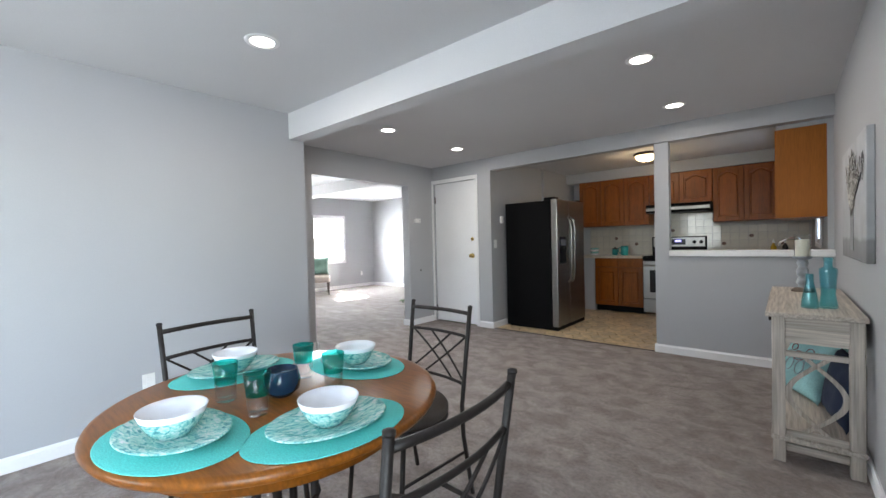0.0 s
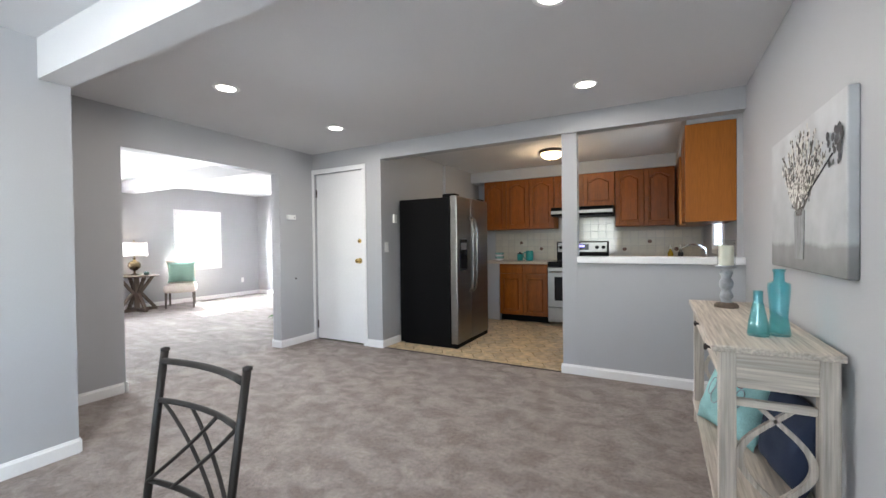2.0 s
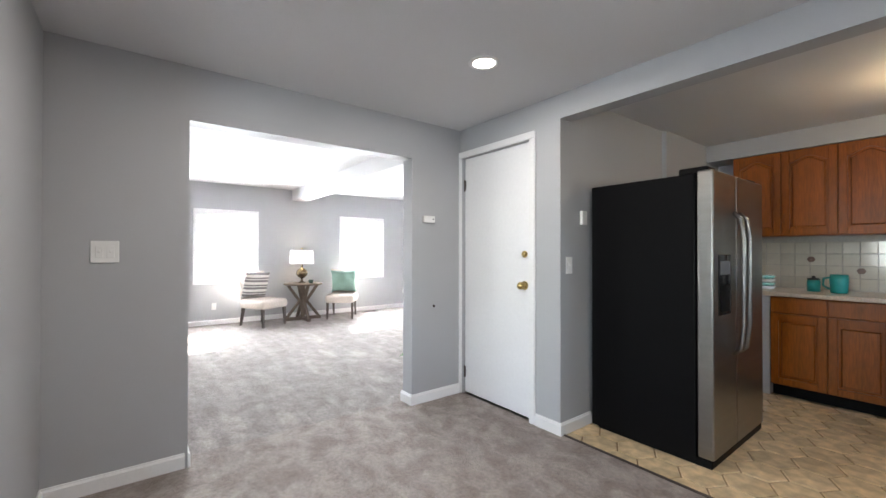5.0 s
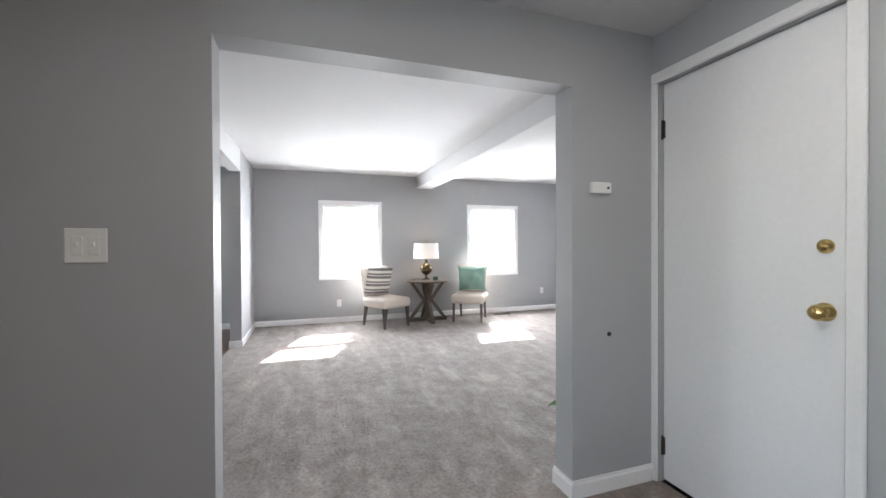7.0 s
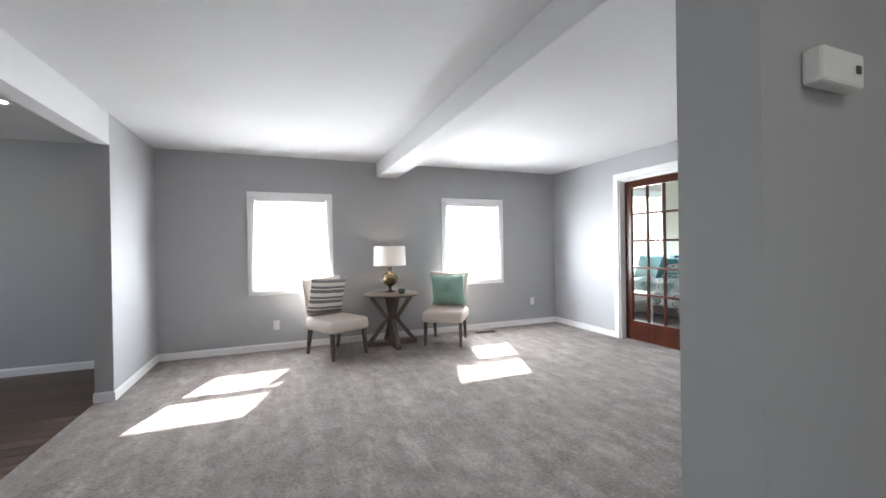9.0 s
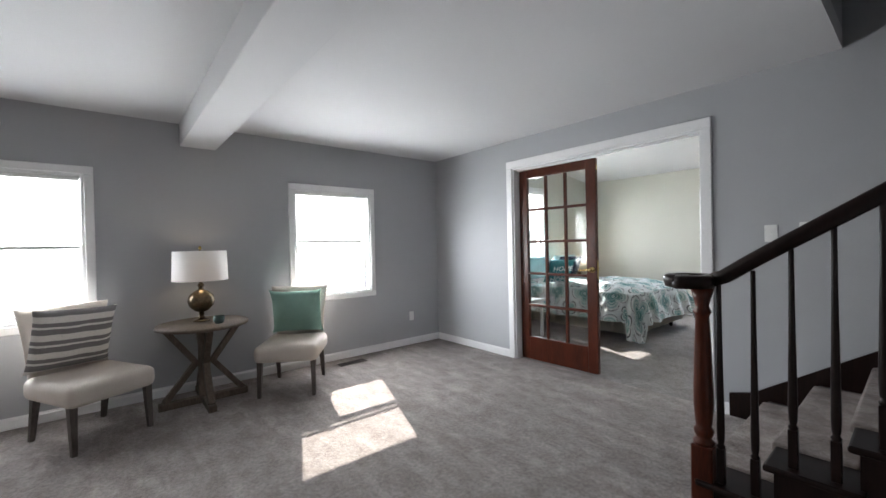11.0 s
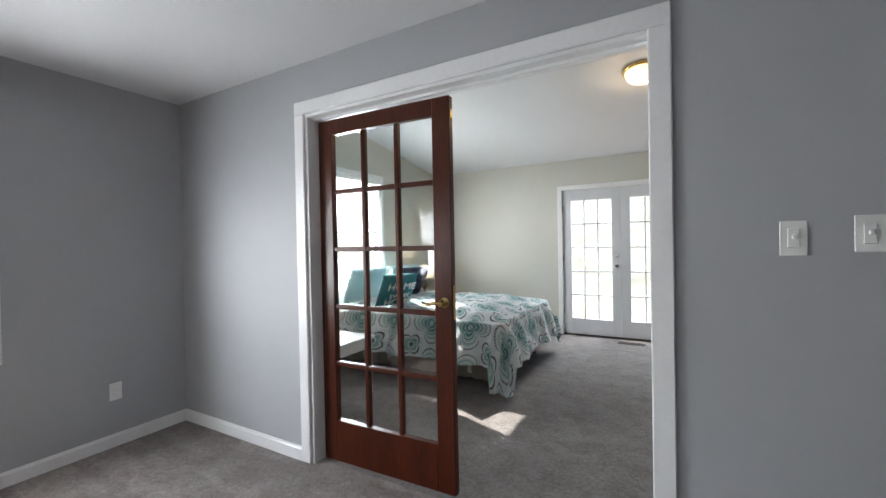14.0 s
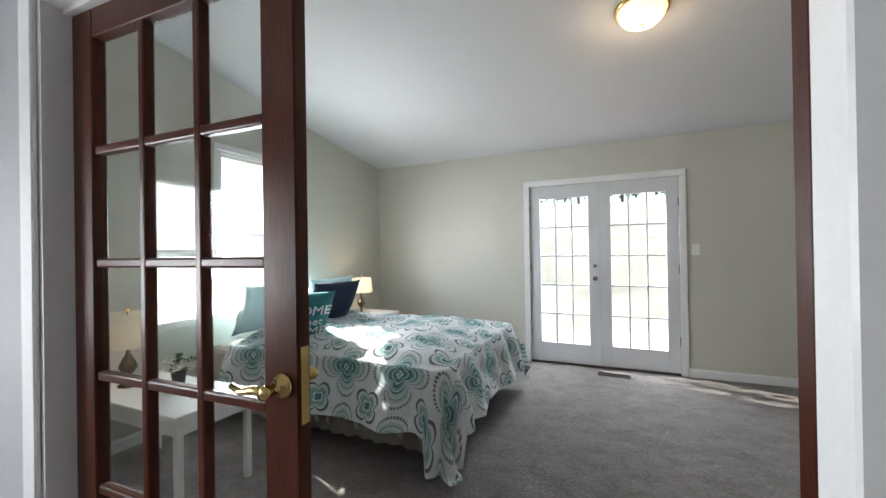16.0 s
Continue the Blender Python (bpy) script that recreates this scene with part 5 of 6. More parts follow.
nearcab = cabinet("wall_cabinet", -0.62, -0.02, 1.345, 2.135, 0.343, 2, True, "honey oak wall cabinet, its plain orange end panel coloured as lit", pose(-0.345, 5.468, 0, 0, 0, -90))
part("end_panel", box(B(), (-0.0185, 0.001, 1.345), (0.0, 0.343, 2.135)), OAKLIT, nearcab, "plain orange oak end panel in the lit tone")
sof = B()
box(sof, (XK, UY - 0.01, 2.192), (XKR, KY, 2.36))
box(sof, (-0.335, 6.10, 2.192), (XKR, UY - 0.01, 2.36))
box(sof, (-0.335, YK2, 2.137), (XKR, 6.10, 2.36))
setting("soffit_kitchen", sof, WALL, "painted soffit above the wall cabinets", "soffit")
cabinet("base_cabinet", -2.71, -1.965, 0.0, 0.872, KY - 7.49, 2, False, "honey oak base cabinet with two drawers", pose(0, 7.49, 0), 0.13, True)
cabinet("base_cabinet", -1.18, -0.62, 0.0, 0.872, KY - 7.49, 1, False, "honey oak base cabinet beside the range", pose(0, 7.49, 0), 0.13, True)
cabinet("base_cabinet", -1.98, -0.02, 0.0, 0.872, 0.6, 3, False, "honey oak sink base cabinet behind the half wall", pose(-0.61, 5.485, 0, 0, 0, -90), 0.13, True)
setting("wall_counter_end", box(B(), (-2.97, 7.50, 0), (-2.713, KY, 0.872)), WALL, "low painted filler wall under the counter end", "wall")
cn = thing("countertop", pose(0, 0, 0), "speckled beige laminate countertop with square edge", "countertop")
part("left_top", box(B(), (-3.0, 7.46, 0.873), (-1.962, KY - 0.001, 0.912), 0.008, 2), COUNTER, cn)
part("corner_top", box(B(), (-1.182, 7.46, 0.873), (-0.001, KY - 0.001, 0.912), 0.008, 2), COUNTER, cn)
part("sink_top", box(B(), (-0.645, YK2 + 0.001, 0.873), (-0.001, 7.459, 0.912), 0.008, 2), COUNTER, cn)
bs = thing("tile_backsplash", pose(0, 0, 0), "cream glazed tile backsplash with brown motifs", "backsplash", kind="structure")
part("grout", box(B(), (-3.0, KY - 0.006, 0.912), (-0.001, KY - 0.0005, 1.70)), GROUT, bs)

# refrigerator, its doors facing +x
rf = thing("refrigerator", pose(-3.305, 5.665, 0), "side-by-side refrigerator, stainless doors and black sides", "refrigerator")
part("body", box(B(), (0.0, 0.0, 0.012), (0.68, 0.91, 1.722), 0.008, 2), BLACK, rf)
part("base_grille", box(B(), (0.05, 0.004, 0.0), (0.765, 0.906, 0.045), 0.004), BLACK, rf)
for y0, y1, nm in ((0.002, 0.375, "freezer_door"), (0.381, 0.908, "fresh_food_door")):
    d = part(nm, box(B(), (0.686, y0, 0.05), (0.775, y1, 1.735), 0.012, 3), STEEL, rf)
    yh = 0.325 if nm == "freezer_door" else 0.43
    hb = B()
    tube(hb, [(0.775, yh, 0.62), (0.815, yh, 0.66), (0.828, yh, 0.80), (0.83, yh, 1.10), (0.828, yh, 1.34), (0.815, yh, 1.46), (0.775, yh, 1.50)], 0.013, 10)
    part("handle", hb, STEEL, d, "curved stainless bar handle")
    if nm == "freezer_door":
        part("dispenser", box(B(), (0.772, 0.07, 0.88), (0.778, 0.27, 1.24), 0.002), BLACKGLASS, d, "black water dispenser")
        part("dispenser_recess", box(B(), (0.7785, 0.09, 0.90), (0.780, 0.25, 1.06), 0.0005), BLACK, d)
        part("control_strip", box(B(), (0.7785, 0.09, 1.12), (0.780, 0.25, 1.20), 0.0005), material("grey_control_strip", (0.10, 0.10, 0.11), 0.3), d)
hc = box(B(), (0.58, 0.02, 1.72), (0.74, 0.14, 1.762), 0.008)
part("hinge_cover", hc, BLACK, rf)
part("hinge_cover", box(B(), (0.58, 0.77, 1.72), (0.74, 0.89, 1.762), 0.008), BLACK, rf)

# range, facing -y
rg = thing("range", pose(-1.955, 7.44, 0), "stainless electric range with black glass oven window", "stove")
part("body", box(B(), (0.0, 0.03, 0.04), (0.76, 0.655, 0.90), 0.004), BLACK, rg)
part("cooktop", box(B(), (-0.003, 0.0, 0.90), (0.763, 0.655, 0.915), 0.004), BLACKGLASS, rg)
od = part("oven_door", box(B(), (0.006, -0.012, 0.265), (0.754, 0.03, 0.835), 0.006, 2), STEEL, rg)
part("oven_window", box(B(), (0.10, -0.015, 0.36), (0.66, -0.0125, 0.70), 0.001), BLACKGLASS, od)
oh = tube(B(), [(0.05, -0.012, 0.765), (0.05, -0.055, 0.77), (0.08, -0.062, 0.77), (0.68, -0.062, 0.77), (0.71, -0.055, 0.77), (0.71, -0.012, 0.765)], 0.012, 10)
part("oven_handle", oh, STEEL, od)
part("drawer", box(B(), (0.006, -0.01, 0.05), (0.754, 0.03, 0.255), 0.006, 2), STEEL, rg)
part("front_trim", box(B(), (0.002, -0.004, 0.84), (0.758, 0.03, 0.897), 0.003), BLACK, rg)
cp = part("control_panel", box(B(), (0.0, 0.60, 0.915), (0.76, 0.66, 1.20), 0.008, 2), BLACK, rg)
part("panel_face", box(B(), (0.02, 0.594, 1.04), (0.74, 0.601, 1.185), 0.003), STEEL, cp)
part("display", box(B(), (0.28, 0.5915, 1.07), (0.48, 0.594, 1.16), 0.001), BLACKGLASS, cp)
part("clock_digits", box(B(), (0.335, 0.590, 1.115), (0.42, 0.5914, 1.145)), glowing("blue_display", (0.15, 0.12, 1.0), 0.25), cp)
for x in (0.07, 0.16, 0.60, 0.69):
    kb = lathe(B(), [(0, 0), (0.026, 0), (0.025, 0.018), (0.016, 0.026), (0, 0.028)], 20)
    bmesh.ops.rotate(kb, verts=kb.verts, matrix=Matrix.Rotation(radians(90), 3, "X"))
    bmesh.ops.translate(kb, verts=kb.verts, vec=(x, 0.594, 1.11))
    part("knob", kb, BLACK, cp)
for x, y, r in ((0.19, 0.17, 0.11), (0.57, 0.17, 0.09), (0.19, 0.43, 0.08), (0.57, 0.43, 0.11)):
    part("burner_ring", tube(B(), [(x + r * math.cos(k * math.pi / 16), y + r * math.sin(k * math.pi / 16), 0.9152) for k in range(32)], 0.0012, 4, True), DARKGREY, rg)
tw = B()
prof = [(-0.045, 0.60), (-0.047, 0.77), (-0.062, 0.786), (-0.078, 0.77), (-0.080, 0.42)]
rows = []
for i in range(9):
    u = i / 8
    rows.append([tw.verts.new((0.37 + 0.19 * u, y - 0.006 * math.sin(u * 9) * (1 - (z - 0.4) / 0.4), z)) for y, z in prof])
for a, b in zip(rows, rows[1:]):
    for k in range(len(prof) - 1):
        tw.faces.new((a[k], b[k], b[k + 1], a[k + 1])).smooth = True
bmesh.ops.solidify(tw, geom=tw.faces[:], thickness=0.006)
towel = thing("dish_towel", pose(-1.955, 7.44, 0), "dark red dish towel over the oven handle", "towel")
part("cloth", tw, RED, towel)
hd = thing("range_hood", pose(-1.94, 7.60, 1.575), "slim black range hood with a stainless lip", "range hood")
part("shell", prism(B(), [(0.0, 0.03), (0.03, 0.0), (0.49, 0.0), (0.49, 0.126), (0.03, 0.126), (0.0, 0.09)], "x", 0.0, 0.85), BLACK, hd)
part("steel_lip", box(B(), (0.004, -0.004, 0.030), (0.846, 0.02, 0.075), 0.002), STEEL, hd)
part("filter", box(B(), (0.06, 0.06, -0.006), (0.79, 0.44, -0.001)), DARKGREY, hd)

# things on the counters
mg = thing("pitcher", pose(-2.30, 7.72, 0.9125), "turquoise enamel pitcher on the counter", "pitcher")
part("body", lathe(B(), [(0, 0), (0.05, 0), (0.055, 0.01), (0.06, 0.11), (0.056, 0.155), (0.052, 0.155), (0.055, 0.11), (0.05, 0.012), (0, 0.01)], 24), TURQ, mg)
part("handle", tube(B(), [(-0.055, 0, 0.13), (-0.095, 0, 0.12), (-0.10, 0, 0.06), (-0.057, 0, 0.03)], 0.008, 8), TURQ, mg)
cn2 = thing("canister", pose(-2.47, 7.78, 0.9125), "small turquoise canister on the counter", "canister")
part("body", lathe(B(), [(0, 0), (0.045, 0), (0.046, 0.09), (0.04, 0.10), (0, 0.10)], 24), TURQ, cn2)
part("lid", lathe(B(), [(0.042, 0.10), (0.044, 0.112), (0.012, 0.12), (0.012, 0.135), (0, 0.137)], 24), DARKGREY, cn2, "dark lid")
jr = thing("jar_stack", pose(-2.80, 7.75, 0.9125), "stack of patterned white bowls on the counter", "bowls")
for k in range(4):
    part("bowl", lathe(B(), [(0, k * 0.032), (0.055, k * 0.032), (0.075, k * 0.032 + 0.028), (0.07, k * 0.032 + 0.029), (0, k * 0.032 + 0.01)], 22), MARBLED if k % 2 else BOWLWHITE, jr)
fc = thing("faucet", pose(-0.10, 6.55, 0.9125), "curved chrome kitchen faucet behind the ledge", "faucet")
part("spout", tube(B(), [(0, 0, 0), (0, 0, 0.12), (-0.02, 0, 0.19), (-0.08, 0, 0.235), (-0.16, 0, 0.235), (-0.22, 0, 0.20), (-0.235, 0, 0.16)], [0.02, 0.018, 0.016, 0.015, 0.014, 0.013, 0.013], 12), CHROME, fc)
part("base", lathe(B(), [(0, 0), (0.035, 0), (0.033, 0.012), (0.02, 0.018), (0, 0.018)], 20), CHROME, fc)
part("lever", tube(B(), [(0, 0.0, 0.10), (0, 0.05, 0.12), (0, 0.10, 0.15)], [0.012, 0.009, 0.007], 8), CHROME, fc)
sk = thing("sink", pose(-0.34, 6.55, 0.9122), "stainless sink set into the counter", "sink")
part("rim", tube(B(), [(-0.2, -0.36, 0.004), (0.17, -0.36, 0.004), (0.17, 0.36, 0.004), (-0.2, 0.36, 0.004)], 0.008, 6, True), STEEL, sk)
part("basin", box(B(), (-0.19, -0.35, 0.0), (0.16, 0.35, 0.003)), STEEL, sk)
for x, y, mat, label in ((-0.40, 7.82, material("amber_soap", (0.45, 0.30, 0.03), 0.2), "amber dish soap bottle by the sink"), (-0.28, 7.88, DARKGREY, "dark bottle on the counter corner")):
    sp_ = thing("soap_bottle", pose(x, y, 0.9125), label, "bottle")
    part("bottle", lathe(B(), [(0, 0), (0.032, 0), (0.034, 0.01), (0.033, 0.12), (0.014, 0.15), (0.013, 0.17), (0, 0.17)], 20), mat, sp_)
    part("cap", lathe(B(), [(0.014, 0.17), (0.015, 0.20), (0.006, 0.205), (0.005, 0.225), (0, 0.225)], 14), WHITEPLASTIC, sp_)

# ---- living room ----
def slipper_chair(m, label):
    """Armless upholstered chair facing local +x, its base point on the floor under the seat."""
    t = thing("accent_chair", m, label, "chair", "accent chairs")
    seat = box(B(), (-0.27, -0.27, 0.30), (0.29, 0.27, 0.445), 0.05, 4)
    for v in seat.verts:
        if v.co.z > 0.40:
            v.co.z += 0.025 * (1 - (v.co.x / 0.3) ** 2) * (1 - (v.co.y / 0.3) ** 2)
    for f in seat.faces:
        f.smooth = True
    part("seat", seat, LINEN, t)
    back = B()
    n, k = 12, 14
    g = {}
    for side in (0, 1):
        for i in range(n + 1):
            for j in range(k + 1):
                u, v = 2 * i / n - 1, j / k
                wid = 0.22 + 0.055 * v ** 2.2
                z = 0.36 + 0.54 * v + 0.012 * u * u * v
                wing = 0.05 * abs(u) ** 3 * v
                x = -0.235 - 0.10 * v + wing - side * (0.085 - 0.03 * v)
                edge = i in (0, n) or j == k
                if edge:
                    x += 0.018 if side else -0.018
                g[side, i, j] = back.verts.new((x, u * wid, z))
    for i in range(n):
        for j in range(k):
            back.faces.new((g[0, i, j], g[0, i + 1, j], g[0, i + 1, j + 1], g[0, i, j + 1])).smooth = True
            back.faces.new((g[1, i, j], g[1, i, j + 1], g[1, i + 1, j + 1], g[1, i + 1, j])).smooth = True
    for i in range(n):
        for j in (0, k):
            back.faces.new((g[0, i, j], g[1, i, j], g[1, i + 1, j], g[0, i + 1, j])).smooth = True
    for j in range(k):
        for i in (0, n):
            back.faces.new((g[0, i, j], g[0, i, j + 1], g[1, i, j + 1], g[1, i, j])).smooth = True
    bmesh.ops.recalc_face_normals(back, faces=back.faces)
    part("backrest", back, LINEN, t)
    for x, y, dx in ((0.235, 0.225, 0.02), (0.235, -0.225, 0.02), (-0.23, 0.21, -0.06), (-0.23, -0.21, -0.06)):
        lg_ = B()
        a, b = 0.014, 0.022
        lo = [lg_.verts.new((x + dx + p * a, y * 1.02 + q * a, 0)) for p, q in ((-1, -1), (1, -1), (1, 1), (-1, 1))]
        hi = [lg_.verts.new((x + p * b, y + q * b, 0.31)) for p, q in ((-1, -1), (1, -1), (1, 1), (-1, 1))]
        lg_.faces.new(lo[::-1])
        lg_.faces.new(hi)
        for q in range(4):
            lg_.faces.new((lo[q], lo[(q + 1) % 4], hi[(q + 1) % 4], hi[q]))
        part("leg", lg_, DARKLEG, t, "tapered grey-brown wooden leg")
    return t


slipper_chair(pose(-8.98, 4.77, 0, 0, 0, 28), "cream upholstered accent chair angled toward the room")
slipper_chair(pose(-8.97, 6.19, 0, 0, 0, -33), "cream upholstered accent chair beside the side table")
p1 = thing("striped_pillow", pose(-8.98, 4.77, 0, 0, 0, 28) @ pose(-0.205, -0.035, 0.465, 12, 3, 90), "grey and white striped throw pillow on a chair", "pillow")
part("cover", cushion(B(), 0.50, 0.45, 0.12, wrinkle=0.016), STRIPES, p1)
p2 = thing("green_pillow", pose(-8.97, 6.19, 0, 0, 0, -33) @ pose(-0.205, 0.0, 0.465, 12, 0, 90), "sage green throw pillow on a chair", "pillow")
part("cover", cushion(B(), 0.49, 0.44, 0.12, pinch=0.09, wrinkle=0.016, seed=5), SAGE, p2)
stb = thing("side_table", pose(-9.13, 5.49, 0, 0, 0, -20), "round weathered wood side table with crossed legs", "table")
part("top", lathe(B(), [(0, 0.645), (0.325, 0.645), (0.345, 0.652), (0.347, 0.668), (0.34, 0.678), (0, 0.68)], 48), GREYWOOD, stb)
part("post", box(B(), (-0.04, -0.04, 0.05), (0.04, 0.04, 0.645), 0.006), GREYWOOD, stb)
for k in range(4):
    a = radians(20 + 90 * k)
    c, s = math.cos(a), math.sin(a)
    part("brace", bar(B(), (c * 0.05, s * 0.05, 0.33), (c * 0.27, s * 0.27, 0.64), 0.05, 0.045, 0.004), GREYWOOD, stb)
    part("brace", bar(B(), (c * 0.05, s * 0.05, 0.36), (c * 0.29, s * 0.29, 0.055), 0.05, 0.045, 0.004), GREYWOOD, stb)
    part("foot", bar(B(), (c * 0.03, s * 0.03, 0.03), (c * 0.33, s * 0.33, 0.03), 0.055, 0.06, 0.004, "X"), GREYWOOD, stb)


def table_lamp(m, label, body, shade_r0, shade_r1, z0, z1, bodymat, glow, power):
    t = thing("table_lamp", m, label, "lamp")
    part("base", lathe(B(), body, 28), bodymat, t)
    top = body[-1][1]
    part("harp", rod(B(), (0, 0, top), (0, 0, z1 + 0.01), 0.004, n=8), BRASS, t)
    part("finial", lathe(B(), [(0, 0), (0.011, 0.006), (0.014, 0.018), (0.006, 0.03), (0, 0.034)], 12, (0, 0, z1 + 0.01)), BRASS, t)
    part("shade", lathe(B(), [(shade_r0, z0), (shade_r1, z1), (shade_r1 - 0.003, z1), (shade_r0 - 0.003, z0)], 40), glow, t, "pale fabric drum shade")
    loc = m @ Vector((0, 0, (z0 + z1) / 2))
    lamp_light("bulb", loc, power, 0.04, (1.0, 0.80, 0.58), False)


def shade_cloth(name, colour):
    m = bpy.data.materials.new(name)
    m.use_nodes = True
    nt, b = mix_nodes(m)
    tr, mx = nt.nodes.new("ShaderNodeBsdfTranslucent"), nt.nodes.new("ShaderNodeMixShader")
    tr.inputs["Color"].default_value = (*colour, 1)
    b.inputs["Base Color"].default_value = (*colour, 1)
    b.inputs["Roughness"].default_value = 0.9
    mx.inputs[0].default_value = 0.45
    nt.links.new(b.outputs[0], mx.inputs[1])
    nt.links.new(tr.outputs[0], mx.inputs[2])
    nt.links.new(mx.outputs[0], nt.nodes["Material Output"].inputs[0])
    return m


SHADEWHITE = shade_cloth("white_shade_cloth", (0.82, 0.81, 0.81))
table_lamp(pose(-9.20, 5.49, 0.6805), "table lamp with bronze glass ball and white drum shade",
           [(0, 0), (0.065, 0), (0.065, 0.012), (0.03, 0.02), (0.016, 0.05), (0.022, 0.06), (0.016, 0.075), (0.05, 0.09), (0.092, 0.13), (0.104, 0.175), (0.09, 0.225), (0.05, 0.26), (0.02, 0.275), (0.02, 0.30), (0.028, 0.305), (0.012, 0.33), (0.01, 0.36)],
           0.212, 0.203, 0.352, 0.605, MERCURY, SHADEWHITE, 0.35)
cu = thing("candle_cup", pose(-8.97, 5.58, 0.6805), "small ribbed green glass candle cup", "candle holder")
part("cup", lathe(B(), [(0, 0), (0.032, 0), (0.042, 0.02), (0.044, 0.06), (0.04, 0.06), (0.036, 0.02), (0, 0.012)], 20), material("dark_green_glass", (0.06, 0.10, 0.09), 0.12), cu)


def potted_plant(m, label, h, spread, seed, leaves=(LEAF,)):
    t = thing("potted_plant", m, label, "plant")
    r = random.Random(seed)
    part("pot", lathe(B(), [(0, 0), (0.07, 0), (0.085, 0.14), (0.09, 0.15), (0.08, 0.15), (0.075, 0.13), (0, 0.13)], 24), DARKGREY, t)
    st = B()
    for k in range(16):
        a, e = r.uniform(0, 6.28), r.uniform(0.25, 1.0)
        tip = (math.cos(a) * spread * e, math.sin(a) * spread * e, 0.15 + h * r.uniform(0.55, 1.0) * (1.1 - 0.5 * e))
        tube(st, [(0, 0, 0.12), (tip[0] * 0.4, tip[1] * 0.4, 0.12 + (tip[2] - 0.12) * 0.7), tip], 0.003, 5)
        lf = B()
        ln, wd = r.uniform(0.09, 0.15), r.uniform(0.025, 0.04)
        mid = [(0, 0, 0), (ln * 0.35, 0, 0.012), (ln * 0.7, 0, 0.006), (ln, 0, -0.02)]
        ws = [0.002, wd, wd * 0.8, 0.001]
        va = [lf.verts.new((x, -w, z + 0.008)) for (x, _, z), w in zip(mid, ws)]
        vb = [lf.verts.new((x, 0, z)) for x, _, z in mid]
        vc = [lf.verts.new((x, w, z + 0.008)) for (x, _, z), w in zip(mid, ws)]
        for p_, q_ in ((va, vb), (vb, vc)):
            for i in range(3):
                lf.faces.new((p_[i], p_[i + 1], q_[i + 1], q_[i])).smooth = True
        part("leaf", lf, leaves[k % len(leaves)], t).matrix_basis = pose(*tip, r.uniform(-30, 30), r.uniform(-20, 40), math.degrees(a))
    part("stems", st, LEAF, t)


potted_plant(pose(-4.72, 5.10, 0), "small leafy houseplant in a dark pot", 0.24, 0.06, 2)
potted_plant(pose(-5.62, 2.83, 0), "low houseplant with red, white and green leaves by the entry", 0.03, 0.09, 9, (PETAL, RED, LEAF))

# ---- stairs ----
RUN, RISE, SX, SY0, SY1, STEPS = 0.254, 0.173, -5.86, 7.00, YL, 9
stair = thing("staircase", pose(0, 0, 0), "dark wooden stairs with a grey carpet runner", "stairs", kind="structure")
for k in range(STEPS):
    x, z = SX + RUN * k, RISE * (k + 1)
    part("riser", box(B(), (x, SY0 + 0.02, z - RISE), (x + 0.02, SY1 - 0.022, z - 0.028)), STAIRWOOD, stair)
    part("tread", box(B(), (x - 0.03, SY0 - 0.03, z - 0.028), (x + RUN + 0.02, SY1 - 0.022, z), 0.01, 2), STAIRWOOD, stair)
    run = B()
    box(run, (x - 0.042, SY0 + 0.20, z - 0.034), (x + RUN - 0.012, SY1 - 0.10, z + 0.014), 0.012, 2)
    box(run, (x - 0.014, SY0 + 0.20, z - RISE + 0.014), (x - 0.001, SY1 - 0.10, z - 0.02))
    part("carpet_runner", run, CARPET, stair, "grey-brown carpet runner on the step")
pts = [(SX + 0.02, 0), (SX + 0.02, RISE - 0.03)]
for k in range(1, STEPS):
    pts += [(SX + 0.02 + RUN * k, RISE * k - 0.03), (SX + 0.02 + RUN * k, RISE * (k + 1) - 0.03)]
xe = SX + RUN * STEPS - 0.02
pts += [(xe, RISE * STEPS - 0.03), (xe, RISE * STEPS - 0.42), (SX + 0.24, 0)]
part("stringer", prism(B(), pts, "y", SY0, SY0 + 0.02), STAIRWOOD, stair)
setting("wall_under_stairs", prism(B(), [(SX + 0.25, 0), (XA2, 0), (XA2, 0.66), (SX + 0.27, 0.0)], "y", SY0 + 0.004, SY0 + 0.016), WALL, "painted panel under the stair stringer", "wall")
sl = RISE / RUN
sk_ = prism(B(), [(-6.115, 0), (-6.115, 0.165), (-5.98, 0.20), (xe, 0.20 + sl * (xe + 5.98)), (xe, -0.25 + sl * (xe + 5.98)), (SX + 0.1, 0)], "y", YL - 0.022, YL - 0.001)
setting("trim_stair_skirt", sk_, STAIRWOOD, "dark wooden skirt board along the stair wall", "stair trim")
rl = thing("stair_railing", pose(0, 0, 0), "dark wooden stair railing with turned newel and volute", "railing")
NX, NY = -5.865, 7.03
nw = B()
box(nw, (NX - 0.045, NY - 0.045, 0), (NX + 0.045, NY + 0.045, 0.33), 0.006)
lathe(nw, [(0, 0.33), (0.044, 0.33), (0.046, 0.345), (0.030, 0.36), (0.040, 0.38), (0.042, 0.40), (0.032, 0.415), (0.036, 0.44), (0.042, 0.52), (0.041, 0.60), (0.034, 0.80), (0.028, 0.93), (0.034, 0.945), (0.038, 0.955), (0.032, 0.968), (0.028, 0.98), (0.034, 1.01), (0.05, 1.063), (0, 1.063)], 28, (NX, NY, 0))
part("newel_post", nw, MAHOGANY, rl)
RAILSLOPE, RAILZ = 0.645, 1.200
x_end = -3.6
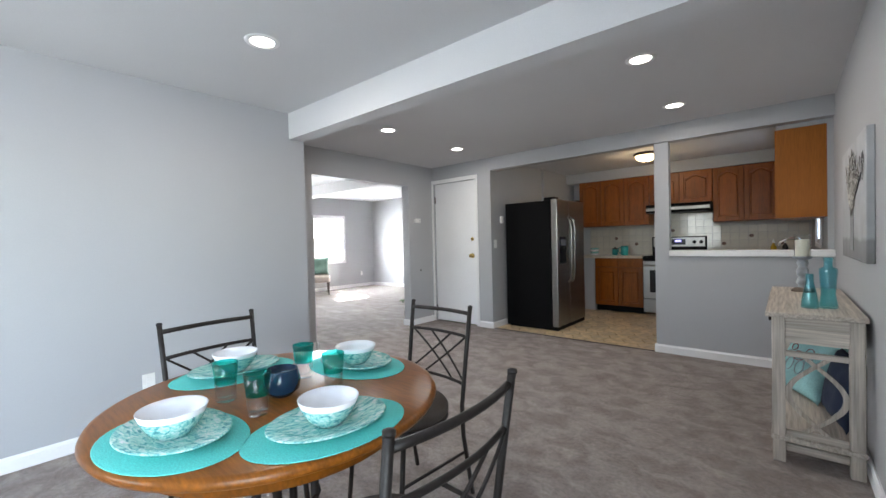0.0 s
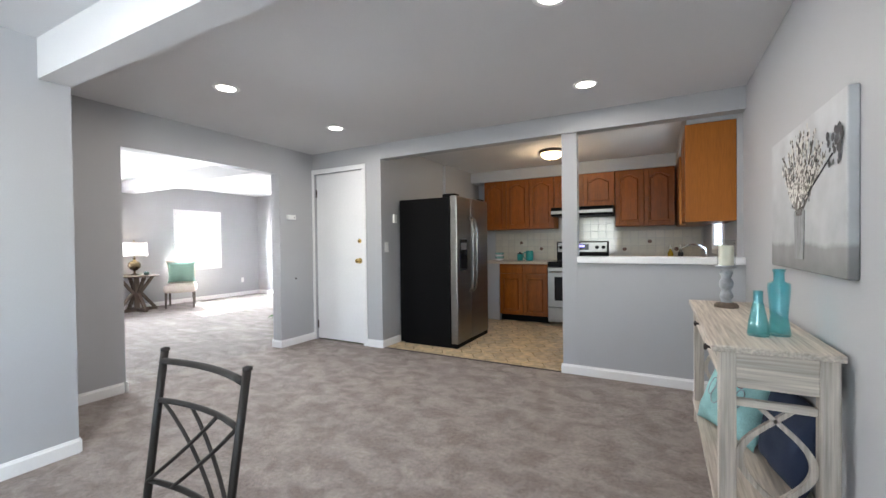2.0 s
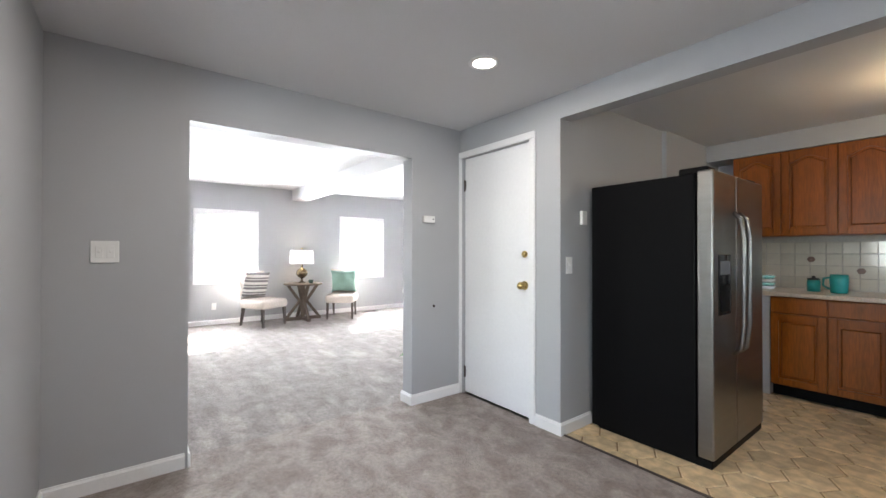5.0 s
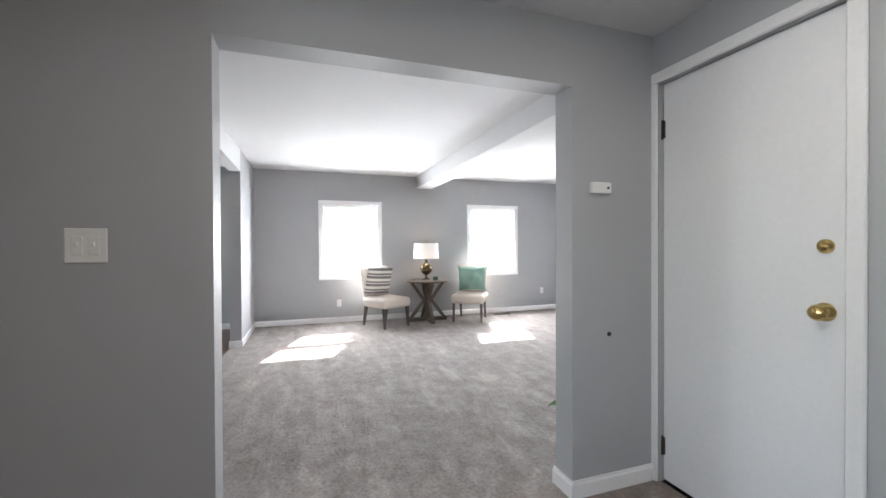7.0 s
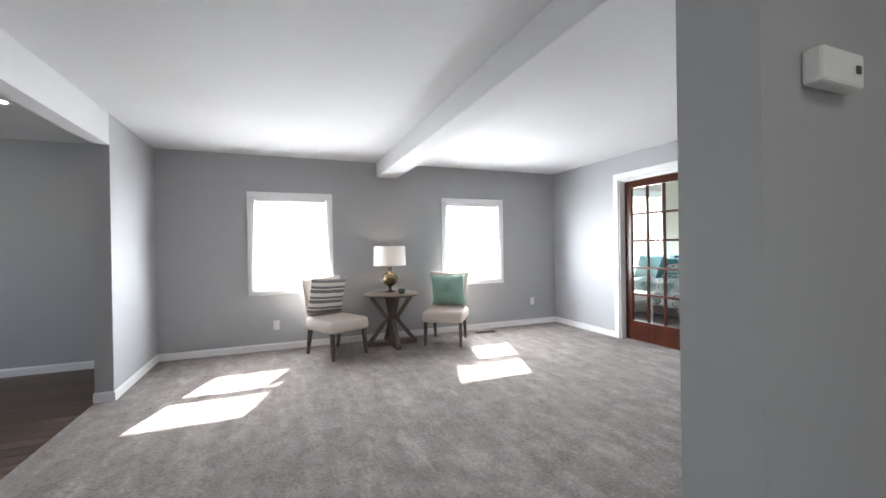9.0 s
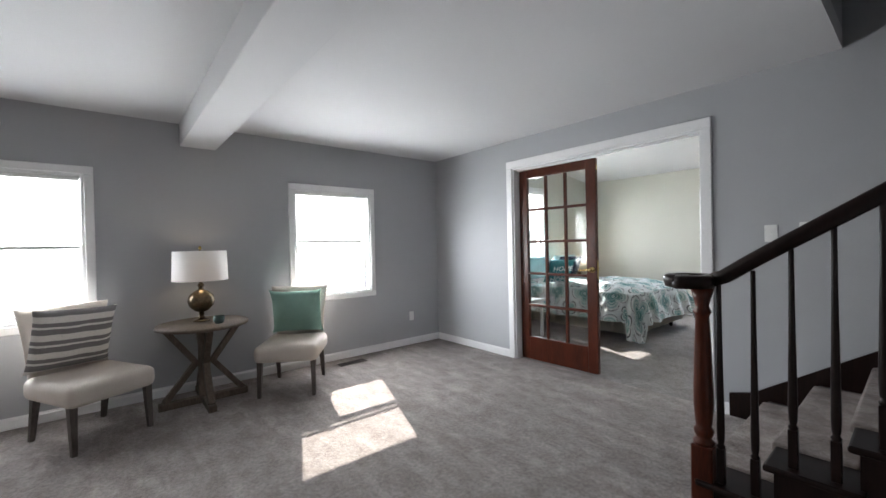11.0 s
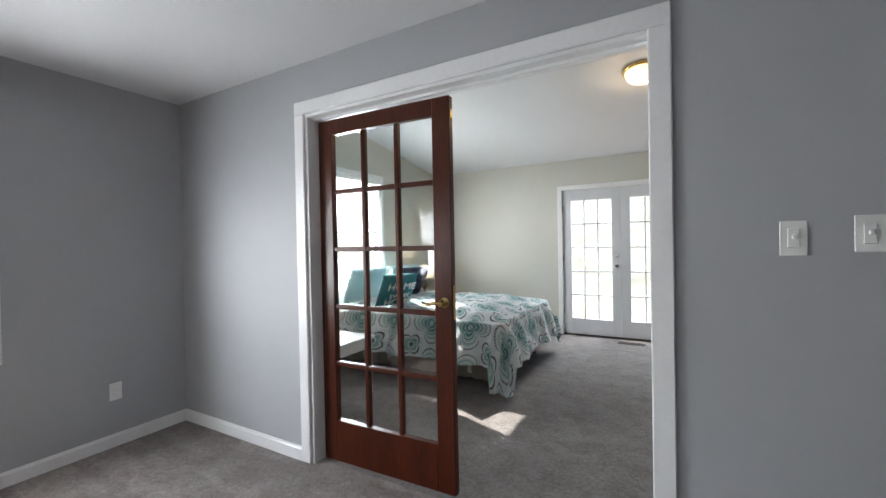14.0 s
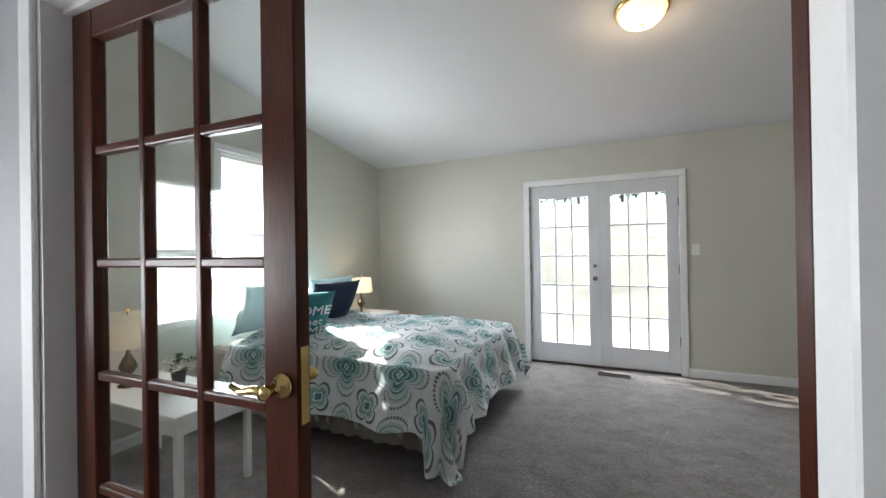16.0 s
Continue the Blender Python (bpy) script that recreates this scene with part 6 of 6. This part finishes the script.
hr = [(x_end, NY, RAILZ + RAILSLOPE * (x_end - NX - 0.20)), (NX + 0.32, NY, RAILZ + RAILSLOPE * 0.12), (NX + 0.22, NY, 1.212), (NX + 0.15, NY + 0.004, 1.164), (NX + 0.09, NY + 0.010, 1.122), (NX + 0.045, NY + 0.014, 1.103)]


def profile_sweep(bm, pts, w, h):
    """A moulded handrail of width w and height h along the points."""
    prof = [(-0.36, -0.5), (0.36, -0.5), (0.42, -0.15), (0.5, 0.05), (0.46, 0.35), (0.25, 0.5), (-0.25, 0.5), (-0.46, 0.35), (-0.5, 0.05), (-0.42, -0.15)]
    rings = []
    pts = [Vector(p) for p in pts]
    for i, p in enumerate(pts):
        d = (pts[min(i + 1, len(pts) - 1)] - pts[max(i - 1, 0)]).normalized()
        side = d.cross(Vector((0, 0, 1))).normalized()
        up = side.cross(d).normalized()
        rings.append([bm.verts.new(p + side * (u * w) + up * (v * h)) for u, v in prof])
    n = len(prof)
    for a, b in zip(rings, rings[1:]):
        for k in range(n):
            bm.faces.new((a[k], a[(k + 1) % n], b[(k + 1) % n], b[k])).smooth = True
    bm.faces.new(rings[0])
    bm.faces.new(rings[-1][::-1])
    bmesh.ops.recalc_face_normals(bm, faces=bm.faces)
    return bm


part("handrail", profile_sweep(B(), hr, 0.062, 0.062), STAIRWOOD, rl)
vs = []
for k in range(34):
    a = -math.pi / 2 + k / 33 * 2 * math.pi * 1.12
    r = 0.12 - 0.078 * (k / 33)
    vs.append((NX - 0.075 + r * math.cos(a), NY + 0.012 + r * math.sin(a), 1.096))
part("volute", profile_sweep(B(), vs, 0.06, 0.06), STAIRWOOD, rl, "curled end of the handrail")
part("volute_cap", lathe(B(), [(0, 1.062), (0.082, 1.062), (0.09, 1.076), (0.086, 1.106), (0.06, 1.112), (0, 1.11)], 28, (NX - 0.05, NY + 0.006, 0)), STAIRWOOD, rl)
for k in range(16):
    x = NX + 0.068 + 0.127 * k
    step = int((x - SX + 0.02) // RUN)
    zb = RISE * (step + 1)
    zt = RAILZ + RAILSLOPE * (x - NX - 0.20) - 0.028 if x > NX + 0.2 else (1.152 if x > NX + 0.15 else 1.085)
    h = zt - zb
    bm = B()
    box(bm, (-0.016, -0.016, 0), (0.016, 0.016, 0.16), 0.003)
    lathe(bm, [(0.014, 0.16), (0.018, 0.17), (0.011, 0.18), (0.015, 0.20), (0.0165, 0.25), (0.015, 0.36), (0.0105, h * 0.75), (0.0095, h)], 14)
    part("baluster", bm, STAIRWOOD, rl).matrix_basis = pose(x, NY, zb)

# ---- bedroom ----
BX0, BX1, BY0, BY1, BZ = -9.62, -7.55, 9.95, 11.47, 0.60
bed = thing("bed", pose(0, 0, 0), "queen bed with a teal and white medallion comforter", "bed")
part("mattress", box(B(), (BX0, BY0, 0.34), (BX1, BY1, BZ - 0.01), 0.06, 3), LINEN, bed)
part("box_spring", box(B(), (BX0, BY0 + 0.01, 0.14), (BX1 - 0.01, BY1 - 0.01, 0.34), 0.01), LINEN, bed)
for x in (BX0 + 0.1, BX1 - 0.1):
    for y in (BY0 + 0.1, BY1 - 0.1):
        part("leg", rod(B(), (x, y, 0), (x, y, 0.15), 0.025, n=10), BLACK, bed)
skb = B()
ring = []
path = []
for k in range(60):
    path.append((BX0 + (BX1 - BX0) * k / 60, BY0))
for k in range(50):
    path.append((BX1, BY0 + (BY1 - BY0) * k / 50))
for k in range(61):
    path.append((BX1 - (BX1 - BX0) * k / 60, BY1))
prev = None
cxm, cym = (BX0 + BX1) / 2, (BY0 + BY1) / 2
for k, (x, y) in enumerate(path):
    w = 0.012 * math.sin(k * 1.9) + 0.008 * math.sin(k * 0.7)
    ox = (1 if abs(x - BX1) < 1e-6 else 0) * w
    oy = (-1 if abs(y - BY0) < 1e-6 else 1 if abs(y - BY1) < 1e-6 else 0) * w
    cur = [skb.verts.new((x + ox * 0.3, y + oy * 0.3, 0.36)), skb.verts.new((x + ox * 1.4, y + oy * 1.4, 0.10))]
    if prev:
        skb.faces.new((prev[0], cur[0], cur[1], prev[1])).smooth = True
    prev = cur
bmesh.ops.solidify(skb, geom=skb.faces[:], thickness=0.004)
part("bed_skirt", skb, SKIRT, bed, "cream pleated bed skirt")
cf = B()
uvl = cf.loops.layers.uv.new("cloth")
NU, NV = 96, 96
U0, U1, V0, V1 = -9.30, BX1 + 0.42, BY0 - 0.40, BY1 + 0.42
grid, st_uv = {}, {}
for i in range(NU + 1):
    for j in range(NV + 1):
        s, t_ = U0 + (U1 - U0) * i / NU, V0 + (V1 - V0) * j / NV
        px, py = min(s, BX1), min(max(t_, BY0), BY1)
        dx, dy = s - px, t_ - py
        d = math.hypot(dx, dy)
        ridge = 1 - 2 * abs(noise.noise(Vector((s * 3.2 + t_ * 1.5, t_ * 4.5 - s, 5.0))))
        fold = noise.noise(Vector((s * 4, t_ * 4, 0.3))) * 0.5 + ridge * 0.35 + noise.noise(Vector((s * 13, t_ * 13, 2.0))) * 0.28
        if d < 1e-6:
            edge = min(BX1 - s, t_ - BY0, BY1 - t_)
            z = BZ + 0.035 + 0.05 * fold + 0.075 * min(1, edge / 0.4) - 0.035 * max(0, 1 - edge / 0.10) ** 2
            p = (s, t_, z)
        else:
            ux, uy = dx / d, dy / d
            run_ = s * 1.0 if abs(dy) > abs(dx) else t_
            out = 0.045 + 0.26 * d + (0.04 * math.sin(run_ * 14 + 2 * math.sin(run_ * 5)) + 0.05 * fold) * min(1, d / 0.2)
            drop = max(0.0, d - 0.03)
            if dx > 0 and dy < 0:
                drop *= 1.55
            p = (px + ux * out, py + uy * out, BZ + 0.025 - drop * 0.98 + 0.02 * fold)
        grid[i, j] = cf.verts.new((p[0], p[1], max(0.05, p[2])))
        st_uv[grid[i, j]] = (s, t_)
for i in range(NU):
    for j in range(NV):
        f = cf.faces.new((grid[i, j], grid[i + 1, j], grid[i + 1, j + 1], grid[i, j + 1]))
        f.smooth = True
        for lp_ in f.loops:
            lp_[uvl].uv = st_uv[lp_.vert]
part("comforter", cf, QUILT, bed, "teal, charcoal and white medallion comforter")
LIGHTBLUE = material("pale_blue_pillowcase", (0.42, 0.60, 0.62), 0.85, grain=200, vary=0.08, blotch=5, blot=0.08)
for x, y, z, lean, turn, w, h, mat, label, nm in (
        (-9.42, 10.33, 0.66, 20, 90, 0.66, 0.44, LIGHTBLUE, "pale blue bed pillow leaning on the wall", "bed_pillow"),
        (-9.42, 11.08, 0.66, 20, 90, 0.66, 0.44, LIGHTBLUE, "pale blue bed pillow leaning on the wall", "bed_pillow"),
        (-9.08, 10.73, 0.70, 30, 76, 0.50, 0.42, NAVY, "navy throw pillow on the bed", "throw_pillow"),
        (-8.80, 10.10, 0.695, 32, 66, 0.42, 0.40, TEALCLOTH, "teal throw pillow lettered in white", "throw_pillow")):
    pl_ = thing(nm, pose(x, y, z, 0, 0, turn) @ pose(0, 0, 0, lean, 0, 0), label, "pillow", "bed pillows")
    part("cover", cushion(B(), w, h, 0.15, wrinkle=0.01, seed=x), mat, pl_)
    if mat is TEALCLOTH:
        for text, zz, size in (("HOME", 0.255, 0.115), ("sweet", 0.155, 0.10), ("HOME", 0.06, 0.115)):
            cu_ = bpy.data.curves.new("lettering", "FONT")
            cu_.body, cu_.size, cu_.align_x, cu_.extrude = text, size, "CENTER", 0.002
            cu_.materials.append(BOWLWHITE)
            tx = new("lettering", cu_)
            tx.parent = pl_
            tx.matrix_basis = pose(0, -0.079, zz, 90, 0, 0)
for y0, y1, lab in ((9.02, 9.50, "white bedside table with lamp and flowers"), (11.60, 12.02, "white bedside table in the far corner")):
    ns = thing("nightstand", pose(-9.50 if y0 < 10 else -9.645, y0, 0), lab, "nightstand", "bedside tables")
    w, deep, tall = (y1 - y0, 0.95, 0.52) if y0 < 10 else (y1 - y0, 0.6, 0.60)
    part("top", box(B(), (0, 0, tall - 0.025), (deep, w, tall), 0.004), TRIM, ns)
    part("apron", box(B(), (0.02, 0.02, tall - 0.11), (deep - 0.02, w - 0.02, tall - 0.025), 0.002), TRIM, ns)
    for x in (0.02, deep - 0.055):
        for y in (0.02, w - 0.055):
            part("leg", box(B(), (x, y, 0), (x + 0.035, y + 0.035, tall - 0.11), 0.003), TRIM, ns)
SHADECREAM = shade_cloth("cream_shade_cloth", (0.80, 0.77, 0.70))
lampbody = [(0, 0), (0.055, 0), (0.055, 0.01), (0.012, 0.02), (0.01, 0.06), (0.035, 0.09), (0.05, 0.12), (0.035, 0.16), (0.012, 0.20), (0.01, 0.26)]
table_lamp(pose(-9.33, 9.22, 0.5205), "bedside lamp with geometric metal base and cream shade", lampbody, 0.155, 0.135, 0.25, 0.45, MERCURY, SHADECREAM, 0.4)
table_lamp(pose(-9.38, 11.70, 0.6005), "bedside lamp with cream shade glowing in the corner", lampbody, 0.135, 0.115, 0.25, 0.42, MERCURY, SHADECREAM, 1.3)
fp = thing("flower_pot", pose(-9.03, 9.34, 0.5205), "white flowers in a small charcoal pot", "plant")
part("pot", lathe(B(), [(0, 0), (0.03, 0), (0.042, 0.085), (0.038, 0.085), (0, 0.07)], 20), DARKGREY, fp)
r = random.Random(7)
lv = B()
for k in range(46):
    a, e = r.uniform(0, 6.28), r.uniform(0, 0.11)
    c = (e * math.cos(a), e * math.sin(a), 0.10 + r.uniform(0, 0.09) * (1.1 - e * 6))
    bm = B()
    for q in range(5):
        b_ = q * 2 * math.pi / 5
        vsn = [bm.verts.new(p) for p in ((0, 0, 0), (0.020 * math.cos(b_ - 0.5), 0.020 * math.sin(b_ - 0.5), 0.007), (0.031 * math.cos(b_), 0.031 * math.sin(b_), 0.012), (0.020 * math.cos(b_ + 0.5), 0.020 * math.sin(b_ + 0.5), 0.007))]
        bm.faces.new(vsn)
    part("flower", bm, PETAL if k % 4 else LEAF, fp).matrix_basis = pose(*c, r.uniform(-40, 40), r.uniform(-40, 40), 0)
    tube(lv, [(0, 0, 0.06), c], 0.0015, 4)
part("stems", lv, LEAF, fp)

# ---- outdoors ----
BARK = material("grey_bark", (0.10, 0.08, 0.065), 0.9, grain=20, vary=0.3, stretch=(4, 4, 0.6))
FOLIAGE = material("dark_pine_foliage", (0.085, 0.115, 0.065), 0.8, grain=3, vary=0.4, island=0.2)
r = random.Random(11)
for k in range(8):
    x, y = -24 + k * 4.4 + r.uniform(-0.9, 0.9), 62 + r.uniform(-4, 8)
    gz = -0.3 + (min(y, 48) - 17) * 0.20
    t = thing("tree", pose(x, y, gz), "dark tree at the top of the bank", "tree", "trees on the bank")
    H = r.uniform(6, 10)
    tk = tube(B(), [(0, 0, -0.3), (0.1, 0.05, H * 0.4), (0, 0.1, H * 0.95)], [0.22, 0.14, 0.03], 8)
    for q in range(10):
        a, zz = r.uniform(0, 6.28), H * r.uniform(0.25, 0.9)
        ln = (1.1 - zz / H) * 2.6
        tube(tk, [(0.05, 0.05, zz), (math.cos(a) * ln * 0.6, math.sin(a) * ln * 0.6, zz + 0.3), (math.cos(a) * ln, math.sin(a) * ln, zz + 0.2)], [0.06, 0.035, 0.01], 5)
    part("trunk", tk, BARK, t)
    cr = B()
    for q in range(620):
        zz = H * r.uniform(0.2, 1.0)
        rad = (1.12 - zz / H) * 2.8 * r.uniform(0.25, 1) ** 0.5
        a = r.uniform(0, 6.28)
        c = Vector((math.cos(a) * rad, math.sin(a) * rad, zz + r.uniform(-0.3, 0.3)))
        q_ = Euler((r.uniform(0, 6), r.uniform(0, 6), r.uniform(0, 6))).to_matrix()
        s = r.uniform(0.16, 0.36)
        cr.faces.new([cr.verts.new(c + q_ @ Vector(p)) for p in ((-s, 0, 0), (0, -s * 0.45, 0.03), (s, 0, 0), (0, s * 0.45, 0.03))])
    part("crown", cr, FOLIAGE, t)
PATIO = material("reddish_paving", (0.25, 0.14, 0.10), 0.9, grain=9, vary=0.25, blotch=2, blot=0.2)
setting("pavement", box(B(), (-9.0, YF + 0.16, -0.26), (-4.5, YF + 4.6, -0.14)), PATIO, "reddish paved step outside the patio doors", "pavement")

# ---- floor and wall pieces ----
hx = B()
R = 0.125
prism(hx, [(R * 0.955 * math.cos(math.pi / 3 * k), R * 0.955 * math.sin(math.pi / 3 * k)) for k in range(6)], "z", -0.008, -0.001)
bmesh.ops.bevel(hx, geom=[e for e in hx.edges if all(v.co.z > -0.002 for v in e.verts)], offset=0.004, segments=1, affect="EDGES")
VINYL = material("mottled_beige_floor_tile", (0.56, 0.43, 0.26), 0.34, grain=16, vary=0.2, blotch=7, blot=0.22, island=0.12, bump=0.08)
first = None
dx, dy = R * 1.5, R * math.sqrt(3)
column = 0
x = XK + 0.03
while x < -0.72:
    y = YK + 0.01 + (dy / 2 if column % 2 else 0)
    while y < 7.56:
        turn = 60 * ((column * 5 + int(y * 9)) % 6)
        if first is None:
            first = part("tile", hx, VINYL, floor_kitchen)
            first.matrix_basis = pose(x, y, 0)
        else:
            share("tile", first.data, pose(x, y, 0, 0, 0, turn), floor_kitchen)
        y += dy
    x += dx
    column += 1
setting("trim_carpet_edge", box(B(), (XK + 0.01, YK + 0.012, -0.001), (-1.313, YK + 0.034, 0.006), 0.002), VENTBROWN, "thin strip between carpet and kitchen tile", "floor trim")
P = 0.1095
tile0 = None
for i in range(27):
    for j in range(6):
        x, z = -2.985 + P * (i + 0.5), 0.914 + P * (j + 0.5)
        if z + P / 2 > 1.40 and not (-1.93 < x < -1.08 and z < 1.575):
            continue
        if tile0 is None:
            tile0 = part("tile", box(B(), (-P / 2 + 0.002, -0.005, -P / 2 + 0.002), (P / 2 - 0.002, 0, P / 2 - 0.002), 0.0025), TILEWHITE, bs)
            tile0.matrix_basis = pose(x, KY - 0.006, z)
        else:
            share("tile", tile0.data, pose(x, KY - 0.006, z), bs)
for x, z in ((-2.54, 1.19), (-2.21, 1.09), (-1.66, 1.30), (-0.98, 1.08), (-0.65, 1.19), (-0.32, 1.08)):
    mb = B()
    for k in range(6):
        a = k * math.pi / 3
        bmesh.ops.create_circle(mb, cap_ends=True, segments=8, radius=0.014, matrix=Matrix.Translation((0.016 * math.cos(a), -0.0002 * k, 0.014 * math.sin(a))) @ Matrix.Rotation(radians(90), 4, "X"))
    part("tile_motif", mb, TILEMOTIF, bs).matrix_basis = pose(x, KY - 0.0115, z)
PLANK = material("dark_brown_plank", (0.075, 0.045, 0.030), 0.35, grain=10, vary=0.3, blotch=2, blot=0.15, stretch=(8, 0.7, 8), island=0.3)
for i in range(39):
    for j in range(3):
        x, y = XW + 0.0635 + 0.127 * i, -0.6 + 1.1 * j - 0.37 * (i % 3)
        y0, y1 = max(y, -0.6), min(y + 1.1, 2.70)
        if j == 2:
            y1 = 2.70
        if x > XA2 - 0.06 or y1 - y0 < 0.05:
            continue
        part("plank", box(B(), (-0.0625, y0 + 0.001, -0.012), (0.0625, y1 - 0.001, -0.001), 0.0015), PLANK, floor_foyer).matrix_basis = pose(x, 0, 0)
